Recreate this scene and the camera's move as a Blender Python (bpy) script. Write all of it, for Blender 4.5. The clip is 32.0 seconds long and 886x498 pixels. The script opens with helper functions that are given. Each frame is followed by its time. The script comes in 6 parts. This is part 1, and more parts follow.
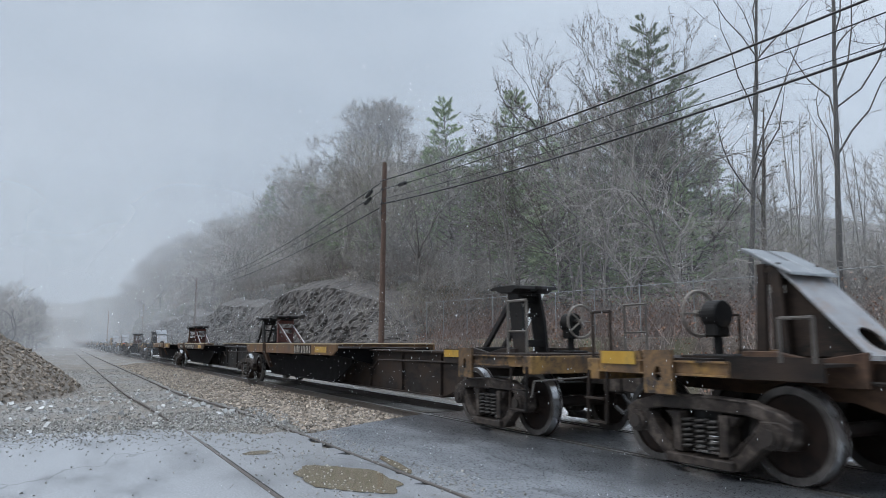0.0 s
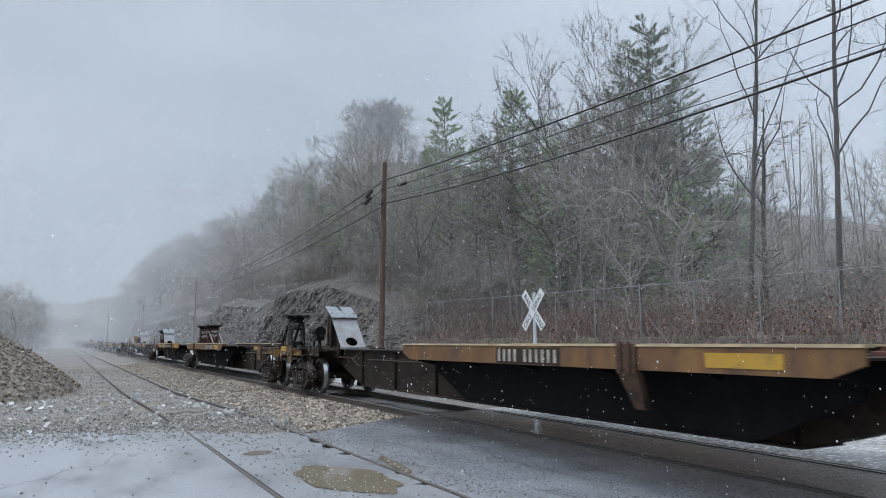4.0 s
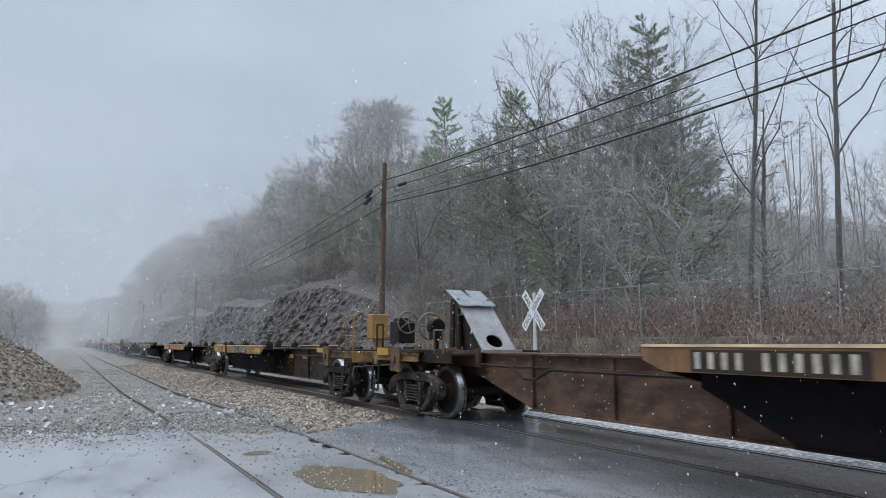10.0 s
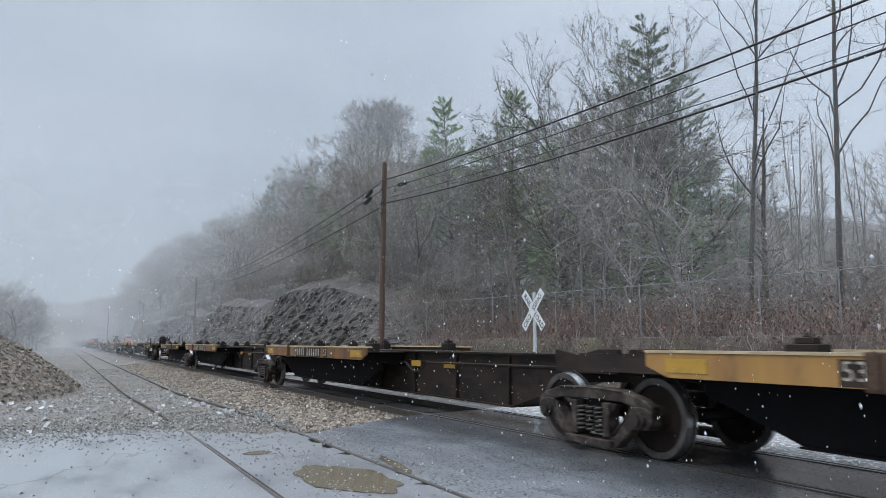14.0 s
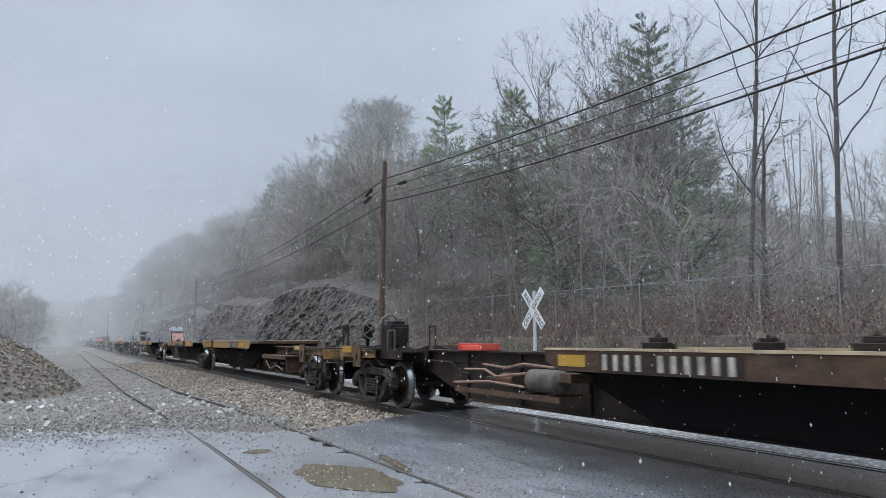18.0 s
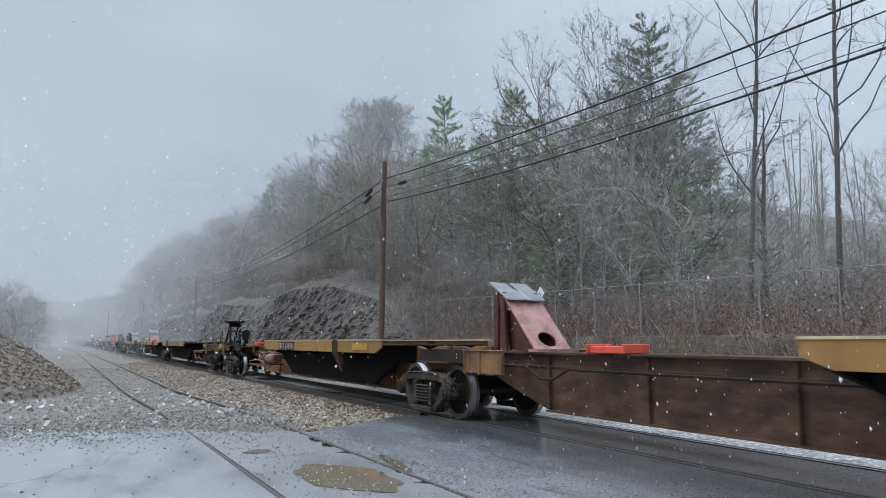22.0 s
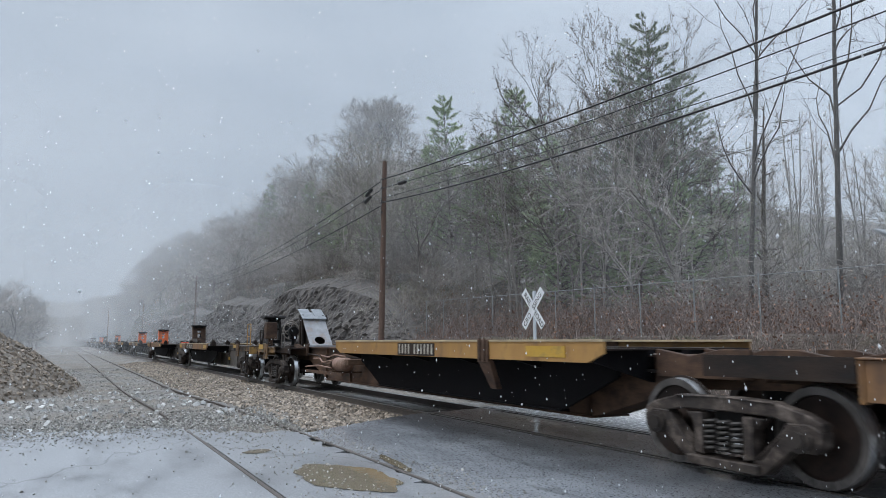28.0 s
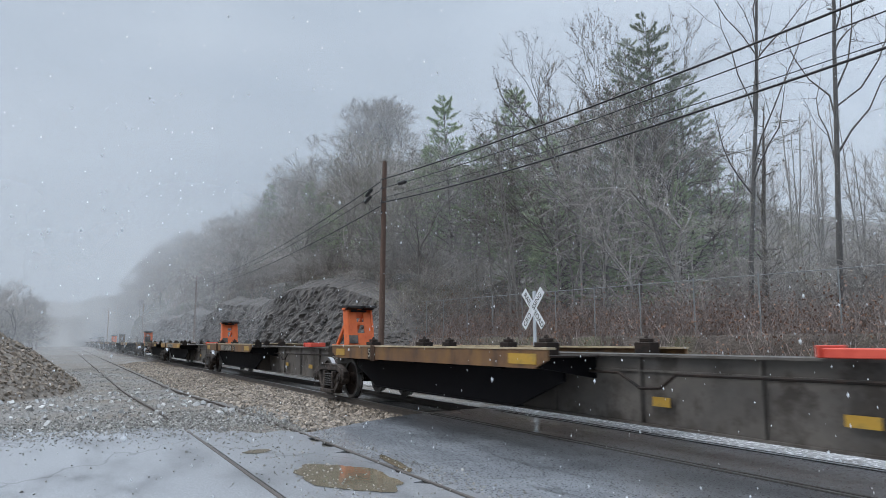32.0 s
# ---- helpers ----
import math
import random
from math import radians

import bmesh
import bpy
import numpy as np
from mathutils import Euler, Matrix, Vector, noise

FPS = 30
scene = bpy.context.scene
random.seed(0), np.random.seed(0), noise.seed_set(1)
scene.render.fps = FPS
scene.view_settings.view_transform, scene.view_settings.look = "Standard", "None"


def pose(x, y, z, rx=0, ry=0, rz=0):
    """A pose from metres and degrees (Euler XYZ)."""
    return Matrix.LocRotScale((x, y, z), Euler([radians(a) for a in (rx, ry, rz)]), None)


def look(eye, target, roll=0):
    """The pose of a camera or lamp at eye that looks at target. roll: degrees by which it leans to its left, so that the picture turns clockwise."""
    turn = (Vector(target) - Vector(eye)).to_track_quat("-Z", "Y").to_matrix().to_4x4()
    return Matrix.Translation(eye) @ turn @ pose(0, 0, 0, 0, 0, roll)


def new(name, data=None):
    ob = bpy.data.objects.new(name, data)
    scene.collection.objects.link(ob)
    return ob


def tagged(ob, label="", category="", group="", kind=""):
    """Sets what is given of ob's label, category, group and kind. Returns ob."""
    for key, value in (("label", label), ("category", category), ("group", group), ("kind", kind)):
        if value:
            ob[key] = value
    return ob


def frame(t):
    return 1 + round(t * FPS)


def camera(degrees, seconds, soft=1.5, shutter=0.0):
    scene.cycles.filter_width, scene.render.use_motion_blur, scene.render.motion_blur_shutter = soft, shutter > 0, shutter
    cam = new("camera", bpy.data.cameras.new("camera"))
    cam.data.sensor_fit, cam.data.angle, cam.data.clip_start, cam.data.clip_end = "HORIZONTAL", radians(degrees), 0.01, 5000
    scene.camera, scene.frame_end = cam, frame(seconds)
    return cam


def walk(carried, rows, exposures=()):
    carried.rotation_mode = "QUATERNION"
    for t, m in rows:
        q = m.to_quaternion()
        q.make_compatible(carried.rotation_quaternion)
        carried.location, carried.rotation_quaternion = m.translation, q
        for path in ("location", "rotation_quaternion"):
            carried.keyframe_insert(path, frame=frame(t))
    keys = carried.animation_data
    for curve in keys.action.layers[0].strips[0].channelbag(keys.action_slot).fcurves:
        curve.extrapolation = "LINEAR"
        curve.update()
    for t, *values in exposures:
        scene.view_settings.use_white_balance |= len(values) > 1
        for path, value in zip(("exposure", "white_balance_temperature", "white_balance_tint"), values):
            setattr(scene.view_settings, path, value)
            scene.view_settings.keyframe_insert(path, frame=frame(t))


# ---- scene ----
# World: x runs along the railway (the train comes from -x), y across it, z up; z = 0 at the rail heads.
EYE = (0.0, 0.0, 1.39)


def view(pitch):
    a, p = radians(28.24), radians(pitch)
    return look(EYE, (EYE[0] - math.cos(a) * math.cos(p), EYE[1] + math.sin(a) * math.cos(p), EYE[2] + math.sin(p)))


cam = camera(64.6, 32.0, soft=0.5, shutter=0.15)
walk(cam, [(0.0, view(7.62)), (9.0, view(7.64)), (14.0, view(7.62)), (17.0, view(7.53)), (32.0, view(7.52))],
     exposures=[(0.0, 0.14, 6400, 10), (32.0, 0.14, 6400, 10)])

SPEED = 10.85          # metres a second
TRACK_Y = 7.17         # centre of the running line
SIDING_Y = 2.557       # centre of the siding


# ---- light ----
def make_world():
    w = bpy.data.worlds.new("overcast")
    scene.world = w
    w.use_nodes = True
    nt = w.node_tree
    nt.nodes.clear()
    N = nt.nodes.new
    out = N("ShaderNodeOutputWorld")
    sky = N("ShaderNodeTexSky")
    sky.sky_type, sky.sun_disc = "NISHITA", False
    sky.sun_elevation, sky.sun_rotation = radians(48), radians(150)
    sky.air_density, sky.dust_density = 1.0, 3.0
    b1, b2 = N("ShaderNodeBackground"), N("ShaderNodeBackground")
    b1.inputs["Strength"].default_value = 0.06
    nt.links.new(sky.outputs[0], b1.inputs[0])
    tc, mp, nz, rp = N("ShaderNodeTexCoord"), N("ShaderNodeMapping"), N("ShaderNodeTexNoise"), N("ShaderNodeValToRGB")
    mp.inputs["Scale"].default_value = (1.0, 1.0, 3.2)
    nz.inputs["Scale"].default_value, nz.inputs["Detail"].default_value, nz.inputs["Roughness"].default_value = 1.5, 4.0, 0.45
    rp.color_ramp.elements[0].position, rp.color_ramp.elements[0].color = 0.36, (0.42, 0.50, 0.60, 1)
    rp.color_ramp.elements[1].position, rp.color_ramp.elements[1].color = 0.68, (0.60, 0.68, 0.78, 1)
    nt.links.new(tc.outputs["Generated"], mp.inputs[0])
    nt.links.new(mp.outputs[0], nz.inputs["Vector"])
    nt.links.new(nz.outputs["Fac"], rp.inputs[0])
    nt.links.new(rp.outputs[0], b2.inputs[0])
    # an overcast sky is brighter overhead than low down
    sp, st = N("ShaderNodeSeparateXYZ"), N("ShaderNodeMapRange")
    nt.links.new(tc.outputs["Generated"], sp.inputs[0])
    nt.links.new(sp.outputs["Z"], st.inputs[0])
    st.interpolation_type = "SMOOTHSTEP"
    st.inputs[1].default_value, st.inputs[2].default_value, st.inputs[3].default_value, st.inputs[4].default_value = 0.45, 0.95, 1.0, 3.0
    # and towards the hidden sun
    dt, gl, mu = N("ShaderNodeVectorMath"), N("ShaderNodeMapRange"), N("ShaderNodeMath")
    dt.operation, mu.operation = "DOT_PRODUCT", "MULTIPLY"
    dt.inputs[1].default_value = (-0.25, 0.93, 0.27)
    nt.links.new(tc.outputs["Generated"], dt.inputs[0])
    nt.links.new(dt.outputs["Value"], gl.inputs[0])
    gl.interpolation_type = "SMOOTHSTEP"
    gl.inputs[1].default_value, gl.inputs[2].default_value, gl.inputs[3].default_value, gl.inputs[4].default_value = 0.5, 1.0, 1.0, 1.18
    nt.links.new(st.outputs[0], mu.inputs[0])
    nt.links.new(gl.outputs[0], mu.inputs[1])
    nt.links.new(mu.outputs[0], b2.inputs["Strength"])
    mix = N("ShaderNodeMixShader")
    mix.inputs[0].default_value = 0.88
    nt.links.new(b1.outputs[0], mix.inputs[1])
    nt.links.new(b2.outputs[0], mix.inputs[2])
    nt.links.new(mix.outputs[0], out.inputs[0])
    sun = bpy.data.lights.new("sun", "SUN")
    sun.energy, sun.angle, sun.color = 1.5, radians(40), (1.0, 0.97, 0.93)
    ob = new("sun", sun)
    ob.matrix_world = look((0, 0, 60), (20, 35, 0))


make_world()


# ---- materials ----
def material(name, cols, scale=6.0, rough=(0.6, 0.8), metal=0.0, bump=0.2, bscale=None, detail=6.0, spread=(0.35, 0.65),
             stain=None, stain_scale=0.7, stain_at=(0.5, 0.62), rand=0.0, coat=0.0, spec=0.5, stretch=(1, 1, 1), dist=0.02, island=False, cells=0, cracks=0, shade_band=None):
    """Two-scale noise colour with grain bump: cols (2 or 3 colours), stain a colour laid over in patches."""
    m = bpy.data.materials.new(name)
    m.use_nodes = True
    nt = m.node_tree
    N, L = nt.nodes.new, nt.links.new
    bs = nt.nodes["Principled BSDF"]
    tc, mp = N("ShaderNodeTexCoord"), N("ShaderNodeMapping")
    mp.inputs["Scale"].default_value = stretch
    L(tc.outputs["Object"], mp.inputs[0])
    n1 = N("ShaderNodeTexNoise")
    n1.inputs["Scale"].default_value, n1.inputs["Detail"].default_value, n1.inputs["Roughness"].default_value = scale, detail, 0.65
    L(mp.outputs[0], n1.inputs["Vector"])
    rp = N("ShaderNodeValToRGB")
    es = rp.color_ramp.elements
    es[0].position, es[0].color = spread[0], (*cols[0], 1)
    es[1].position, es[1].color = spread[1], (*cols[-1], 1)
    if len(cols) == 3:
        e = es.new((spread[0] + spread[1]) / 2)
        e.color = (*cols[1], 1)
    L(n1.outputs["Fac"], rp.inputs[0])
    colour = rp.outputs[0]
    if stain:
        n2 = N("ShaderNodeTexNoise")
        n2.inputs["Scale"].default_value, n2.inputs["Detail"].default_value, n2.inputs["Roughness"].default_value = stain_scale, 5.0, 0.7
        L(mp.outputs[0], n2.inputs["Vector"])
        r2 = N("ShaderNodeValToRGB")
        r2.color_ramp.elements[0].position, r2.color_ramp.elements[1].position = stain_at
        L(n2.outputs["Fac"], r2.inputs[0])
        mx = N("ShaderNodeMix")
        mx.data_type = "RGBA"
        L(r2.outputs[0], mx.inputs[0])
        L(colour, mx.inputs[6])
        mx.inputs[7].default_value = (*stain, 1)
        colour = mx.outputs[2]
    if rand or island:
        hs, mr = N("ShaderNodeHueSaturation"), N("ShaderNodeMapRange")
        if island:
            L(N("ShaderNodeNewGeometry").outputs["Random Per Island"], mr.inputs[0])
        else:
            L(N("ShaderNodeObjectInfo").outputs["Random"], mr.inputs[0])
        r = rand or 0.4
        mr.inputs[3].default_value, mr.inputs[4].default_value = 1 - r, 1 + r
        L(mr.outputs[0], hs.inputs["Value"])
        L(colour, hs.inputs["Color"])
        colour = hs.outputs[0]
    if cells:
        vo, cs, vm, mm = N("ShaderNodeTexVoronoi"), N("ShaderNodeSeparateColor"), N("ShaderNodeMapRange"), N("ShaderNodeHueSaturation")
        vo.inputs["Scale"].default_value = cells
        L(mp.outputs[0], vo.inputs["Vector"])
        L(vo.outputs["Color"], cs.inputs[0])
        L(cs.outputs[0], vm.inputs[0])
        vm.inputs[3].default_value, vm.inputs[4].default_value = 0.45, 1.5
        L(vm.outputs[0], mm.inputs["Value"])
        L(colour, mm.inputs["Color"])
        colour = mm.outputs[0]
    if cracks:
        wn, wa, ve, cr, mc = N("ShaderNodeTexNoise"), N("ShaderNodeVectorMath"), N("ShaderNodeTexVoronoi"), N("ShaderNodeMapRange"), N("ShaderNodeMix")
        wn.inputs["Scale"].default_value = 1.5
        L(mp.outputs[0], wn.inputs["Vector"])
        wa.operation = "ADD"
        L(mp.outputs[0], wa.inputs[0])
        L(wn.outputs["Color"], wa.inputs[1])
        ve.feature = "DISTANCE_TO_EDGE"
        ve.inputs["Scale"].default_value = cracks
        L(wa.outputs[0], ve.inputs["Vector"])
        L(ve.outputs["Distance"], cr.inputs[0])
        cr.inputs[1].default_value, cr.inputs[2].default_value, cr.inputs[3].default_value, cr.inputs[4].default_value = 0.0015, 0.006, 0.5, 0.0
        mc.data_type = "RGBA"
        L(cr.outputs[0], mc.inputs[0])
        L(colour, mc.inputs[6])
        mc.inputs[7].default_value = (0.03, 0.03, 0.03, 1)
        colour = mc.outputs[2]
    if shade_band:
        # train's shade and reflection painted into the colour along the rails, mottled margin
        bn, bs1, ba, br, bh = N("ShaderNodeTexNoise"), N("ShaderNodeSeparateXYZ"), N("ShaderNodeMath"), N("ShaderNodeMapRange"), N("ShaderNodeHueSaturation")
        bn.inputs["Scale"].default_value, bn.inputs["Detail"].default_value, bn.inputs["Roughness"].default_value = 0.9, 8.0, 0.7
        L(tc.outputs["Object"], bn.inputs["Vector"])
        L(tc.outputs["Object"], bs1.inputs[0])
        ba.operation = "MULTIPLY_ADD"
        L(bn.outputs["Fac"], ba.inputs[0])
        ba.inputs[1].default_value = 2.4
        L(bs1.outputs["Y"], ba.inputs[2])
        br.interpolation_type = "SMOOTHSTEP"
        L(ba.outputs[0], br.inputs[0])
        br.inputs[1].default_value, br.inputs[2].default_value, br.inputs[3].default_value, br.inputs[4].default_value = shade_band[0] + 1.2, shade_band[1] + 1.2, 1.0, shade_band[2]
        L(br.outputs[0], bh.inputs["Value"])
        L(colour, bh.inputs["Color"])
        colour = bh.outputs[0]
    L(colour, bs.inputs["Base Color"])
    mr = N("ShaderNodeMapRange")
    L(n1.outputs["Fac"], mr.inputs[0])
    mr.inputs[1].default_value, mr.inputs[2].default_value = 0.3, 0.7
    mr.inputs[3].default_value, mr.inputs[4].default_value = rough
    L(mr.outputs[0], bs.inputs["Roughness"])
    bs.inputs["Metallic"].default_value = metal
    bs.inputs["Coat Weight"].default_value = coat
    if coat and stain:
        # a film of water everywhere but on the dusty patches
        cw = N("ShaderNodeMapRange")
        L(r2.outputs[0], cw.inputs[0])
        cw.inputs[3].default_value, cw.inputs[4].default_value = coat, coat * 0.4
        L(cw.outputs[0], bs.inputs["Coat Weight"])
        bs.inputs["Coat Roughness"].default_value = 0.15
        bs.inputs["Coat IOR"].default_value = 2.3
    bs.inputs["Specular IOR Level"].default_value = spec
    if bump:
        n3, bp = N("ShaderNodeTexNoise"), N("ShaderNodeBump")
        n3.inputs["Scale"].default_value, n3.inputs["Detail"].default_value = bscale or scale * 5, 4.0
        L(mp.outputs[0], n3.inputs["Vector"])
        L(n3.outputs["Fac"], bp.inputs["Height"])
        bp.inputs["Strength"].default_value, bp.inputs["Distance"].default_value = bump, dist
        L(bp.outputs[0], bs.inputs["Normal"])
    return m


M = {}
M["gravel"] = material("gravel", [(0.0779, 0.0722, 0.064), (0.164, 0.154, 0.141), (0.287, 0.277, 0.261)], 14, (0.5, 0.75), bump=0.7, bscale=28,
                       spread=(0.3, 0.7), stain=(0.15, 0.122, 0.092), stain_scale=0.3, stain_at=(0.44, 0.62), dist=0.03, cells=34)
# colour darkened towards the rails for the train's shade and reflection
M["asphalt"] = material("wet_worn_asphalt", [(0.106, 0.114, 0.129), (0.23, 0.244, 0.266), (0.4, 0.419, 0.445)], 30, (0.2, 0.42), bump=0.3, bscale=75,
                        spread=(0.32, 0.70), stain=(0.31, 0.326, 0.347), stain_scale=0.6, stain_at=(0.42, 0.70), dist=0.009, coat=0.9, stretch=(0.6, 1.7, 1), cracks=0.19, shade_band=(4.3, 5.8, 0.34))
M["silt"] = material("wet_silty_asphalt", [(0.14, 0.146, 0.156), (0.27, 0.278, 0.292), (0.43, 0.438, 0.45)], 34, (0.3, 0.55), bump=0.45, bscale=70,
                     spread=(0.30, 0.72), stain=(0.12, 0.123, 0.128), stain_scale=0.8, stain_at=(0.46, 0.66), dist=0.009, coat=0.55, stretch=(0.7, 1.5, 1), cracks=0.19)
# near-black stands in for the deep shade beneath the car decks
M["deck_shade"] = material("under_deck_shade_steel", [(0.0035, 0.0035, 0.0045), (0.010, 0.009, 0.010)], 3, (0.7, 0.9), bump=0.15, bscale=24, spec=0.12, rand=0.2)
M["stone"] = material("ballast_stone", [(0.147, 0.118, 0.0885), (0.354, 0.295, 0.236)], 5, (0.45, 0.75), bump=0.3, island=True, rand=0.65)
M["litter"] = material("leaf_litter", [(0.045, 0.0348, 0.0282), (0.078, 0.0612, 0.0498), (0.114, 0.0912, 0.075)], 5, (0.7, 0.95), bump=0.8, bscale=14,
                       stain=(0.09, 0.085, 0.05), stain_scale=0.2, dist=0.08)
M["rock"] = material("cut_rock", [(0.018, 0.016, 0.015), (0.055, 0.051, 0.047), (0.125, 0.117, 0.108)], 1.1, (0.55, 0.85), bump=0.9, bscale=2.6, detail=9,
                     stretch=(1, 1, 2.2), stain=(0.055, 0.06, 0.035), stain_scale=0.28, dist=0.25)
M["mud_water"] = material("muddy_water", [(0.15, 0.125, 0.085), (0.19, 0.16, 0.115)], 2, (0.03, 0.06), bump=0.03, bscale=9)
M["rail"] = material("rail_steel", [(0.065, 0.054, 0.046), (0.13, 0.11, 0.096)], 9, (0.45, 0.65), metal=0.4, bump=0.2)
M["rail_top"] = material("rail_head", [(0.30, 0.30, 0.30), (0.45, 0.45, 0.45)], 9, (0.25, 0.4), metal=0.9, bump=0.05, stretch=(0.2, 4, 1))
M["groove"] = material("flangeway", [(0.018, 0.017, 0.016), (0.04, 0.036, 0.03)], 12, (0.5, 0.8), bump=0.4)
M["tie"] = material("tie_wood", [(0.035, 0.03, 0.026), (0.085, 0.075, 0.065)], 7, (0.7, 0.9), bump=0.5, stretch=(6, 0.7, 3), rand=0.25)
M["yellow"] = material("grimy_yellow_paint", [(0.19, 0.10, 0.034), (0.28, 0.15, 0.044), (0.35, 0.20, 0.056)], 1.1, (0.5, 0.8), bump=0.12, bscale=22,
                       spread=(0.30, 0.68), stain=(0.085, 0.048, 0.026), stain_scale=1.7, stain_at=(0.54, 0.74), rand=0.22, stretch=(1, 1, 0.5))
M["edge"] = material("pale_sill_edge", [(0.30, 0.235, 0.16), (0.55, 0.44, 0.27)], 3, (0.4, 0.7), bump=0.1, rand=0.2, stretch=(0.6, 1, 1))
M["bright_yellow"] = material("yellow_reflective_panel", [(0.36, 0.205, 0.026), (0.50, 0.30, 0.034)], 5, (0.4, 0.6), bump=0.05, stain=(0.30, 0.19, 0.04), stain_scale=5)
M["black"] = material("sooty_black_paint", [(0.007, 0.0065, 0.0065), (0.020, 0.018, 0.017)], 3, (0.5, 0.75), bump=0.15, bscale=24,
                      stain=(0.035, 0.026, 0.021), stain_scale=2.0, stain_at=(0.5, 0.7), rand=0.2, spec=0.22)
M["brown"] = material("rust_brown_steel", [(0.048, 0.028, 0.020), (0.082, 0.049, 0.033), (0.12, 0.073, 0.047)], 2.2, (0.55, 0.85), bump=0.15, bscale=26,
                      stain=(0.03, 0.022, 0.018), stain_scale=1.3, stain_at=(0.5, 0.68), rand=0.22, stretch=(1, 1, 2), spec=0.22)
M["dark_brown"] = material("dark_brown_steel", [(0.018, 0.013, 0.011), (0.042, 0.029, 0.022)], 2.2, (0.55, 0.85), bump=0.15, bscale=26,
                           stain=(0.014, 0.012, 0.011), stain_scale=1.3, rand=0.22, stretch=(1, 1, 2), spec=0.22)
M["rim"] = material("dull_brown_grey_iron", [(0.12, 0.10, 0.085), (0.24, 0.21, 0.18)], 5, (0.45, 0.65), metal=0.2, bump=0.1)
M["grey"] = material("grey_painted_steel", [(0.075, 0.066, 0.058), (0.13, 0.115, 0.10)], 2.4, (0.5, 0.8), bump=0.12, stain=(0.05, 0.04, 0.032),
                     stain_scale=1.6, rand=0.2)
M["cast"] = material("dusty_cast_steel", [(0.014, 0.011, 0.010), (0.042, 0.033, 0.028), (0.10, 0.082, 0.07)], 7, (0.55, 0.85), bump=0.35, bscale=40,
                     stain=(0.03, 0.025, 0.022), stain_scale=2.2, rand=0.25, dist=0.008, spec=0.22)
M["wheel"] = material("wheel_steel", [(0.014, 0.010, 0.009), (0.038, 0.024, 0.018)], 6, (0.5, 0.8), metal=0.2, bump=0.15, stain=(0.02, 0.017, 0.015), stain_scale=3, spec=0.22)
M["wheel_rim"] = material("worn_wheel_rim", [(0.05, 0.045, 0.042), (0.12, 0.108, 0.10)], 8, (0.35, 0.55), metal=0.5, bump=0.08)
M["tread"] = material("polished_tread", [(0.38, 0.38, 0.38), (0.55, 0.55, 0.55)], 8, (0.22, 0.4), metal=0.95, bump=0.03)
M["spring"] = material("coil_spring_steel", [(0.014, 0.012, 0.010), (0.030, 0.025, 0.022)], 9, (0.5, 0.7), bump=0.1)
M["orange"] = material("orange_paint", [(0.62, 0.11, 0.025), (0.78, 0.17, 0.04)], 3, (0.45, 0.65), bump=0.06, stain=(0.40, 0.09, 0.03), stain_scale=3, stain_at=(0.55, 0.75))
M["red"] = material("oxide_red_paint", [(0.055, 0.018, 0.014), (0.12, 0.038, 0.028)], 4, (0.5, 0.8), bump=0.1, stain=(0.05, 0.022, 0.018), stain_scale=3)
M["red_box"] = material("bright_red_paint", [(0.55, 0.06, 0.035), (0.70, 0.10, 0.06)], 4, (0.4, 0.6), bump=0.05)
M["pale"] = material("bare_pale_plate", [(0.208, 0.208, 0.216), (0.32, 0.32, 0.328)], 4, (0.35, 0.6), bump=0.08, stain=(0.24, 0.20, 0.18), stain_scale=3)
M["pink"] = material("faded_pink_red_plate", [(0.36, 0.17, 0.15), (0.50, 0.27, 0.24)], 4, (0.4, 0.6), bump=0.08, stain=(0.24, 0.12, 0.10), stain_scale=3)
M["plate"] = material("worn_hitch_plate", [(0.16, 0.17, 0.18), (0.30, 0.31, 0.32)], 5, (0.3, 0.55), metal=0.4, bump=0.08)
M["white"] = material("white_lettering_paint", [(0.22, 0.20, 0.165), (0.46, 0.43, 0.37)], 7, (0.5, 0.7), bump=0.05)
M["sign_white"] = material("reflective_white_sheet", [(0.66, 0.68, 0.70), (0.78, 0.80, 0.82)], 4, (0.35, 0.5), bump=0.02)
M["sign_black"] = material("black_sign_paint", [(0.012, 0.012, 0.013), (0.025, 0.025, 0.026)], 8, (0.4, 0.6), bump=0.02)
M["tank"] = material("tan_air_tank", [(0.187, 0.105, 0.0741), (0.296, 0.187, 0.14)], 3, (0.5, 0.7), bump=0.08, stain=(0.15, 0.09, 0.06), stain_scale=3)
M["pole"] = material("weathered_pole_wood", [(0.075, 0.048, 0.036), (0.16, 0.10, 0.075)], 8, (0.75, 0.95), bump=0.4, stretch=(8, 8, 0.6))
M["cable"] = material("black_cable", [(0.008, 0.008, 0.009), (0.018, 0.018, 0.018)], 8, (0.45, 0.6), bump=0.05)
M["bark"] = material("grey_bark", [(0.138, 0.127, 0.115), (0.276, 0.253, 0.23)], 5, (0.8, 0.95), bump=0.5, stretch=(3, 3, 0.7), rand=0.3)
M["bark_dark"] = material("dark_bark", [(0.045, 0.037, 0.031), (0.10, 0.085, 0.072)], 5, (0.8, 0.95), bump=0.5, stretch=(3, 3, 0.7), rand=0.2)
M["bark_mid"] = material("grey_brown_bark", [(0.062, 0.058, 0.054), (0.13, 0.122, 0.115)], 5, (0.8, 0.95), bump=0.5, stretch=(3, 3, 0.7), rand=0.2)
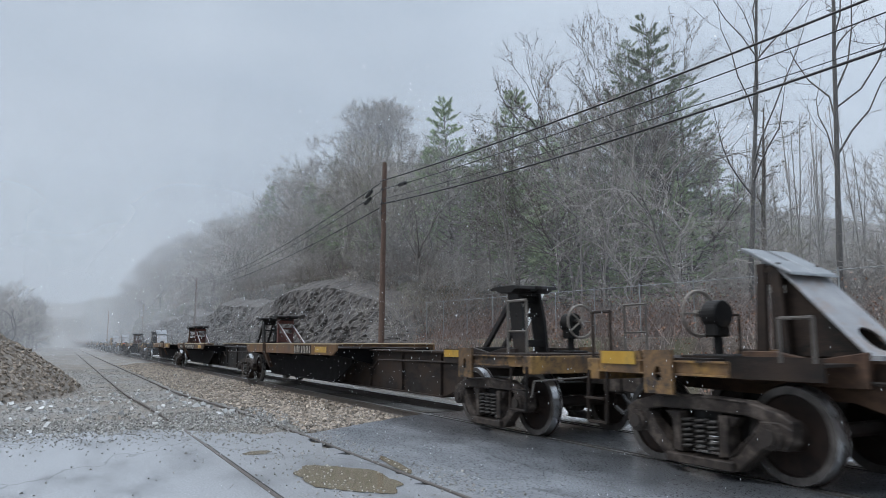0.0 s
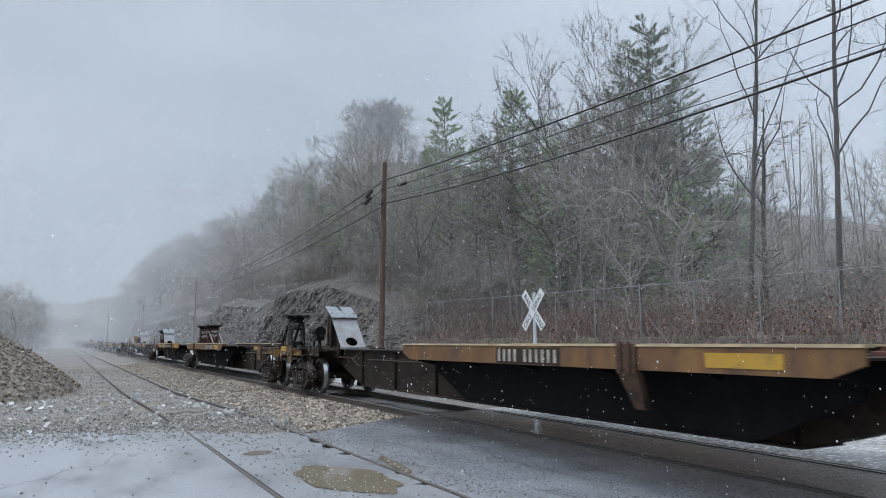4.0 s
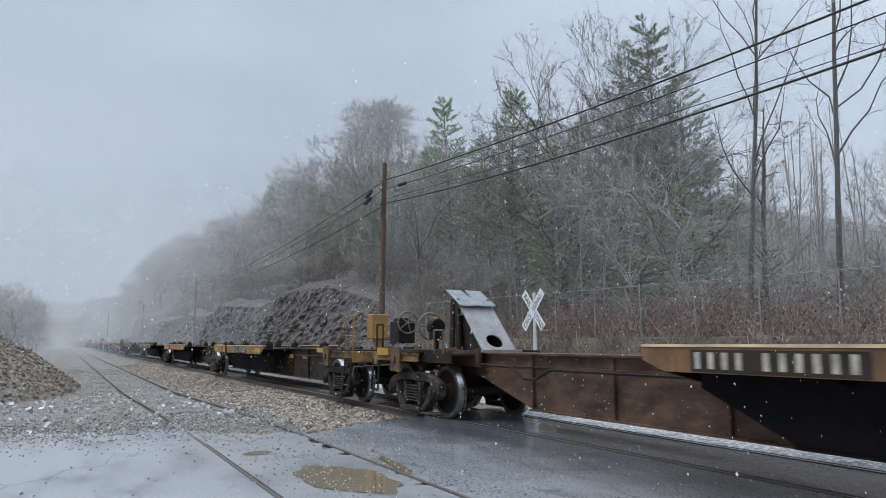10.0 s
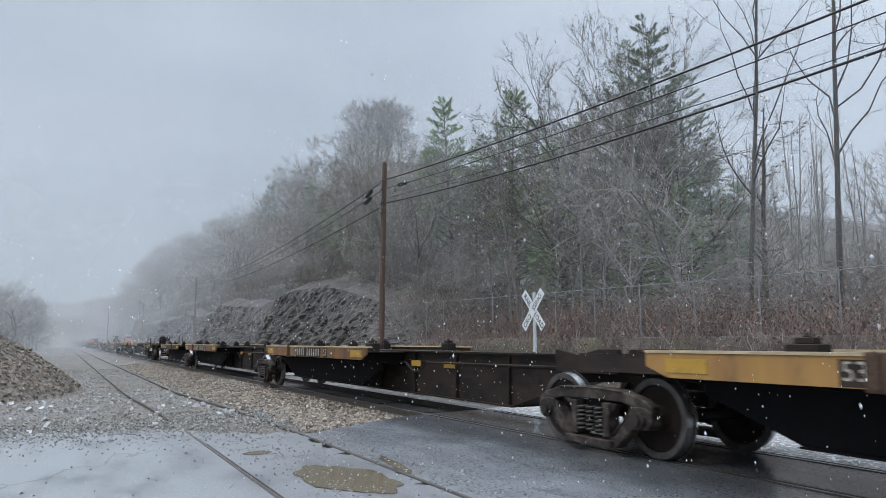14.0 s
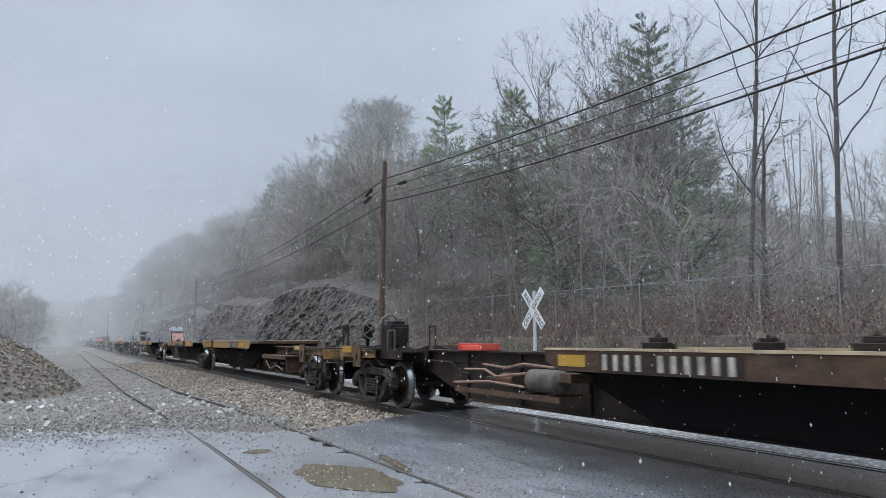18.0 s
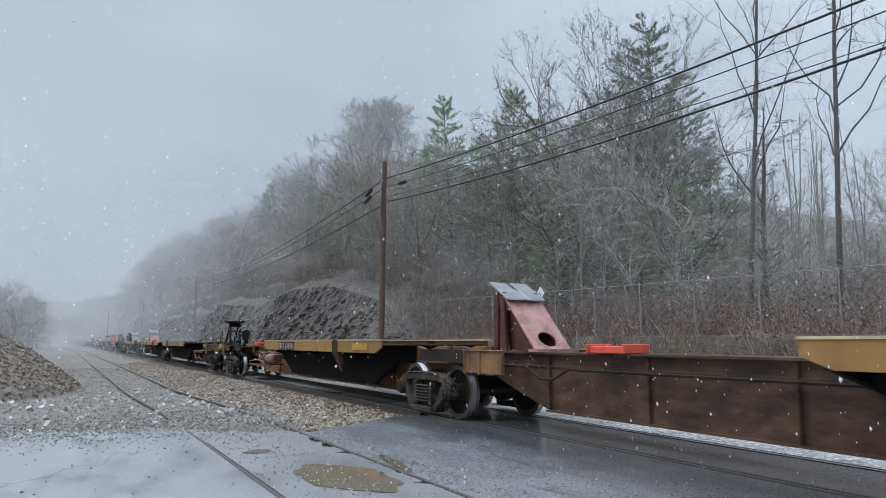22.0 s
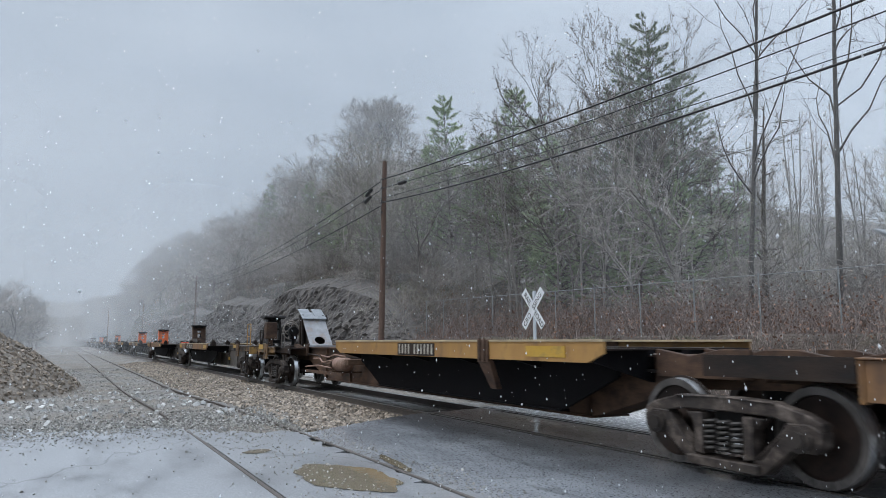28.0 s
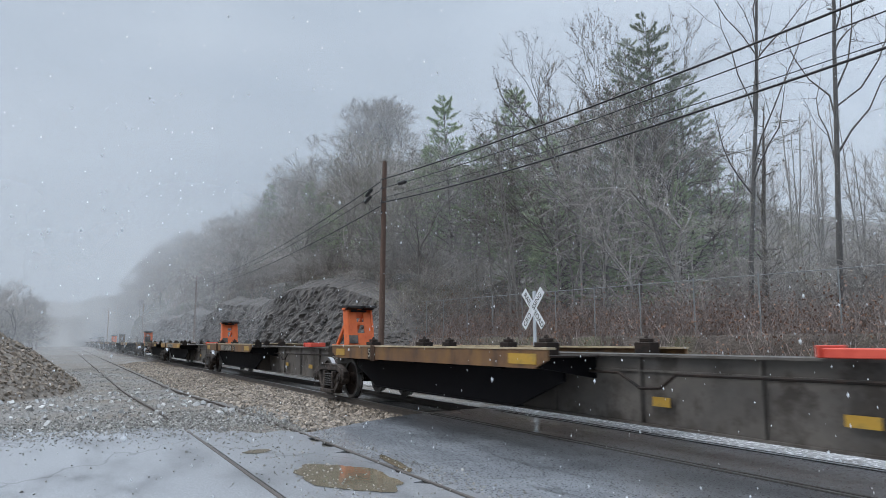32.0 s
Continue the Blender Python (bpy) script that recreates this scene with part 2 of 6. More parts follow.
M["twig"] = material("brown_grey_twig", [(0.201, 0.184, 0.166), (0.403, 0.371, 0.345)], 1.2, (0.8, 0.95), bump=0.0, rand=0.35)
M["needle"] = material("pine_needle", [(0.106, 0.144, 0.0875), (0.175, 0.219, 0.131), (0.25, 0.294, 0.188)], 0.9, (0.55, 0.8), bump=0.0, rand=0.3, island=False)
M["needle_green"] = material("green_pine_needle", [(0.142, 0.204, 0.105), (0.234, 0.308, 0.16), (0.346, 0.426, 0.234)], 0.9, (0.55, 0.8), bump=0.0, rand=0.3, island=False)
M["twig_dark"] = material("dark_brown_twig", [(0.075, 0.064, 0.056), (0.14, 0.122, 0.108)], 1.2, (0.8, 0.95), bump=0.0, rand=0.25)
M["old_leaf"] = material("clinging_brown_seed_head", [(0.07, 0.055, 0.042), (0.14, 0.112, 0.085)], 1.0, (0.6, 0.85), bump=0.0, rand=0.25)
M["bud"] = material("new_leaf_and_bud", [(0.17, 0.18, 0.075), (0.29, 0.29, 0.14)], 1.0, (0.6, 0.85), bump=0.0, rand=0.3)
M["brush"] = material("dry_brush_stems", [(0.137, 0.103, 0.0893), (0.231, 0.184, 0.163), (0.347, 0.294, 0.263)], 0.8, (0.8, 0.95), bump=0.0, island=True, rand=0.4)
M["brush_leaf"] = material("withered_brush_leaf", [(0.16, 0.075, 0.05), (0.25, 0.15, 0.10)], 1.5, (0.7, 0.9), bump=0.0, island=True, rand=0.5)
M["snow"] = material("snowflake", [(0.62, 0.64, 0.66), (0.74, 0.75, 0.77)], 8, (0.7, 0.9), bump=0.0)
M["building"] = material("white_siding", [(0.62, 0.64, 0.66), (0.74, 0.75, 0.77)], 2, (0.6, 0.8), bump=0.05, stretch=(0.3, 0.3, 4))
M["roof"] = material("grey_metal_roof", [(0.30, 0.31, 0.33), (0.42, 0.43, 0.45)], 2, (0.4, 0.6), bump=0.05)
M["glass"] = material("dark_window", [(0.02, 0.023, 0.026), (0.035, 0.04, 0.045)], 3, (0.08, 0.15), bump=0.0)


def mist_material(name, density, lo=25, hi=90, ends=None):
    m = bpy.data.materials.new(name)
    m.use_nodes = True
    nt = m.node_tree
    nt.nodes.clear()
    N, L = nt.nodes.new, nt.links.new
    out, tr, df, tl, ad, mx = (N("ShaderNodeOutputMaterial"), N("ShaderNodeBsdfTransparent"), N("ShaderNodeBsdfDiffuse"),
                               N("ShaderNodeBsdfTranslucent"), N("ShaderNodeMixShader"), N("ShaderNodeMixShader"))
    df.inputs[0].default_value = tl.inputs[0].default_value = (0.93, 0.95, 0.97, 1)
    ad.inputs[0].default_value = 0.5
    L(df.outputs[0], ad.inputs[1])
    L(tl.outputs[0], ad.inputs[2])
    nz, mr = N("ShaderNodeTexNoise"), N("ShaderNodeMapRange")
    tc = N("ShaderNodeTexCoord")
    L(tc.outputs["Object"], nz.inputs["Vector"])
    nz.inputs["Scale"].default_value, nz.inputs["Detail"].default_value = 0.02, 3.0
    mr.inputs[1].default_value, mr.inputs[2].default_value = 0.25, 0.75
    mr.inputs[3].default_value, mr.inputs[4].default_value = density * 0.75, density * 1.25
    L(nz.outputs["Fac"], mr.inputs[0])
    # thinner with height
    sp, up, mu = N("ShaderNodeSeparateXYZ"), N("ShaderNodeMapRange"), N("ShaderNodeMath")
    L(tc.outputs["Object"], sp.inputs[0])
    L(sp.outputs["Z"], up.inputs[0])
    up.inputs[1].default_value, up.inputs[2].default_value, up.inputs[3].default_value, up.inputs[4].default_value = lo, hi, 1.0, 0.0
    mu.operation = "MULTIPLY"
    L(mr.outputs[0], mu.inputs[0])
    L(up.outputs[0], mu.inputs[1])
    fac = mu.outputs[0]
    if ends:
        # thinning out towards the ends
        ex, em, ey, en = N("ShaderNodeMapRange"), N("ShaderNodeMath"), N("ShaderNodeMapRange"), N("ShaderNodeMath")
        ex.interpolation_type = "SMOOTHSTEP"
        L(sp.outputs["X"], ex.inputs[0])
        ex.inputs[1].default_value, ex.inputs[2].default_value = ends[:2]
        ey.interpolation_type, en.operation = "SMOOTHSTEP", "MULTIPLY"
        L(sp.outputs["X"], ey.inputs[0])
        ey.inputs[1].default_value, ey.inputs[2].default_value, ey.inputs[3].default_value, ey.inputs[4].default_value = ends[2], ends[3], 1.0, 0.3
        em.operation = "MULTIPLY"
        L(fac, em.inputs[0])
        L(ex.outputs[0], em.inputs[1])
        L(em.outputs[0], en.inputs[0])
        L(ey.outputs[0], en.inputs[1])
        fac = en.outputs[0]
    L(fac, mx.inputs[0])
    L(tr.outputs[0], mx.inputs[1])
    L(ad.outputs[0], mx.inputs[2])
    L(mx.outputs[0], out.inputs[0])
    return m


# ---- mesh helpers ----
def quadbox(bm, c8):
    """A box from eight corners: four below, four above, both counter-clockwise."""
    v = [bm.verts.new(c) for c in c8]
    for f in ((3, 2, 1, 0), (4, 5, 6, 7), (0, 1, 5, 4), (1, 2, 6, 5), (2, 3, 7, 6), (3, 0, 4, 7)):
        bm.faces.new([v[i] for i in f])


def box(bm, x0, x1, y0, y1, z0, z1):
    quadbox(bm, [(x0, y0, z0), (x1, y0, z0), (x1, y1, z0), (x0, y1, z0), (x0, y0, z1), (x1, y0, z1), (x1, y1, z1), (x0, y1, z1)])


def prism(bm, pts, y0, y1, axis="y"):
    """An outline in (x, z), counter-clockwise, drawn out from y0 to y1 (or in (y, z) along x)."""
    mk = (lambda a, b, t: (a, t, b)) if axis == "y" else (lambda a, b, t: (t, a, b))
    A = [bm.verts.new(mk(a, b, y0)) for a, b in pts]
    B = [bm.verts.new(mk(a, b, y1)) for a, b in pts]
    n = len(pts)
    bm.faces.new(A)
    bm.faces.new(B[::-1])
    for i in range(n):
        bm.faces.new([A[i], B[i], B[(i + 1) % n], A[(i + 1) % n]])


def rod(bm, a, b, r, seg=8, r2=None, caps=True):
    a, b = Vector(a), Vector(b)
    d = (b - a).normalized()
    u = d.orthogonal().normalized()
    w = d.cross(u)
    r2 = r if r2 is None else r2
    A, B = [], []
    for i in range(seg):
        t = 2 * math.pi * i / seg
        o = u * math.cos(t) + w * math.sin(t)
        A.append(bm.verts.new(a + o * r))
        B.append(bm.verts.new(b + o * r2))
    for i in range(seg):
        bm.faces.new([A[i], A[(i + 1) % seg], B[(i + 1) % seg], B[i]])
    if caps:
        bm.faces.new(A[::-1])
        bm.faces.new(B)


def beam(bm, a, b, w, h):
    """A bar of width w (along y) and depth h from a to b, both in one x-z plane."""
    a, b = Vector(a), Vector(b)
    d = (b - a).normalized()
    n = Vector((-d.z, 0, d.x)) * h / 2
    s = Vector((0, w / 2, 0))
    quadbox(bm, [a - s - n, b - s - n, b + s - n, a + s - n, a - s + n, b - s + n, b + s + n, a + s + n])


def pipe(bm, pts, r, seg=6):
    for a, b in zip(pts, pts[1:]):
        rod(bm, a, b, r, seg)


def lathe(bm, prof, centre, seg=28, axis="y"):
    """A closed profile of (radius, offset) turned about an axis through centre."""
    rings = []
    for i in range(seg):
        t = 2 * math.pi * i / seg
        ct, st = math.cos(t), math.sin(t)
        rings.append([bm.verts.new((centre[0] + r * ct, centre[1] + o, centre[2] + r * st)) for r, o in prof])
    n = len(prof)
    for i in range(seg):
        a, b = rings[i], rings[(i + 1) % seg]
        for j in range(n):
            bm.faces.new([a[j], a[(j + 1) % n], b[(j + 1) % n], b[j]])


MESHES = {}


def finish(bm, name, mats, bevel=0.0, smooth=False):
    bmesh.ops.recalc_face_normals(bm, faces=bm.faces)
    if bevel:
        bmesh.ops.bevel(bm, geom=bm.edges, offset=bevel, segments=1, affect="EDGES", clamp_overlap=True)
    me = bpy.data.meshes.new(name)
    bm.to_mesh(me)
    bm.free()
    for m in mats if isinstance(mats, (list, tuple)) else [mats]:
        me.materials.append(m)
    if smooth:
        me.polygons.foreach_set("use_smooth", [True] * len(me.polygons))
    return me


def part(name, bm, mat, parent=None, label="", bevel=0.0, smooth=False, at=None):
    ob = new(name, finish(bm, name, mat, bevel, smooth))
    ob.parent = parent
    if at:
        ob.matrix_basis = at
    if label:
        tagged(ob, label)
    return ob


def shared(name, key, build, mat, parent, label="", bevel=0.0, smooth=False, at=None):
    """A part whose mesh is built once for each key and then shared."""
    k = (key, mat.name)
    if k not in MESHES:
        bm = bmesh.new()
        build(bm)
        MESHES[k] = finish(bm, name, mat, bevel, smooth)
    ob = new(name, MESHES[k])
    ob.parent = parent
    if at:
        ob.matrix_basis = at
    if label:
        tagged(ob, label)
    return ob


def empty(name, m, label, category, group="", kind=""):
    ob = new(name)
    ob.empty_display_size = 0.3
    ob.matrix_basis = m
    return tagged(ob, label, category, group, kind)


def raw(name, V, F, mats, parent=None, idx=None, smooth=False):
    """A mesh from arrays."""
    me = bpy.data.meshes.new(name)
    me.from_pydata(V if isinstance(V, list) else np.asarray(V).tolist(), [], F if isinstance(F, list) else np.asarray(F).tolist())
    for m in mats if isinstance(mats, (list, tuple)) else [mats]:
        me.materials.append(m)
    if idx is not None:
        me.polygons.foreach_set("material_index", np.asarray(idx, dtype=np.int32))
    if smooth:
        me.polygons.foreach_set("use_smooth", [True] * len(me.polygons))
    me.update()
    if parent is False:
        return me
    ob = new(name, me)
    ob.parent = parent
    return ob


# ---- ground ----
def ease(a, b, v):
    t = np.clip((v - a) / (b - a), 0, 1)
    return t * t * (3 - 2 * t)


def wave(x, y, s, seed=0.0):
    """Smooth pseudo-random relief between -1 and 1."""
    return (np.sin(x * s + 1.3 * np.sin(y * s * 0.7 + seed)) + np.sin(y * s * 1.13 + 1.7 * np.sin(x * s * 0.9 + seed * 2)) +
            0.6 * np.sin((x + y) * s * 2.1 + seed)) / 2.6


def hill(x, y):
    b = -x
    ridge = np.interp(b, [-80, 0, 40, 70, 90, 108, 118, 135, 165, 200, 230, 310, 360, 450, 600], [2, 3, 4.5, 11, 21, 33, 33.5, 30, 28, 27, 28, 29, 22, 12, 6])
    crest = np.interp(b, [-80, 0, 112, 220, 330, 450], [45, 45, 45, 36, 27, 25])
    cut = np.interp(b, [-80, 15, 33, 37, 41, 52, 250, 330, 400], [0.6, 1.2, 1.8, 3.6, 5.8, 7.0, 7.5, 4.0, 1.0])
    foot = 16.3 + 0.7 * wave(x, y * 0 + 3, 0.11)
    z = cut * ease(0, 1, (y - foot) / 3.4) + (ridge - cut) * ease(-0.12, 1.02, (y - foot - 2.5) / (crest - foot)) * (y > foot)
    z = z + ease(foot + 6, foot + 30, y) * 0.8 * wave(x, y, 0.12, 2)
    z = np.maximum(z, 1.6 * ease(14.5, 15.5, y) * ease(-36, -31, x))
    rough = ease(foot - 0.2, foot + 1.2, y) * (1 - ease(foot + 4.0, foot + 7, y)) * ease(2.5, 6, cut)
    return z + 0.25 * rough * (0.8 * wave(x, y * 2.0, 0.9, 1) + 0.55 * np.abs(wave(x * 1.7, y * 3, 2.3, 4)) - 0.3 * np.abs(wave(x, y * 2.2, 4.1, 7)))


def ground_z(x, y):
    b = -x
    z = np.full_like(x, -0.035)
    away = ease(12.0, 26.0, b)
    z = z - away * 0.22 * (1 - ease(4.1, 5.1, y)) * ease(-40, -6, y)
    bed = ease(4.2, 5.2, y) * (1 - ease(9.0, 9.6, y)) * ease(11.5, 13.0, b)
    z = z - bed * 0.125
    z = z - 0.10 * ease(9.0, 9.7, y) * (1 - ease(14.5, 15.5, y))
    z = z + np.where(y > 14.5, hill(x, y), 0)
    z = z + away * 0.03 * wave(x, y, 1.7, 5) * (np.abs(y - TRACK_Y) > 1.6)
    left = ease(-12, -70, y)
    z = z + left * 2.0 + ease(-90, -400, y) * 60 * (1 - ease(100, 700, b)) * 0.4
    far = ease(520, 900, b)
    return z + far * 52 * (0.8 + 0.2 * wave(x, y, 0.006, 3)) * ease(-500, 60, y)


def grid_lines(stops):
    out = [stops[0][0]]
    for a, b, s in stops:
        n = max(1, round((b - a) / s))
        out += [a + (b - a) * (i + 1) / n for i in range(n)]
    return np.array(out)


def make_ground():
    xs = grid_lines([(-3000, -1000, 250), (-1000, -400, 25), (-400, -140, 5), (-140, -60, 1.6), (-60, -2, 0.8), (-2, 20, 2), (20, 120, 12), (120, 2000, 400)])
    ys = grid_lines([(-2000, -400, 200), (-400, -80, 20), (-80, -10, 5), (-10, 3, 1.0), (3, 5.4, 0.2), (5.4, 14.4, 0.9), (14.4, 15.6, 0.2), (15.6, 22, 0.35), (22, 60, 2), (60, 140, 8), (140, 2000, 230)])
    gx, gy = np.meshgrid(xs, ys)
    gz = ground_z(gx, gy)
    V = np.stack([gx, gy, gz], -1).reshape(-1, 3)
    nx, ny = len(xs), len(ys)
    i = np.arange(nx * ny).reshape(ny, nx)
    F = np.stack([i[:-1, :-1], i[:-1, 1:], i[1:, 1:], i[1:, :-1]], -1).reshape(-1, 4)
    c = V[F].mean(1)
    rise = np.ptp(V[F][:, :, 2], axis=1) / np.maximum(np.ptp(V[F][:, :, 1], axis=1), 0.01)
    idx = np.zeros(len(F), int)
    idx[(c[:, 1] > 14.45) | (c[:, 1] < -14)] = 1
    idx[(c[:, 1] > 16) & (rise > 0.95) & (c[:, 1] < 24)] = 2
    ob = raw("ground", V, F, [M["gravel"], M["litter"], M["rock"]], idx=idx, smooth=True)
    tagged(ob, "gravel yard rising to a brown leaf-littered hillside with a rock cut", "ground", kind="structure")


make_ground()

M["pale_road"] = material("pale_wet_gravel_road", [(0.42, 0.42, 0.42), (0.62, 0.62, 0.62)], 12, (0.16, 0.34), bump=0.25, bscale=30,
                          stain=(0.30, 0.29, 0.28), stain_scale=0.6, dist=0.01)


def sheet(name, outline, z, mat, label, category, thick=0.04, step=None, ragged=0.06):
    """A slab of paving of the given outline, with a worn, uneven edge."""
    rnd = random.Random(len(outline) * 7 + int(abs(outline[0][0]) * 10))
    pts = []
    n = len(outline)
    for i in range(n):
        a, b = Vector(outline[i]), Vector(outline[(i + 1) % n])
        k = max(1, int((b - a).length / (step or 0.35)))
        for j in range(k):
            q = a.lerp(b, j / k)
            o = ragged if k > 1 else 0
            pts.append((q.x + rnd.uniform(-o, o), q.y + rnd.uniform(-o, o)))
    bm = bmesh.new()
    lo = [bm.verts.new((x, y, z - thick)) for x, y in pts]
    hi = [bm.verts.new((x, y, z)) for x, y in pts]
    bm.faces.new(hi)
    for i in range(len(pts)):
        bm.faces.new([lo[i], lo[(i + 1) % len(pts)], hi[(i + 1) % len(pts)], hi[i]])
    ob = part(name, bm, mat)
    return tagged(ob, label, category, kind="structure")


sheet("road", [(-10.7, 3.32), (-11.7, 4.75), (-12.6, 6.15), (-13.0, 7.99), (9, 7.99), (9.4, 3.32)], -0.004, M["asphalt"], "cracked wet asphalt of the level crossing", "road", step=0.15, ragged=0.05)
sheet("road", [(-13.4, -3.5), (-12.9, -0.3), (-12.3, 1.4), (-11.4, 2.45), (-10.9, 3.3), (9, 3.3), (16, -9), (-12, -9)], 0.0, M["silt"], "cracked wet pale silt-covered asphalt of the yard", "road", step=0.22, ragged=0.20)
sheet("road", [(-13.1, 8.0), (9, 8.0), (9, 9.38), (-13.1, 9.38)], 0.0, M["pale_road"], "pale wet paving beyond the far rail of the crossing", "road", step=3)
sheet("road", [(-420, 9.4), (40, 9.4), (40, 14.2), (-420, 14.2)], -0.10, M["pale_road"], "pale wet gravel road running beside the railway", "road", step=6)

def make_puddle(cx, cy, rx, ry, turn, seed, label):
    rnd = random.Random(seed)
    ph = [rnd.uniform(0, 6.28) for _ in range(5)]
    bm = bmesh.new()
    vs = []
    for i in range(110):
        t = 2 * math.pi * i / 110
        r = 1 + sum(0.13 / (k + 1) ** 0.8 * math.sin((k * 2 + 2) * t + ph[k]) * 0.7 for k in range(5)) + rnd.uniform(-0.025, 0.025)
        x, y = rx * r * math.cos(t), ry * r * math.sin(t)
        vs.append(bm.verts.new((cx + x * math.cos(turn) - y * math.sin(turn), cy + x * math.sin(turn) + y * math.cos(turn), 0.006)))
    bm.faces.new(vs)
    tagged(part("puddle", bm, M["mud_water"]), label, "puddle", kind="structure")


make_puddle(-7.08, 2.66, 0.78, 0.46, 0.10, 4, "shallow brown muddy puddle between the siding rails")
make_puddle(-9.2, 2.26, 0.14, 0.20, 0.3, 9, "small thin dark puddle beside the siding rail")
make_puddle(-7.6, 3.45, 0.6, 0.07, -0.1, 12, "narrow wet strip along the outside of the rail")


def rail_profile(y, k=1.0):
    """Rail section about y; k below 1 gives a lighter rail."""
    full = [(y - 0.07, -0.17), (y + 0.07, -0.17), (y + 0.07, -0.155), (y + 0.012, -0.13), (y + 0.012, -0.045), (y + 0.036, -0.035), (y + 0.036, -0.004),
            (y + 0.028, 0.0), (y - 0.028, 0.0), (y - 0.036, -0.004), (y - 0.036, -0.035), (y - 0.012, -0.045), (y - 0.012, -0.13), (y - 0.07, -0.155)]
    return [(y + (a - y) * k, b) for a, b in full]


def make_track(name, yc, dz, x0, x1, label, mat_head, tie_range):
    track = empty(name, pose(0, 0, 0), label, "railway track", kind="structure")
    xs = [x1 - (x1 - x0) * (i / 60) ** 1.7 for i in range(61)]
    for side in (-1, 1):
        prof = rail_profile(yc + side * 0.7535, 1.0 if yc == TRACK_Y else 0.62)
        V, F, idx = [], [], []
        for x in xs:
            V += [(x, y, z + dz(x)) for y, z in prof]
        n = len(prof)
        for i in range(len(xs) - 1):
            for j in range(n):
                a, b = i * n + j, i * n + (j + 1) % n
                F.append((a, b, b + n, a + n))
                idx.append(1 if 6 <= j <= 8 else 0)
        raw("rail", V, F, [M["rail"], mat_head], track, idx)
    rnd = random.Random(5)
    k = 0
    x = tie_range[1]
    while x > tie_range[0] and k < 290:
        z = dz(x)
        ob = shared("tie", "tie", lambda bm: box(bm, -0.115, 0.115, -1.3, 1.3, -0.34, -0.165), M["tie"], track, bevel=0.012,
                    at=pose(x + rnd.uniform(-0.02, 0.02), yc + rnd.uniform(-0.04, 0.04), z + rnd.uniform(-0.012, 0.008), 0, 0, rnd.uniform(-1, 1)))
        x -= 0.54
        k += 1
    return track


main_line = make_track("track", TRACK_Y, lambda x: 0.0, -900, 30, "main railway track of steel rails on ballast and wooden ties", M["rail_top"], (-165, -13.2))
siding = make_track("track", SIDING_Y, lambda x: 0.008 - 0.20 * float(ease(12.5, 26.0, np.array(-x))), -300, 12, "rusty siding track sunk in gravel and asphalt",
                    M["rail"], (-60, -22))
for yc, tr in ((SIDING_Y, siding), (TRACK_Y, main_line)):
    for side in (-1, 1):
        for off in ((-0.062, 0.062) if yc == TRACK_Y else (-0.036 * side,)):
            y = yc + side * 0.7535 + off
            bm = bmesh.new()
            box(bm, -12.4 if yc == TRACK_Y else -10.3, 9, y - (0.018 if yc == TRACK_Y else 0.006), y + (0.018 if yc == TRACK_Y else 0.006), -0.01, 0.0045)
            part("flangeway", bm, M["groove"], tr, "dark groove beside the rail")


# ---- the train ----
TRAIN, WHEELS = [], []
M["rusty_yellow"] = material("rust_streaked_yellow_paint", [(0.10, 0.05, 0.024), (0.17, 0.086, 0.034), (0.24, 0.128, 0.042)], 1.3, (0.5, 0.8), bump=0.12, bscale=22,
                             stain=(0.055, 0.032, 0.02), stain_scale=1.8, stain_at=(0.50, 0.70), rand=0.25, stretch=(1, 1, 0.5))
M["end_paint"] = material("grimy_end_paint", [(0.06, 0.036, 0.022), (0.15, 0.085, 0.035), (0.26, 0.15, 0.045)], 2.4, (0.55, 0.85), bump=0.15, bscale=24,
                          stain=(0.03, 0.022, 0.018), stain_scale=3.0, stain_at=(0.45, 0.6), rand=0.25)


def ring(bm, c, R, r, axis="x", seg=14, sub=5):
    rows = []
    for i in range(seg):
        t = 2 * math.pi * i / seg
        row = []
        for j in range(sub):
            a = 2 * math.pi * j / sub
            u, w = (R + r * math.cos(a)) * math.cos(t), (R + r * math.cos(a)) * math.sin(t)
            h = r * math.sin(a)
            p = {"x": (h, u, w), "y": (u, h, w), "z": (u, w, h)}[axis]
            row.append(bm.verts.new((c[0] + p[0], c[1] + p[1], c[2] + p[2])))
        rows.append(row)
    for i in range(seg):
        a, b = rows[i], rows[(i + 1) % seg]
        for j in range(sub):
            bm.faces.new([a[j], a[(j + 1) % sub], b[(j + 1) % sub], b[j]])


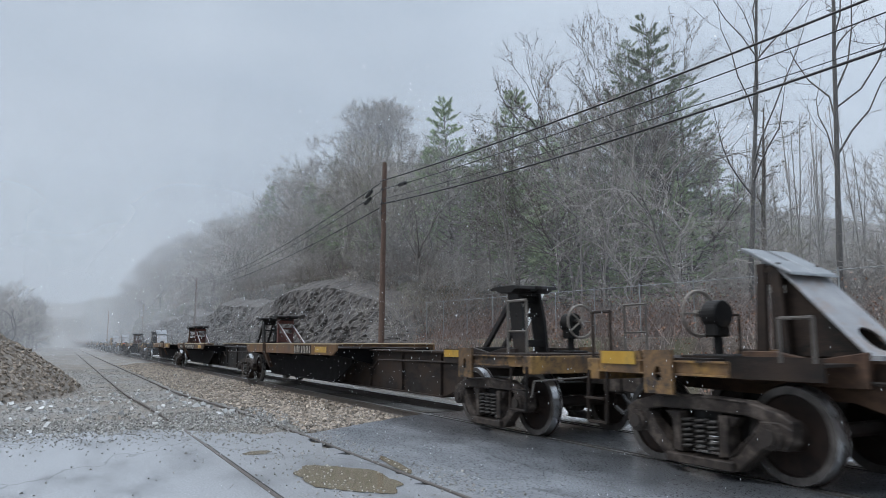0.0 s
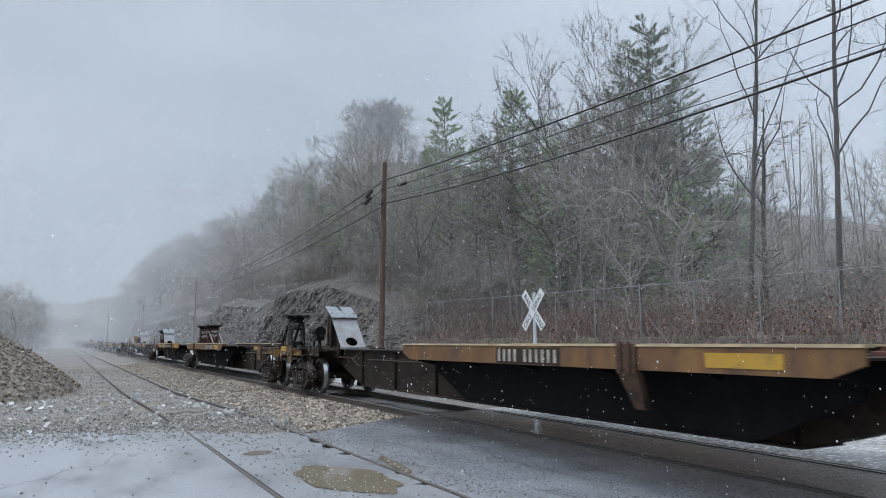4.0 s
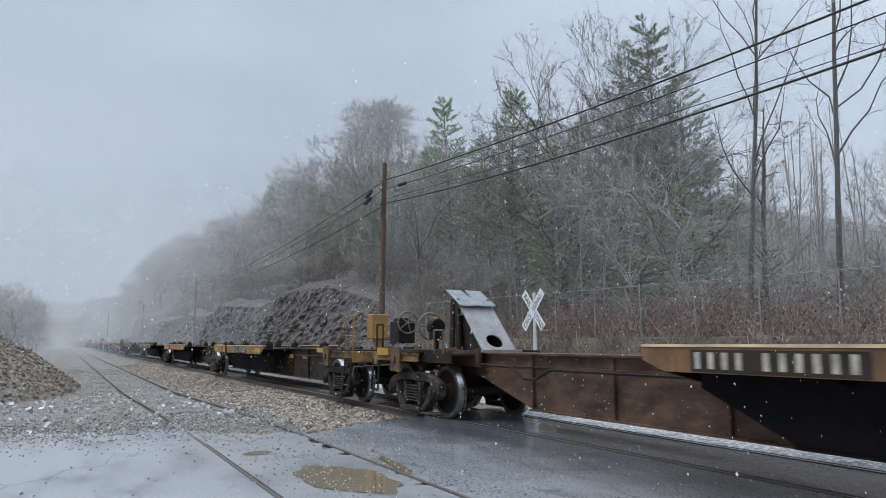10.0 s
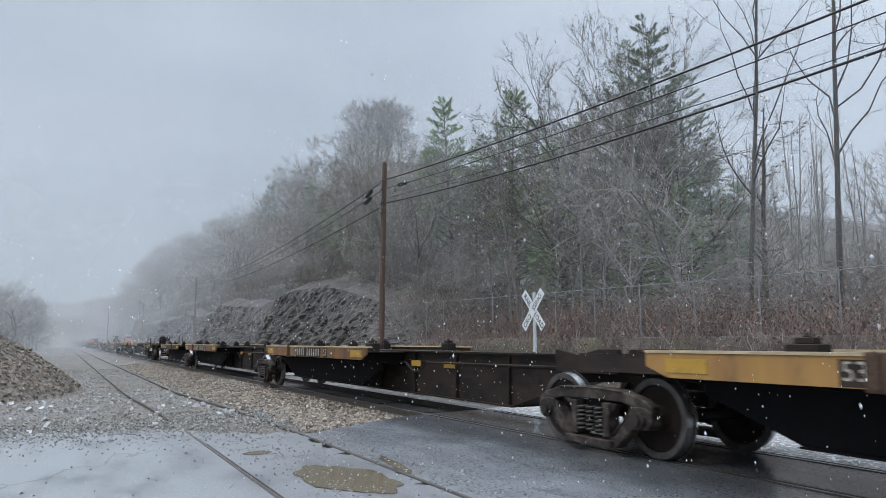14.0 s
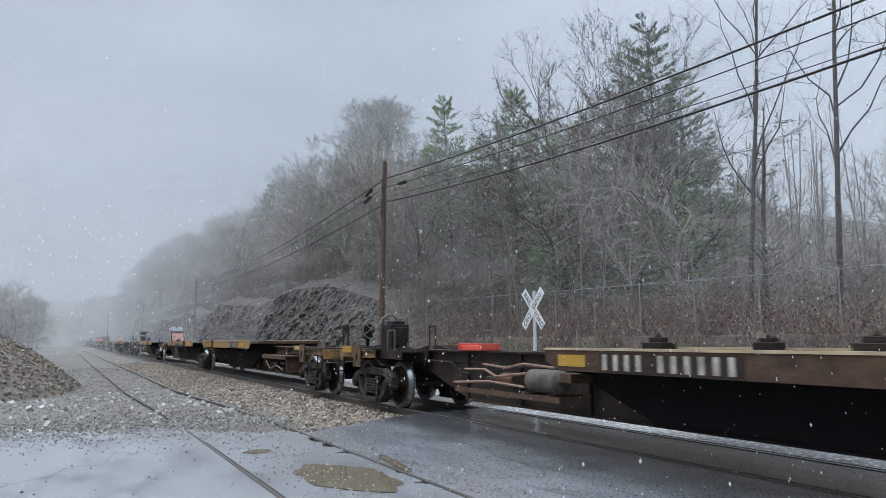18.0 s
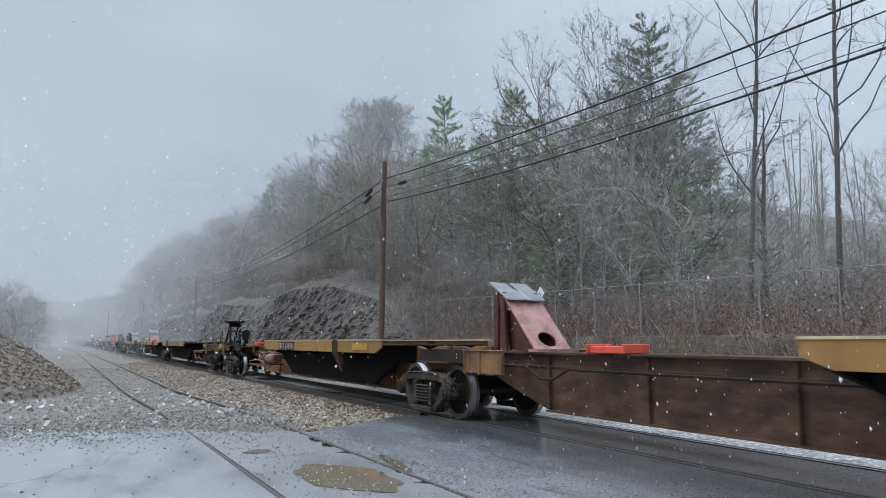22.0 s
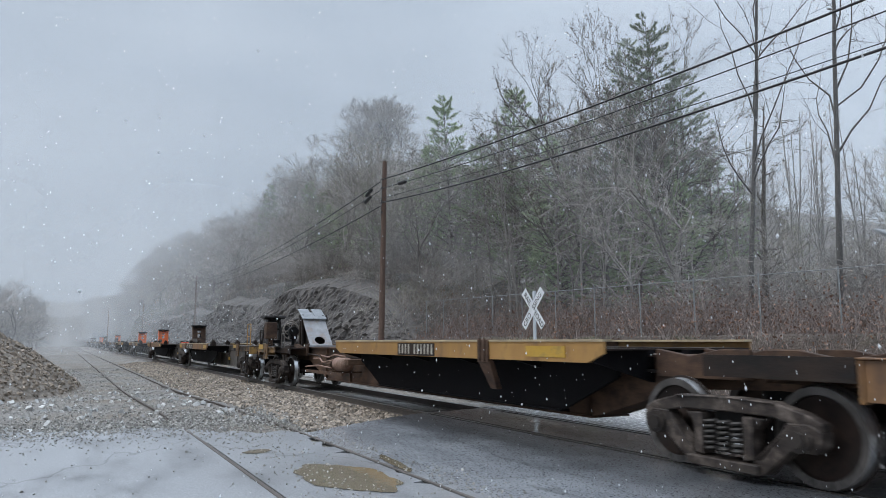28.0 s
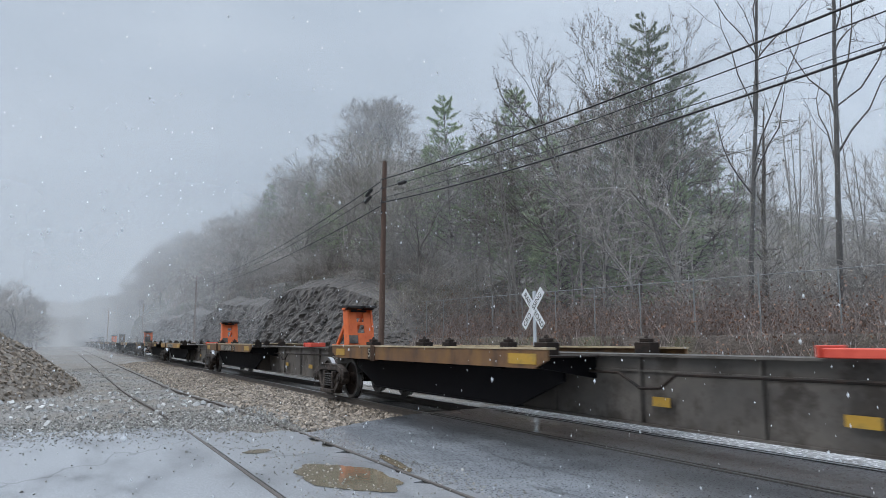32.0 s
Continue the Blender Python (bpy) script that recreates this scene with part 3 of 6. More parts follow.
def sideframe_mesh(bm):
    """Cast side frame: arched top chord, tension member, two columns and the jaws over the bearings."""
    for s in (-1, 1):
        prism(bm, [(s * 0.0, 0.67), (s * 0.58, 0.66), (s * 0.80, 0.61), (s * 1.10, 0.56), (s * 1.10, 0.64), (s * 0.94, 0.72), (s * 0.62, 0.80), (s * 0.0, 0.82)][::s], -0.075, 0.075)
        prism(bm, [(s * 0.76, 0.38), (s * 1.02, 0.36), (s * 1.09, 0.43), (s * 1.10, 0.57), (s * 0.98, 0.63), (s * 0.74, 0.625)][::s], -0.09, 0.09)
        prism(bm, [(s * 0.73, 0.61), (s * 0.67, 0.51), (s * 0.46, 0.25), (s * 0.36, 0.22), (s * 0.25, 0.09), (s * 0.46, 0.09), (s * 0.76, 0.34), (s * 0.88, 0.46)][::s], -0.078, 0.078)
        prism(bm, [(s * 0.25, 0.20), (s * 0.38, 0.22), (s * 0.36, 0.45), (s * 0.40, 0.64), (s * 0.26, 0.64)][::s], -0.10, 0.10)
        prism(bm, [(s * 0.38, 0.635), (s * 0.50, 0.635), (s * 0.39, 0.52)][::s], -0.07, 0.07)
    box(bm, -0.44, 0.44, -0.15, 0.15, 0.09, 0.19)
    for s in (-1, 1):
        # raised lips round the side windows and along the chord
        beam(bm, (s * 0.40, 0, 0.235), (s * 0.70, 0, 0.52), 0.19, 0.025)
        beam(bm, (s * 0.05, 0, 0.815), (s * 0.62, 0, 0.795), 0.20, 0.025)


def wheelset_mesh(bm):
    for s in (-1, 1):
        prof = [(0.485, 0.05), (0.478, -0.06), (0.40, -0.055), (0.385, -0.02), (0.16, 0.015), (0.13, -0.07), (0.085, -0.07), (0.085, 0.10), (0.14, 0.09), (0.17, 0.055),
                (0.385, 0.03), (0.405, 0.075), (0.51, 0.075), (0.513, 0.058)]
        lathe(bm, [(r, -s * 0 + (o if s < 0 else -o)) for r, o in prof], (0, s * 0.745, 0), 30)
    rod(bm, (0, -1.02, 0), (0, 1.02, 0), 0.08, 12)


def wheelset(parent, x):
    key = ("wheelset",)
    if key not in MESHES:
        bm = bmesh.new()
        wheelset_mesh(bm)
        me = finish(bm, "wheelset", [M["wheel"], M["tread"], M["wheel_rim"]])
        for p in me.polygons:
            r = math.hypot(p.center.x, p.center.z)
            if 0.46 < r < 0.515 and 0.6 < abs(p.center.y) < 0.82 and abs(p.normal.y) < 0.6:
                p.material_index = 1
            elif 0.41 < r < 0.49 and abs(p.normal.y) > 0.6:
                p.material_index = 2
        MESHES[key] = me
    ob = new("wheelset", MESHES[key])
    ob.parent = parent
    ob.matrix_basis = pose(x, 0, 0.485)
    return ob


def spring_mesh(bm):
    # one wound coil
    rows = []
    for i in range(49):
        t = 2 * math.pi * i / 8
        rows.append([bm.verts.new(((0.075 + 0.019 * math.cos(a)) * math.cos(t), (0.075 + 0.019 * math.cos(a)) * math.sin(t), 0.24 + 0.0069 * i + 0.019 * math.sin(a)))
                     for a in (0, 1.5708, 3.1416, 4.7124)])
    for a, b in zip(rows, rows[1:]):
        for j in range(4):
            bm.faces.new([a[j], a[(j + 1) % 4], b[(j + 1) % 4], b[j]])


def truck(parent, x, S):
    t = shared("truck", "bolster", lambda bm: (box(bm, -0.2, 0.2, -0.95, 0.95, 0.52, 0.72), rod(bm, (0, 0, 0.7), (0, 0, 0.86), 0.26, 14),
                                               box(bm, -0.5, -0.42, -0.6, 0.6, 0.42, 0.52), box(bm, 0.42, 0.5, -0.6, 0.6, 0.42, 0.52)),
               M["black"], parent, "four-wheeled cast steel rail truck", bevel=0.015, at=pose(x, 0, 0))
    for s in (-1, 1):
        shared("side_frame", "sideframe", sideframe_mesh, M["cast"], t, bevel=0.018, at=pose(0, s * 1.0, 0))
        for sx in (-1, 1):
            shared("bearing_cap", "cap", lambda bm: (rod(bm, (0, -0.10, 0), (0, 0.10, 0), 0.125, 12), rod(bm, (0, -0.13, 0), (0, 0.13, 0), 0.08, 8)), M["cast"], t,
                   at=pose(sx * 0.89, s * 1.04, 0.485))
        for sx in (-0.17, 0.0, 0.17):
            shared("coil_spring", "spring", spring_mesh, M["spring"], t, at=pose(sx, s * 1.04, 0))
    for sx in (-0.89, 0.89):
        WHEELS.append((wheelset(t, sx), sx, S))
    for sx in (-1, 1):
        shared("brake_beam", "brakebeam", lambda bm: (beam(bm, (0, 0, 0.42), (0.02, 0, 0.42), 1.5, 0.1), box(bm, -0.04, 0.06, -0.80, -0.68, 0.28, 0.62), box(bm, -0.04, 0.06, 0.68, 0.80, 0.28, 0.62)),
               M["black"], t, at=pose(sx * 0.36, 0, 0))
    return t


def spine_mesh(L, head, tail, top=1.19):
    """Fish-bellied box girder with flanges and stiffeners, from 0 back to -L."""
    def build(bm):
        x0, x1 = (head, -L - tail)
        prof = [(x0, 0.86), (x0, top - 0.1), (x0 - 0.6, top), (x1 + 0.6, top), (x1, top - 0.1), (x1, 0.86), (-L + 1.25, 0.80), (-L + 2.9, 0.32), (-2.9, 0.32), (-1.25, 0.80)]
        prism(bm, prof[::-1], -0.30, 0.30)
        box(bm, x1 + 0.55, x0 - 0.55, -0.40, 0.40, top + 0.001, top + 0.03)
        box(bm, -L + 2.92, -2.92, -0.36, 0.36, 0.29, 0.319)
        box(bm, -L + 1.2, -1.2, -0.33, 0.33, top - 0.20, top - 0.175)
        for k in range(7):
            x = -3.0 - (L - 6.0) * k / 6
            box(bm, x - 0.015, x + 0.015, -0.36, 0.36, 0.33, top - 0.02)
    return build


def hitch(parent, kind, x, z0):
    """Trailer hitch stand; its head stands about a metre above the deck."""
    at = pose(x, 0, z0)
    h = 2.38 - z0
    mats = {"dark": M["black"], "red": M["red"], "chute": M["dark_brown"], "pink": M["red"], "orange": M["orange"], "rust": M["brown"], "grey": M["brown"]}
    label = {"dark": "black raised trailer hitch with a diagonal brace", "red": "oxide red raised trailer hitch with twin braces", "chute": "raised trailer hitch with a pale sloping plate",
             "pink": "raised trailer hitch with a faded pink sloping plate", "orange": "bright orange raised trailer hitch", "rust": "rusty red trailer hitch with a diagonal brace",
             "grey": "rust-brown and black raised trailer hitch"}[kind]
    m = mats[kind]

    w = {"dark": 0.22, "red": 0.27, "rust": 0.27}.get(kind, 0.34)

    def leg(bm, s):
        if kind in ("red", "rust"):
            prism(bm, [(-0.09, 0), (0.10, 0), (0.055, h - 0.12), (-0.055, h - 0.12)], s * w - 0.025, s * w + 0.025)
            prism(bm, [(-0.13, 0), (0.15, 0), (0.13, 0.03), (-0.11, 0.03)], s * w - 0.06, s * w + 0.06)
        elif kind in ("chute", "pink"):
            prism(bm, [(-0.20, 0), (-0.06, 0), (-0.03, h - 0.12), (-0.14, h - 0.12)], s * w - 0.03, s * w + 0.03)
            prism(bm, [(0.08, 0), (0.22, 0), (0.14, h - 0.12), (0.02, h - 0.12)], s * w - 0.03, s * w + 0.03)
        else:
            prism(bm, [(0.02, 0), (0.38, 0), (0.30, h * 0.5), (0.16, h - 0.12), (-0.16, h - 0.12)], s * w - 0.03, s * w + 0.03)

    thin = kind in ("red", "chute", "pink", "rust")
    lo, hi = (0.0, 0.05) if thin else (0.16, 0.32)

    def piece(name, tag, build, words=""):
        shared(name, (tag, kind, round(h, 2)), build, m, p, words, bevel=0.006)
    p = shared("hitch", ("hitchpost", kind, round(h, 2)), lambda bm: box(bm, -0.12, 0.10, -w - 0.02, w + 0.02, h - 0.22, h - 0.165) if kind in ("chute", "pink") else box(bm, -0.12, 0.12, -w - 0.08, w + 0.08, h - 0.13, h - 0.07), m, parent, label, bevel=0.008, at=at)
    piece("web_plate", "web", lambda bm: box(bm, lo, hi, -w, w, 0.10, h * (0.40 if kind in ("red", "rust") else 0.62) if thin else 0.22))
    if kind in ("red", "rust", "dark"):
        px = 0.0 if thin else 0.12
        piece("cross_pin", "pin", lambda bm: rod(bm, (px, -w - 0.04, h * 0.56), (px, w + 0.04, h * 0.56), 0.035, 8))
        piece("neck_plate", "neck", lambda bm: box(bm, -0.05, 0.05, -w, w, h - 0.30, h - 0.131))
    else:
        piece("neck_plate", "neck", lambda bm: quadbox(bm, [(-0.06, -w, h * 0.70), (0.06, -w, h * 0.70), (0.06, w, h * 0.70), (-0.06, w, h * 0.70), (-0.08, -w, h - 0.14), (0.05, -w, h - 0.14), (0.05, w, h - 0.14), (-0.08, w, h - 0.14)]))
    if kind in ("orange", "grey"):
        for k, (ya, yb) in enumerate(((-w, -0.10), (0.10, w))):
            piece("front_plate", ("front", k), lambda bm: prism(bm, [(0.40, 0.02), (0.44, 0.02), (0.16, h - 0.2), (0.12, h - 0.2)], ya, yb))
        piece("front_tie", "tie0", lambda bm: prism(bm, [(0.40, 0.02), (0.44, 0.02), (0.33, 0.40), (0.29, 0.40)], -0.099, 0.099))
        piece("front_tie", "tie1", lambda bm: prism(bm, [(0.225, 0.62), (0.265, 0.62), (0.245, 0.70), (0.205, 0.70)], -0.099, 0.099))
    for s in (-1, 1):
        shared("leg", ("hitchleg", kind, round(h, 2), s), lambda bm: leg(bm, s), m, p, bevel=0.006)

    def head(bm):
        tilt = -0.50 if kind in ("chute", "pink") else 0.0
        if tilt:
            for s in (-1, 1):
                prism(bm, [(-0.36, 0.012), (-0.30, -0.004), (0.32, -0.004), (0.38, 0.008), (0.34, 0.032), (-0.32, 0.032)], *sorted((s * 0.045, s * 0.40)))
            box(bm, -0.02, 0.36, -0.044, 0.044, 0.0, 0.028)
        else:
            for s in (-1, 1):
                prism(bm, [(-0.50, -0.01), (-0.34, -0.015), (-0.16, -0.075), (0.18, -0.075), (0.32, -0.02), (0.46, -0.03), (0.43, 0.03), (0.28, 0.05), (-0.40, 0.05), (-0.48, 0.025)], *sorted((s * 0.075, s * 0.40)))
                rod(bm, (-0.36, s * 0.3, 0.045), (-0.36, s * 0.3, 0.085), 0.03, 8)
            box(bm, -0.06, 0.26, -0.074, 0.074, -0.05, 0.04)
        box(bm, -0.16, 0.14, -0.22, 0.22, -0.13, -0.078 if not tilt else -0.006)
        bmesh.ops.rotate(bm, verts=bm.verts, cent=(0, 0, 0), matrix=Matrix.Rotation(-tilt, 3, "Y"))
    shared("head_plate", ("hitchhead", kind in ("chute", "pink")), head, M["plate"] if kind in ("chute", "pink") else M["black"], p,
           "black jaw plate" if kind not in ("chute", "pink") else "worn bare steel jaw plate", bevel=0.008, at=pose(0, 0, h - (0.10 if kind in ("chute", "pink") else 0.05)))
    if kind in ("dark", "rust", "orange", "grey"):
        shared("brace", ("bracer", kind, round(h, 2)), lambda bm: [beam(bm, (-0.06, s * 0.2, h * 0.66 if kind == "rust" else h - 0.2), (-1.1 if kind == "rust" else -1.02, s * 0.2, 0.05), 0.07, 0.10) for s in (-1, 1)] +
               [box(bm, -1.15, -0.85, -0.32, 0.32, 0.0, 0.09)], {"grey": M["black"], "rust": M["red"]}.get(kind, m), p, bevel=0.008)
    elif kind == "red":
        for s in (-1, 1):
            shared("brace", ("bracef", s, round(h, 2)), lambda bm: (beam(bm, (0.06, s * 0.24, h - 0.38), (1.62, s * 0.24, 0.02), 0.06, 0.08),), M["red"], p)
            shared("brace_edge", ("bracee", s, round(h, 2)), lambda bm: (beam(bm, (0.09, s * 0.24, h - 0.335), (1.65, s * 0.24, 0.065), 0.035, 0.02),), M["pale"], p, "pale edge along the top")
    else:
        def slope(bm):
            n = Vector((h - 0.22, 0, 0.95)).normalized() * 0.02
            a, b = Vector((0.10, 0, h - 0.16)), Vector((1.05, 0, 0.03))
            for s in (-1, 1):
                quadbox(bm, [a + Vector((0, s * 0.30 - 0.07, 0)), b + Vector((0, s * 0.30 - 0.07, 0)), b + Vector((0, s * 0.30 + 0.07, 0)), a + Vector((0, s * 0.30 + 0.07, 0)),
                             a + n + Vector((0, s * 0.30 - 0.07, 0)), b + n + Vector((0, s * 0.30 - 0.07, 0)), b + n + Vector((0, s * 0.30 + 0.07, 0)), a + n + Vector((0, s * 0.30 + 0.07, 0))])
            ln = (b - a).length
            e = (b - a) / ln

            def spot(u, v, t):
                return bm.verts.new(a + e * u + Vector((0, v, 0)) + n * t)
            for t in (0, 1):
                q = [spot(0, -0.229, t), spot(0, 0.229, t), spot(ln - 0.46, 0.229, t), spot(ln - 0.46, -0.229, t)]
                bm.faces.new(q)
                cu = ln - 0.23
                rim = [spot(cu + 0.17 * math.cos(k * math.pi / 8), 0.17 * math.sin(k * math.pi / 8), t) for k in range(16)]
                sq = []
                for k in range(16):
                    c, d = math.cos(k * math.pi / 8), math.sin(k * math.pi / 8)
                    m2 = max(abs(c), abs(d))
                    sq.append(spot(cu + 0.229 * c / m2, 0.229 * d / m2, t))
                for k in range(16):
                    bm.faces.new([rim[k], rim[(k + 1) % 16], sq[(k + 1) % 16], sq[k]])
            box(bm, 0.95, 1.2, -0.42, 0.42, 0.0, 0.05)
        shared("slope_plate", ("slope", round(h, 2)), slope, M["pale"] if kind == "chute" else M["pink"], p, "sloping plate with a round opening at its foot")
        shared("slope_web", ("slopeweb", round(h, 2)), lambda bm: [prism(bm, [(0.12, 0.03), (1.0, 0.03), (0.12, h - 0.22)], s * 0.22 - 0.015, s * 0.22 + 0.015) for s in (-1, 1)], m, p)
    if kind in ("orange", "grey"):
        shared("data_plate", ("hplate", round(h, 2)), lambda bm: prism(bm, [(0.335, 0.12), (0.385, 0.12), (0.32, 0.34), (0.27, 0.34)], -0.36, -0.12), M["grey"], p, "small grey data plate", at=pose(0.06, 0, 0))
    return p


def text_part(body, size, mat, parent, at, label):
    key = ("text", body, size)
    if key not in MESHES:
        cu = bpy.data.curves.new("text", "FONT")
        cu.body, cu.size, cu.extrude, cu.align_x = body, size, 0.002, "CENTER"
        tmp = bpy.data.objects.new("text", cu)
        me = bpy.data.meshes.new_from_object(tmp)
        bpy.data.objects.remove(tmp)
        me.materials.clear()
        me.materials.append(mat)
        MESHES[key] = me
    ob = new("lettering", MESHES[key])
    ob.parent = parent
    ob.matrix_basis = at
    return tagged(ob, label)


def mark_bars(parent, x, y, z, groups, hgt, w, mat, label="row of plain white stencilled marks"):
    def build(bm):
        cx = 0.0
        for n in groups:
            for _ in range(n):
                box(bm, cx, cx + w * 0.42, -0.003, 0.0, -hgt / 2, hgt / 2)
                cx += w
            cx += w * 0.8
    return tagged(shared("stencil_mark", ("marks", tuple(groups), hgt, w), build, mat, parent, label, at=pose(x, y, z)), label, kind="stuff")


def sill(parent, style, xa, xb, side, top, mat, k):
    """One side sill of the wide deck from xa back to xb (xa > xb)."""
    n = round(xa - xb, 2)
    out = (k == 0) == (side < 0)      # which end is the deck's outer end

    def build(bm):
        a, b = (0.32, 0.0) if out else (0.0, 0.32)
        prism(bm, [(0, -0.002), (-n, -0.002), (-n, -0.15 if b else -0.27), (-n + b, -0.27), (-a, -0.27), (0, -0.15 if a else -0.27)] if a or b else [], -0.02, 0.02)
        box(bm, -n + b, -a, 0.021, 0.12, -0.27, -0.245)
    s = shared("side_sill", ("sill", n, out), build, mat, parent, bevel=0.004, at=pose(xa, side * 1.32, top) if side < 0 else pose(xb, side * 1.32, top, 0, 0, 180))
    shared("sill_edge", ("sedge", n), lambda bm: box(bm, -n, 0, -0.035, 0.13, -0.001, 0.028), M["edge"], s, "pale upper edge")
    return s


def holed_plate(bm):
    """An upright plate with an oval hole through it."""
    n = 24
    out, hole = [], []
    for k in range(n):
        c, d = math.cos(2 * math.pi * k / n), math.sin(2 * math.pi * k / n)
        m = max(abs(c), abs(d))
        out.append((0.21 * c / m, 0.24 * d / m))
        hole.append((0.055 * c, 0.085 * d - 0.02))
    rows = [[bm.verts.new((x, y, z)) for x, z in q] for q, y in ((out, -0.02), (hole, -0.02), (hole, 0.02), (out, 0.02))]
    for i in range(4):
        a, b = rows[i], rows[(i + 1) % 4]
        for k in range(n):
            bm.faces.new([a[k], a[(k + 1) % n], b[(k + 1) % n], b[k]])


def platform(S, L, style, deck, hitches=(), lead=False, tail=False, spine="dark_brown", paint="yellow", words=None, marks=(), chute_box=False, leg="rear", tank=False, panels=(), spots=(), simple=False, top=1.28, rack=False, drop=0.88, bars=()):
    label = {"rusty_yellow": "rust-streaked yellow spine car platform on the rails", "yellow": "grimy yellow and rust-brown spine car platform on the rails", "brown": "rusty brown spine car platform on the rails"}.get(paint, "dark spine car platform on the rails")
    p = empty("spine_car_platform", pose(-S, TRACK_Y, 0), label, "rail car", "platforms of the freight train")
    TRAIN.append((p, S))
    m = M[paint]
    shared("spine", ("spine", round(L, 1), lead, tail), spine_mesh(L, 1.3 if lead else 0.15, 1.4 if tail else -0.15), M[spine], p, "deep box girder spine", bevel=0.0)
    truck(p, 0, S)
    if tail:
        truck(p, -L, S + L)
    a, b = deck
    legx = -(b - 2.6) if leg == "rear" else -(a + 2.8)
    for side in (-1, 1):
        s1 = sill(p, style, -a, legx + 0.02, side, top, m, 0)
        s2 = sill(p, style, legx - 0.02, -b, side, top, m, 1)
        if style == "low":
            shared("sill_clip", ("clip", top), lambda bm: (box(bm, -0.10, 0.10, -0.05, 0.05, -0.30, 0.032), box(bm, -0.03, 0.03, -0.07, -0.051, -0.28, 0.04)), M["brown"], p, "short rusty clip over the sill joint", bevel=0.008,
                   at=pose(legx, side * 1.32, top, 0, 0, 0 if side < 0 else 180))
            continue
        shared("stake_bracket", ("leg", style, top), lambda bm: (quadbox(bm, [(-0.09, 0.16, -0.74), (0.09, 0.16, -0.74), (0.09, 0.26, -0.74), (-0.09, 0.26, -0.74), (-0.17, -0.03, -0.30), (0.17, -0.03, -0.30), (0.17, 0.06, -0.30), (-0.17, 0.06, -0.30)]),
                                                  box(bm, -0.16, 0.16, -0.05, 0.05, -0.32, 0.035), box(bm, -0.09, -0.05, -0.075, -0.045, -0.30, 0.06), box(bm, 0.05, 0.09, -0.075, -0.045, -0.30, 0.06)),
               M["brown"], p, "rusty bracket with a tapered leg", bevel=0.008, at=pose(legx, side * 1.32, top, 0, 0, 0 if side < 0 else 180))
    n = round(b - a, 2)
    shared("deck_plate", ("deck", n), lambda bm: (box(bm, -n, 0, -1.29, -0.42, -0.11, -0.085), box(bm, -n, 0, 0.42, 1.29, -0.11, -0.085)), M["dark_brown"], p, at=pose(-a, 0, top))
    for k in range(6):
        x = -a - 0.25 - (b - a - 0.5) * k / 5
        for s in (-1, 1):
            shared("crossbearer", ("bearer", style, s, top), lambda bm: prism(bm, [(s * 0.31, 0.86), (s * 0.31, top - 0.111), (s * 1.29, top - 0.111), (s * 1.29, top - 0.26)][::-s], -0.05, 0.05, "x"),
                   M["deck_shade"], p, at=pose(x, 0, 0))
    # support beams, their near-black colour holding the shade under the deck
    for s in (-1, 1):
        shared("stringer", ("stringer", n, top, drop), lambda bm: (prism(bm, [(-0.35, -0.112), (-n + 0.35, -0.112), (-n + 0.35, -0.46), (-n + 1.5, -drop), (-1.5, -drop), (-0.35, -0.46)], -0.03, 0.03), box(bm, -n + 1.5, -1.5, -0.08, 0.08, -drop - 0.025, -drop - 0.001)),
               M["deck_shade"], p, "near-black deck support beam", at=pose(-a, s * 0.78, top))
    for off, w in panels:
        if words and words[1] < 0.2 and abs(off - words[2]) < 2.6:
            continue
        shared("yellow_panel", ("panel", w), lambda bm: box(bm, -w / 2, w / 2, -0.004, 0.004, -0.075, 0.075), M["bright_yellow"], p, "bright yellow reflective panel", at=pose(-off, -1.345, top - 0.135))
    if words:
        text_part(words[0], words[1], M["white"], p, pose(-words[2], -1.348, top - 0.21, 90), "white stencilled lettering")
        wide = 0.30 * len(words[0]) * words[1]
        shared("stencil_panel", ("wordback", len(words[0]), words[1]), lambda bm: box(bm, -wide, wide, -1.344, -1.338, top - 0.26, top - 0.03), M["dark_brown"], p, "dark grimy panel behind the lettering", at=pose(-words[2], 0, 0))
    for off, groups, hgt, w in marks:
        mark_bars(p, -off, -1.3455, top - 0.14, groups, hgt, w, M["white"])
        span = (sum(groups) + 0.8 * (len(groups) - 1)) * w
        shared("stencil_panel", ("markback", round(span, 2), top), lambda bm: box(bm, -0.06, span, -1.344, -1.338, top - 0.26, top - 0.03), M["dark_brown"], p, "dark grimy panel behind the marks", at=pose(-off, 0, 0))
    for kind, off in hitches:
        z0 = 1.22
        if kind == "red":
            shared("hitch_base", "hbase", lambda bm: box(bm, -0.6, 1.9, -0.45, 0.45, 1.22, 1.30), M["brown"], p, at=pose(-off, 0, 0))
            z0 = 1.30
        hitch(p, kind, -off, z0)
    # raised end collars over the trucks
    for s in (-1, 1):
        for x, turn in ((-0.2, 0), (-L + 0.2, 180)):
            shared("end_collar", ("collar", style), lambda bm: prism(bm, [(-1.3, 0.95), (0.1, 0.95), (0.1, 1.30), (-0.3, 1.30), (-0.75, 1.215), (-1.3, 1.30)], -0.04, 0.04), M[spine], p, bevel=0.008,
                   at=pose(x, s * 0.44, 0, 0, 0, turn))
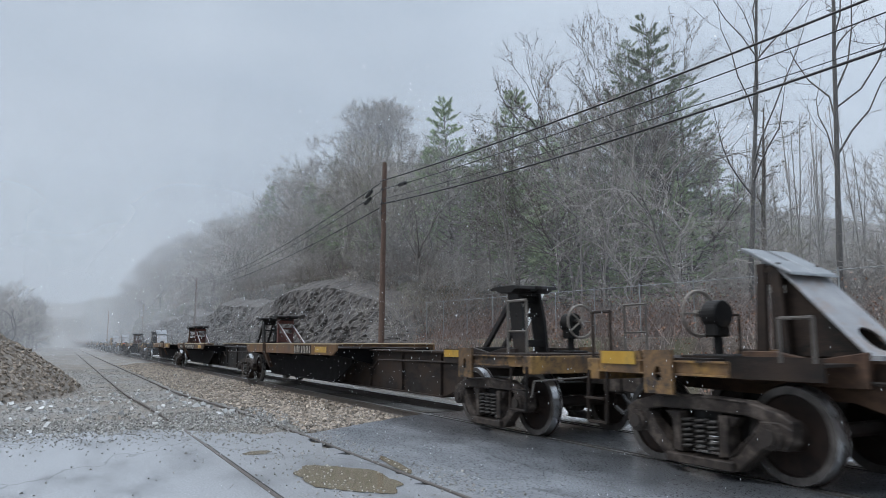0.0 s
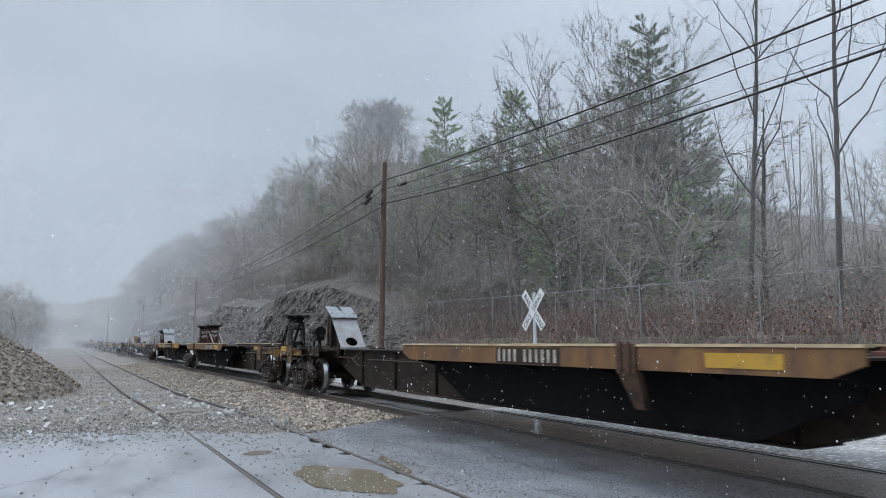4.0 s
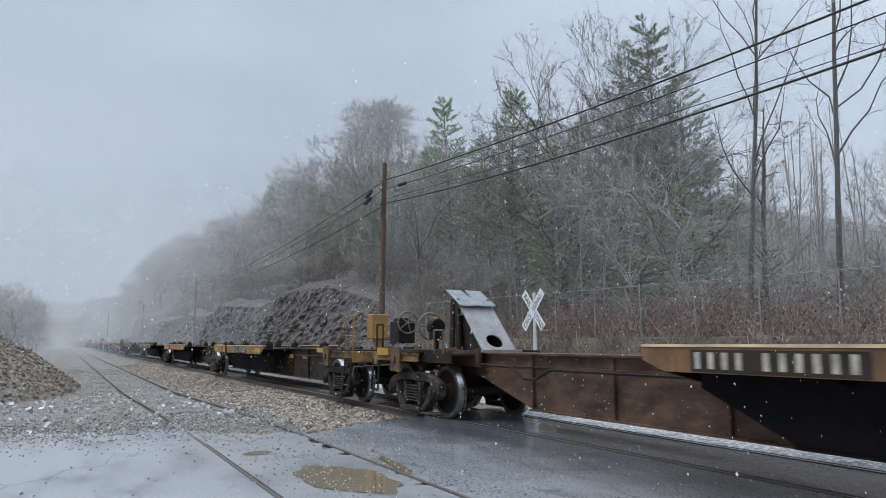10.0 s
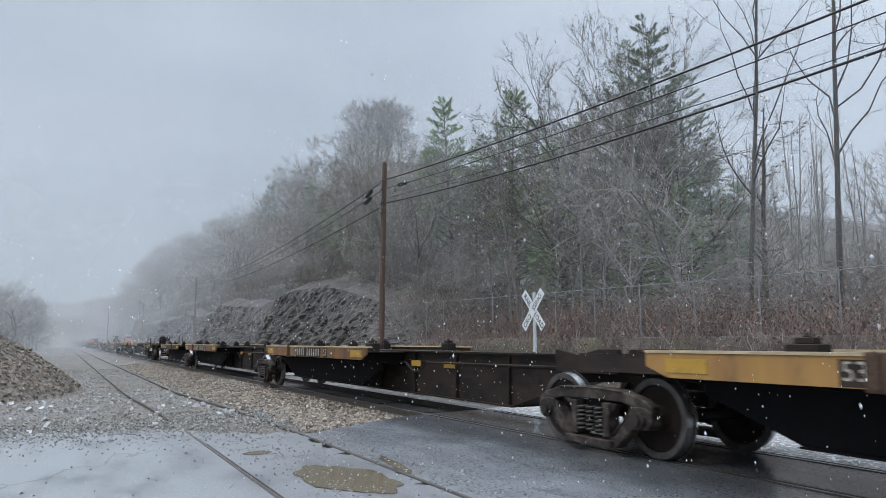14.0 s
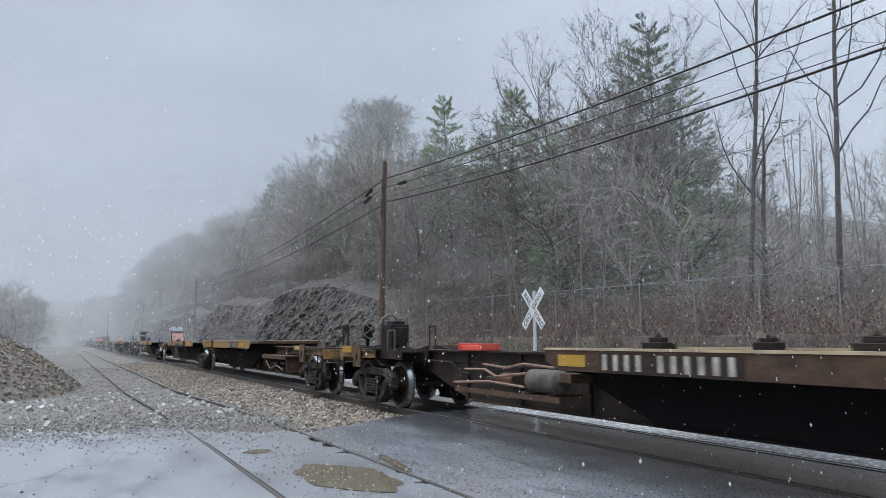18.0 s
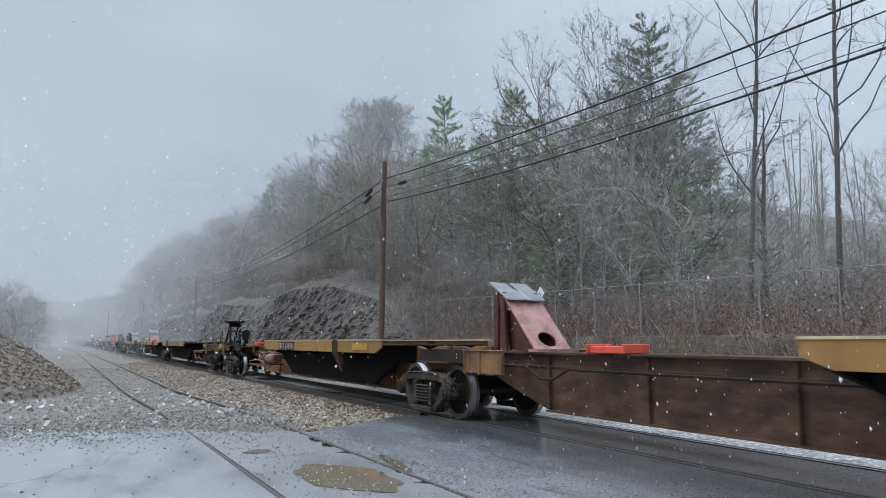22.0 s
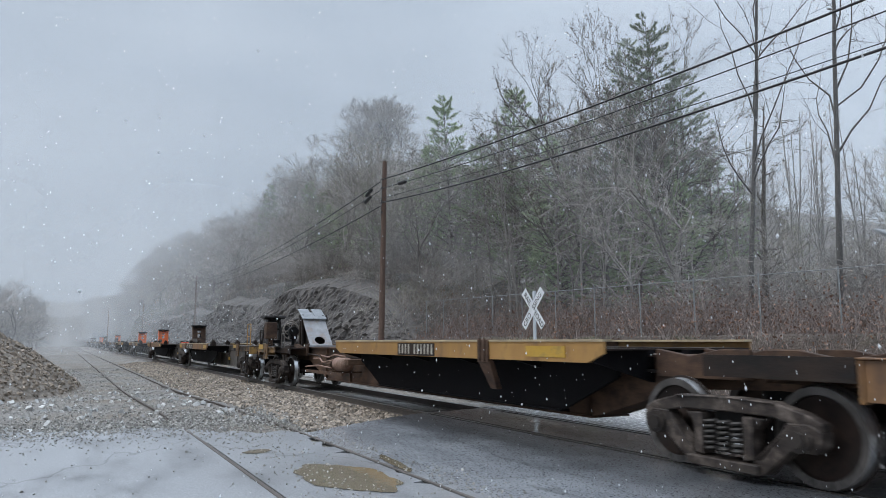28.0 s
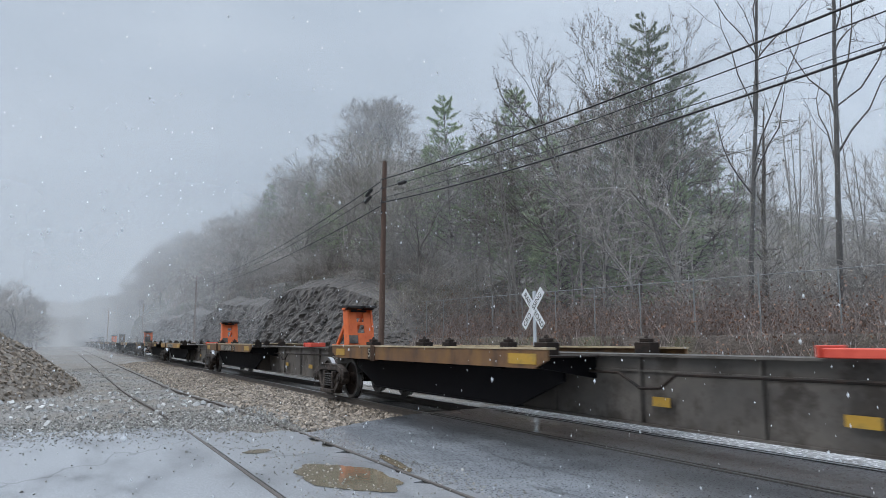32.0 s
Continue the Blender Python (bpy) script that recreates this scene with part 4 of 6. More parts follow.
    shared("train_line_pipe", ("tpipe", round(L, 1)), lambda bm: pipe(bm, [(-1.0, -0.43, 1.02), (-L * 0.35, -0.43, 0.98), (-L * 0.365, -0.45, 0.80), (-L * 0.385, -0.45, 0.78), (-L * 0.41, -0.43, 0.97), (-L + 3.6, -0.43, 0.97), (-L + 3.2, -0.43, 0.80), (-L + 2.9, -0.43, 0.80), (-L + 2.5, -0.43, 0.98), (-L + 1.0, -0.43, 1.02)], 0.022, 6),
           M["dark_brown"], p, "brake pipe along the spine")
    for s in (-1, 1):
        shared("walk_plate", ("walkp", s), lambda bm: prism(bm, [(s * 0.49, 1.16), (s * 0.97, 1.16), (s * 0.97, 1.02), (s * 0.99, 1.02), (s * 0.99, 1.25), (s * 0.97, 1.25), (s * 0.97, 1.19), (s * 0.49, 1.19)][::s], -0.3, 1.4, "x"),
               M["dark_brown"], p, "narrow walkway plate with a side curb", at=pose(-L, 0, 0))
        if not tail and any(k in ("chute", "pink") for k, _o in hitches):
            shared("end_box", ("endbox", s), lambda bm: (box(bm, 1.42, 2.6, s * 0.95 - 0.03, s * 0.95 + 0.03, 0.86, 1.23), box(bm, 1.9, 1.96, s * 0.95 - 0.06, s * 0.95 + 0.06, 0.84, 1.24), box(bm, 1.42, 2.6, s * 0.95 - 0.07, s * 0.95 + 0.07, 1.231, 1.25), box(bm, 1.42, 1.46, s * 0.95 - 0.055, s * 0.95 + 0.055, 0.84, 1.23)), M["rusty_yellow"], p,
                   "rust-streaked yellow side plate at the platform end", at=pose(-L, 0, 0), bevel=0.006)
    for off, z, w in spots:
        shared("yellow_panel", ("spot", w), lambda bm: box(bm, -w / 2, w / 2, -0.004, 0.004, -0.06, 0.06), M["bright_yellow"], p, "small yellow reflective panel", at=pose(-off, -0.368, z))
    if simple:
        return p
    if tank:
        tx = -L + (5.35 if style == "long" else 6.0)
        t = shared("air_tank", "tank", lambda bm: (rod(bm, (-0.34, 0, 0), (0.34, 0, 0), 0.175, 36), rod(bm, (0.34, 0, 0), (0.42, 0, 0), 0.175, 36, 0.09), rod(bm, (-0.42, 0, 0), (-0.34, 0, 0), 0.09, 36, 0.175)), M["tank"] if style == "long" else M["grey"], p,
                   "tan cylindrical air reservoir" if style == "long" else "grey cylindrical air reservoir", smooth=False, at=pose(tx, -0.72, 0.80))
        for k, x in enumerate((-0.27, 0.27)):
            shared("tank_bracket", ("tankb", k), lambda bm: box(bm, x - 0.03, x + 0.03, -0.2, 0.42, -0.22, -0.18), M["brown"], t)
        shared("tank_rail", "tankr", lambda bm: box(bm, -2.4, 0.6, -0.24, -0.201, -0.28, -0.2), M["brown"], t)
        shared("valve_box", "tankv", lambda bm: box(bm, 0.46, 0.72, -0.12, 0.4, 0.0, 0.14), M["brown"], t, bevel=0.01)
        for k, pts in enumerate(([(-0.4, -0.1, 0.1), (-1.2, -0.14, 0.02), (-1.7, -0.05, 0.12), (-2.4, 0.0, 0.10)], [(-0.3, -0.2, -0.1), (-1.3, -0.22, -0.06), (-2.5, -0.2, -0.13)], [(0.2, 0.0, 0.2), (-0.6, 0.0, 0.24), (-1.1, 0.0, 0.16), (-1.9, 0.05, 0.2)])):
            shared("brake_rod", ("rods", k), lambda bm: pipe(bm, pts, 0.022), M["tank"], t, "bent rusty brake rod")
        shared("brake_cylinder", "bcyl", lambda bm: (rod(bm, (-1.35, 0.12, -0.05), (-0.95, 0.12, -0.05), 0.13, 12), rod(bm, (-1.9, 0.12, -0.05), (-1.35, 0.12, -0.05), 0.04, 8)), M["brown"], t)
    if style == "low":
        for x in (-b + 1.75, -b + 4.3, -a - 0.5):
            for s in (-1, 1):
                shared("container_pedestal", "pedestal", lambda bm: (box(bm, -0.17, 0.17, -0.11, 0.11, -0.09, 0.10), box(bm, -0.10, 0.10, -0.07, 0.07, 0.101, 0.16), rod(bm, (0, 0, 0.161), (0, 0, 0.21), 0.045, 8, 0.02)), M["dark_brown"], p,
                       "dark twist-lock pedestal", bevel=0.008, at=pose(x, s * 0.98, top))
    if rack:
        # brake equipment hung beside the spine
        t = shared("equipment_rack", "rack", lambda bm: box(bm, -6.1, -3.1, -0.959, -0.46, 0.90, 0.94), M["brown"], p, "rusty brake equipment rack", bevel=0.006)
        shared("rack_lip", "racklip", lambda bm: box(bm, -6.1, -3.1, -0.99, -0.96, 0.82, 0.94), M["brown"], t, bevel=0.006)
        for k, (x, z) in enumerate(((-5.96, 0.55), (-3.26, 0.42))):
            shared("hanger", ("rackhang", k), lambda bm: box(bm, x - 0.04, x + 0.04, -0.9, -0.4, z, 0.899), M["brown"], t, bevel=0.006)
        shared("rack_bracket", "rackbr", lambda bm: prism(bm, [(-5.2, 0.941), (-4.75, 0.941), (-4.95, 1.16), (-5.0, 1.16)], -0.46, -0.43), M["brown"], t)
        shared("brake_lever", "racklev", lambda bm: pipe(bm, [(-5.5, -0.97, 0.74), (-4.9, -1.0, 0.50), (-4.1, -0.98, 0.62), (-3.4, -0.96, 0.48)], 0.02), M["rim"], t, "bent brake lever rod")
        for k, (x0, x1, r, z) in enumerate(((-5.6, -4.9, 0.10, 0.66), (-4.8, -4.45, 0.17, 0.60), (-4.3, -3.5, 0.09, 0.70), (-5.9, -3.3, 0.03, 0.52))):
            shared("brake_cylinder", ("rackc", k), lambda bm: rod(bm, (x0, -0.74, z), (x1, -0.74, z), r, 12), M["dark_brown"], t)
    for end, sgn, x in ((lead, 1, 0.0), (tail, -1, -L)):
        if not end:
            continue
        r = pose(x, 0, 0, 0, 0, 0 if sgn > 0 else 180)
        e = 1.45 if sgn > 0 else 1.62
        shared("end_sill", ("endsill", e), lambda bm: box(bm, e - 0.22, e, -1.25, 1.25, 0.94, 1.2), M["end_paint"], p, "end beam over the coupler", bevel=0.01, at=r)
        for s in (-1, 1):
            shared("side_rail", ("siderail", e, s), lambda bm: prism(bm, [(s * 1.22, 1.04), (s * 1.28, 1.04), (s * 1.28, 1.06), (s * 1.24, 1.06), (s * 1.24, 1.18), (s * 1.28, 1.18), (s * 1.28, 1.2), (s * 1.22, 1.2)][::s], -0.55, e - 0.221, "x"),
                   M["end_paint"], p, at=r)
        shared("end_floor", ("endfloor", e), lambda bm: box(bm, -0.3, e - 0.05, -1.2, 1.2, 1.201, 1.225), M["dark_brown"], p, "worn end floor plate", at=r)
        c = e + 0.62
        shared("coupler", ("coupler", c), lambda bm: (box(bm, e - 0.3, c - 0.2, -0.08, 0.08, 0.78, 0.92), prism(bm, [(c - 0.37, 0.68), (c, 0.70), (c, 0.98), (c - 0.37, 1.0)], -0.16, 0.12), rod(bm, (c - 0.12, -0.06, 0.66), (c - 0.12, -0.06, 1.02), 0.07, 10)), M["cast"], p,
               "cast steel knuckle coupler", bevel=0.015, at=r)
        shared("uncoupling_lever", ("lever", e), lambda bm: pipe(bm, [(e + 0.06, -1.3, 0.62), (e + 0.06, -1.25, 0.85), (e + 0.1, -0.4, 0.88), (e + 0.3, -0.05, 0.95)], 0.013), M["grey"], p, "thin bent uncoupling lever", at=r)
        shared("air_hose", ("hose", e), lambda bm: pipe(bm, [(e, 0.3, 0.78), (e + 0.2, 0.32, 0.55), (e + 0.4, 0.3, 0.42), (e + 0.6, 0.26, 0.5)], 0.026), M["cable"], p, at=r)
        rail_mat = M["yellow"] if style == "low" and sgn > 0 else M["grey"]
        sa, sb = (0.95, 1.35) if sgn > 0 else (1.24, 1.58)
        for s in (-1, 1):
            shared("sill_step", ("step", s, sgn), lambda bm: pipe(bm, [(sa, s * 1.26, 1.05), (sa, s * 1.29, 0.42), (sb, s * 1.29, 0.42), (sb, s * 1.26, 1.05)], 0.022), M["dark_brown"], p, at=r)
            shared("step_tread", ("tread", s, sgn), lambda bm: box(bm, sa, sb, s * 1.29 - 0.05, s * 1.29 + 0.05, 0.70, 0.72), M["dark_brown"], p, at=r)
            if sgn > 0:
                shared("yellow_panel", ("innerpanel", s), lambda bm: box(bm, -1.10, -0.60, s * 1.29 - 0.004, s * 1.29 + 0.004, 1.15, 1.27), M["bright_yellow"], p, "bright yellow reflective panel", at=r)
                shared("panel_backing", ("panelback", s), lambda bm: box(bm, -1.14, -0.555, s * 1.25 - 0.02, s * 1.25 + 0.02, 1.05, 1.29), M["dark_brown"], p, at=r)
                shared("grab_iron", ("grab", s), lambda bm: (pipe(bm, [(0.75, s * 1.18, 1.2), (0.75, s * 1.18, 2.02), (1.25, s * 1.18, 2.02), (1.25, s * 1.18, 1.2)], 0.02), pipe(bm, [(0.75, s * 1.18, 1.56), (1.25, s * 1.18, 1.56)], 0.016)), rail_mat, p,
                       "pipe hand rail", at=r)
            else:
                shared("yellow_panel", ("endpanel", s), lambda bm: box(bm, 0.72, 1.30, s * 1.29 - 0.004, s * 1.29 + 0.004, 1.14, 1.29), M["bright_yellow"], p, "bright yellow reflective panel", at=r)
                shared("panel_backing", ("tailback", s), lambda bm: box(bm, 0.66, 1.36, s * 1.25 - 0.02, s * 1.25 + 0.02, 1.05, 1.30), M["end_paint"], p, at=r)
                shared("grab_iron", ("grabend", s), lambda bm: pipe(bm, [(1.25, s * 1.18, 1.2), (1.25, s * 1.18, 1.78), (1.58, s * 1.18, 1.78), (1.58, s * 1.18, 1.2)], 0.02), M["dark_brown"], p, "pipe hand rail", at=r)
                shared("grab_iron", ("grabtail", s), lambda bm: pipe(bm, [(-1.1, s * 1.18, 1.2), (-1.1, s * 1.18, 1.62), (-1.45, s * 1.18, 1.62), (-1.45, s * 1.18, 1.2)], 0.018), M["grey"], p, "low pipe hand rail", at=r)
        st = shared("brake_stand", ("bstand", style), lambda bm: (box(bm, 0.64, 0.72, 0.37, 0.47, 1.2, 1.62), rod(bm, (0.58, 0.42, 1.72), (0.80, 0.42, 1.72), 0.17, 14), box(bm, 0.60, 0.78, 0.30, 0.54, 1.46, 1.62), box(bm, 0.40, 0.92, 0.24, 0.60, 1.226, 1.26), rod(bm, (0.80, 0.42, 1.74), (0.95, 0.42, 1.74), 0.05, 8)) if style == "long" else (box(bm, 0.34, 0.92, 0.20, 0.64, 1.226, 1.78), box(bm, 0.40, 0.80, 0.27, 0.57, 1.781, 1.86), box(bm, 0.30, 0.339, 0.24, 0.60, 1.30, 1.72), rod(bm, (0.5, 0.42, 1.74), (0.95, 0.42, 1.74), 0.06, 8)), M["black"], p, "black hand brake stand", bevel=0.015, at=Matrix.Translation((-0.1, 0, 0.16)) @ r if style == "low" and sgn > 0 else Matrix.Translation((-0.42 if sgn > 0 else 0.42, 0, 0)) @ r)
        if style == "low" and sgn > 0:
            shared("cabinet", "cab", lambda bm: (box(bm, 0.52, 0.86, -0.62, -0.22, 1.45, 2.05), box(bm, 0.62, 0.76, -0.5, -0.34, 1.2, 1.449)), M["brown" if spine == "grey" else "yellow"], p, "rusty equipment cabinet" if spine == "grey" else "yellow equipment cabinet", bevel=0.015, at=Matrix.Translation((0.45 if spine == "grey" else 0.2, 0, 0.04)) @ r)
        shared("brake_wheel", "bwheel", lambda bm: (ring(bm, (0.95, 0.42, 1.74), 0.27, 0.022, "x", 20, 6), [rod(bm, (0.95, 0.42, 1.74), (0.95, 0.42 + 0.27 * math.cos(q * 1.2566), 1.74 + 0.27 * math.sin(q * 1.2566)), 0.014, 5) for q in range(5)],
                                                    rod(bm, (0.9, 0.42, 1.74), (0.99, 0.42, 1.74), 0.045, 8)), M["rim"], st, "ring-shaped hand brake wheel")
    for end, x in ((lead, -0.36), (tail, -L - 0.36)):
        if not end:
            continue
        for s in (-1, 1):
            shared("bolster_plate", "bolsterplate", holed_plate, M["end_paint"], p, "yellow-brown end plate with an oval hole", at=pose(x, s * 1.285, 1.07))
    for off in bars:
        shared("bridge_plate_box", "rbar", lambda bm: (box(bm, -0.22, 0.22, -0.18, 0.18, 0, 0.12), box(bm, -0.25, -0.221, -0.2, 0.2, 0, 0.14), box(bm, 0.221, 0.25, -0.2, 0.2, 0, 0.14)), M["red_box"], p, "small bright red end fitting", bevel=0.01, at=pose(-off, -0.28, 1.225))
    if len(bars) == 2:
        shared("shaft", "rshaft", lambda bm: rod(bm, (-bars[0] + 0.26, -0.28, 1.29), (-bars[1] - 0.26, -0.28, 1.29), 0.05, 8), M["red"], p, "dark red shaft between the fittings")
    if chute_box:
        shared("bridge_plate_box", "rbox", lambda bm: (box(bm, -0.35, 0.35, -0.2, 0.2, 0, 0.10), box(bm, -0.40, -0.35, -0.23, 0.23, 0, 0.13), box(bm, 0.35, 0.40, -0.23, 0.23, 0, 0.13)), M["red_box"], p, "bright red folded bridge plate", bevel=0.01, at=pose(-chute_box, -0.28, 1.225))
    return p


def long_car(T, hk, spine, paint=("yellow", "yellow", "yellow"), chutes=(True, True), reds=(True, True), decks=None, marks=True, words=None, rbox=(), simple=False, top=1.35, rack=False, bars=(), tank=False, mark_at=0.62, mark_size=(0.18, 0.14)):
    """A three-platform car over four trucks. hk: kinds of the leading hitches."""
    for i in range(3):
        L = T[i + 1] - T[i]
        S = T[i]
        d = decks[i]
        h = []
        if hk[i]:
            h.append((hk[i], 0.5 if i == 0 else 1.0))
        if reds[i]:
            h.append((reds[i], L - 1.4 if reds[i] == "red" else L - (0.4 if i == 2 else 1.6)))
        n = d[1] - d[0]
        front = d[0] - S > 4
        platform(S, L, "long", (d[0] - S, d[1] - S), h, lead=i == 0, tail=i == 2, spine=spine[i], paint=paint[i], leg="rear" if front else "front", tank=tank and i == 2,
                 words=(words[i][0], 0.19, (d[0] + d[1]) / 2 - S + words[i][1]) if words and words[i] else None,
                 marks=[(d[0] - S + n * (0.37 if i == 0 else mark_at), (4, 6), *mark_size)] if marks and i != 1 else ([(d[0] - S + n * 0.88, (5, 2), 0.12, 0.11)] if i == 1 else []),
                 panels=[(d[0] - S + 1.2, 0.9)], chute_box=(L - rbox[i]) if (rbox and rbox[i]) else False, simple=simple, top=top, rack=rack and i == 0, bars=bars if i == 2 else (), drop=0.96)


def five_car(T, hk, spine, decks, paint=("yellow",) * 5, simple=False):
    for i in range(5):
        L, S, d = T[i + 1] - T[i], T[i], decks[i]
        n = d[1] - d[0]
        platform(S, L, "low", (d[0] - S, d[1] - S), [(hk[i], 0.15 if i == 0 else 0.8)] if hk[i] else [], lead=i == 0, tail=i == 4, spine=spine, paint=paint[i],
                 leg="rear" if d[0] - S > 4 else "front", tank=i == 4,
                 words=("53", 0.24, d[0] - S + n * (0.72 if i == 1 else 0.32 if i else 0.80)) if not simple else None, marks=[(d[0] - S + n * (0.86 if i == 4 else 0.6 if i else 0.52 if spine != "grey" else 0.71), (4, 6), 0.19, 0.19)] if i != 1 else [],
                 panels=[(d[0] - S + 0.6, 0.7), (d[1] - S - 0.55, 0.5), (d[0] - S + n * 0.92, 0.35)], simple=simple,
                 spots=((3.75, 0.62, 0.36), (6.35, 0.62, 0.3)) if spine == "grey" else ((5.1, 0.95, 0.45), (6.6, 0.95, 0.45)), chute_box=3.7 if spine == "grey" and 0 < i < 4 else (13.3 if i == 4 and not simple else False))


long_car((-50.5, -32.5, -14.0, 5.5), ("dark", "dark", "rust"), ("brown",) * 3, decks=((-43.5, -34), (-24.5, -15.2), (-12.2, -2.8)), reds=(None, None, "chute"))
long_car((9.8, 27.0, 45.3, 63.5), ("dark", "dark", "rust"), ("dark_brown", "black", "dark_brown"), decks=((16.3, 25.8), (34.6, 43.25), (46.9, 55.9)), reds=("red", "red", "chute"),
         words=(None, ("TWIN 28' - ALL PURPOSE SPINE CAR", 0.13), None), paint=("rusty_yellow", "brown", "rusty_yellow"))
long_car((67.2, 84.7, 103.45, 121.1), ("dark", "rust", "rust"), ("dark_brown", "dark_brown", "brown"), decks=((73.8, 83.3), (86.2, 95.95), (105.0, 114.55)), reds=("red", "chute", "chute"), paint=("rusty_yellow", "yellow", "rusty_yellow"),
         words=(None, ("TWIN 28' - ALL PURPOSE SPINE CAR", -0.4), None), rbox=(0, 4.6, 0), mark_at=0.92, mark_size=(0.17, 0.17))
five_car((125.35, 142.0, 159.2, 176.3, 193.4, 210.0), (None,) * 5, "dark_brown", ((132.1, 140.5), (149.3, 157.9), (166.3, 174.9), (183.4, 192.2), (194.8, 203.2)), paint=("yellow", "yellow", "rusty_yellow", "rusty_yellow", "brown"))
long_car((214.2, 231.9, 250.85, 268.6), (None, None, None), ("brown", "brown", "rusty_yellow"), decks=((220.7, 230.3), (233.3, 242.8), (252.3, 262.0)), reds=(None, "pink", None), top=1.41,
         words=(None, ("TWIN 28' - ALL PURPOSE SPINE CAR", -0.4), None), rbox=(0, 4.5, 0), bars=(15.9, 13.95), rack=True, tank=True, mark_at=0.81, mark_size=(0.17, 0.15))
long_car((272.6, 290.3, 309.0, 326.7), ("dark", None, None), ("brown", "brown", "brown"), decks=((279.6, 289.2), (291.8, 301.4), (310.5, 320.15)), reds=(None, "pink", "chute"), rbox=(0, 4.6, 0), top=1.39, rack=True, tank=True)
five_car((331.0, 347.6, 364.8, 382.1, 399.4, 416.5), ("dark", "grey", "orange", "orange", None), "grey", ((337.6, 346.35), (355.05, 363.8), (372.4, 381.1), (389.7, 398.4), (401.2, 409.8)), paint=("rusty_yellow", "rusty_yellow", "rusty_yellow", "yellow", "brown"))
base = 420.5
for k in range(6):
    if k % 2 == 0:
        T = tuple(base + d for d in (0, 17, 34, 51.2, 68.3, 85.2))
        five_car(T, (("orange", None, "grey", "orange", None), ("dark", "dark", None, "dark", "grey"), ("orange", None, None, None, None))[k // 2], "dark_brown",
                 tuple((T[i + 1] - 9.8, T[i + 1] - 1.2) if i < 4 else (T[i] + 1.9, T[i] + 10.3) for i in range(5)), paint=("rusty_yellow", "brown", "rusty_yellow", "brown", "brown"), simple=True)
        base += 89.4
    else:
        T = tuple(base + d for d in (0, 17.9, 36.4, 54.2))
        long_car(T, ("dark", "dark", None), ("dark_brown",) * 3, decks=((T[1] - 11, T[1] - 1.5), (T[1] + 1.6, T[1] + 11), (T[2] + 1.7, T[2] + 11)), reds=("red", "chute", "chute"), paint=("rusty_yellow", "brown", "rusty_yellow"), simple=True)
        base += 58.4


# ---- mist: falling snow thickens into pale veils down the valley ----
def veil(pts, dens, label, fade=(45, 95), ends=None):
    bm = bmesh.new()
    lo = [bm.verts.new((x, y, -3)) for x, y in pts]
    hi = [bm.verts.new((x, y, 130)) for x, y in pts]
    for i in range(len(pts) - 1):
        bm.faces.new([lo[i], lo[i + 1], hi[i + 1], hi[i]])
    tagged(part("mist", bm, mist_material("snow_mist", dens, *fade, ends)), label, "mist", kind="stuff")


for k, (dist, dens) in enumerate(((62, 0.10), (98, 0.20), (150, 0.20), (240, 0.28), (400, 0.34))):
    veil([(-dist - 4 * math.sin(i * 1.7 + k), -420 + 700 * i / 24) for i in range(25)], dens, "pale veil of falling snow and mist across the valley")
for k, (y, dens) in enumerate(((20.5, 0.11), (30.0, 0.19))):
    veil([(-66 + 95 * i / 16, y + 1.2 * math.sin(i * 1.3 + k)) for i in range(17)], dens, "pale veil of falling snow and mist among the trees", (9, 29), (-64, -36, -26, -8))


# ---- trees ----
def tube(V, F, a, b, r0, r1, n=3):
    d = b - a
    if d.length < 1e-5:
        return
    d = d.normalized()
    u = d.orthogonal().normalized()
    w = d.cross(u)
    i = len(V)
    for q, r in ((a, r0), (b, r1)):
        for k in range(n):
            t = 2 * math.pi * k / n
            V.append(q + u * (r * math.cos(t)) + w * (r * math.sin(t)))
    for k in range(n):
        F.append((i + k, i + (k + 1) % n, i + n + (k + 1) % n, i + n + k))


def spike(V, F, a, b, r):
    """A twig that runs out to a point."""
    d = b - a
    if d.length < 1e-5:
        return
    u = d.orthogonal().normalized() * r
    w = d.cross(u).normalized() * r
    i = len(V)
    V += [a + u, a - u * 0.5 + w * 0.87, a - u * 0.5 - w * 0.87, b]
    F += [(i, i + 1, i + 3), (i + 1, i + 2, i + 3), (i + 2, i, i + 3)]


def blade(V, F, a, d, w, side):
    i = len(V)
    V += [a - side * w, a + side * w, a + d]
    F.append((i, i + 1, i + 2))


def limb(rnd, p, d, length, segs, wander, lift):
    """A wandering polyline from p along d."""
    pts = [p]
    for _ in range(segs):
        d = (d + Vector((rnd.gauss(0, wander), rnd.gauss(0, wander), rnd.gauss(0, wander) + lift))).normalized()
        p = p + d * (length / segs)
        pts.append(p)
    return pts


def along(pts, f):
    f = min(max(f, 0), 0.999) * (len(pts) - 1)
    i = int(f)
    return pts[i].lerp(pts[i + 1], f - i), (pts[i + 1] - pts[i]).normalized()


def rand_dir(rnd, axis, angle):
    """A direction at an angle to the axis, turned at random about it."""
    u = axis.orthogonal().normalized()
    w = axis.cross(u)
    t = rnd.uniform(0, 2 * math.pi)
    return (axis * math.cos(angle) + (u * math.cos(t) + w * math.sin(t)) * math.sin(angle)).normalized()


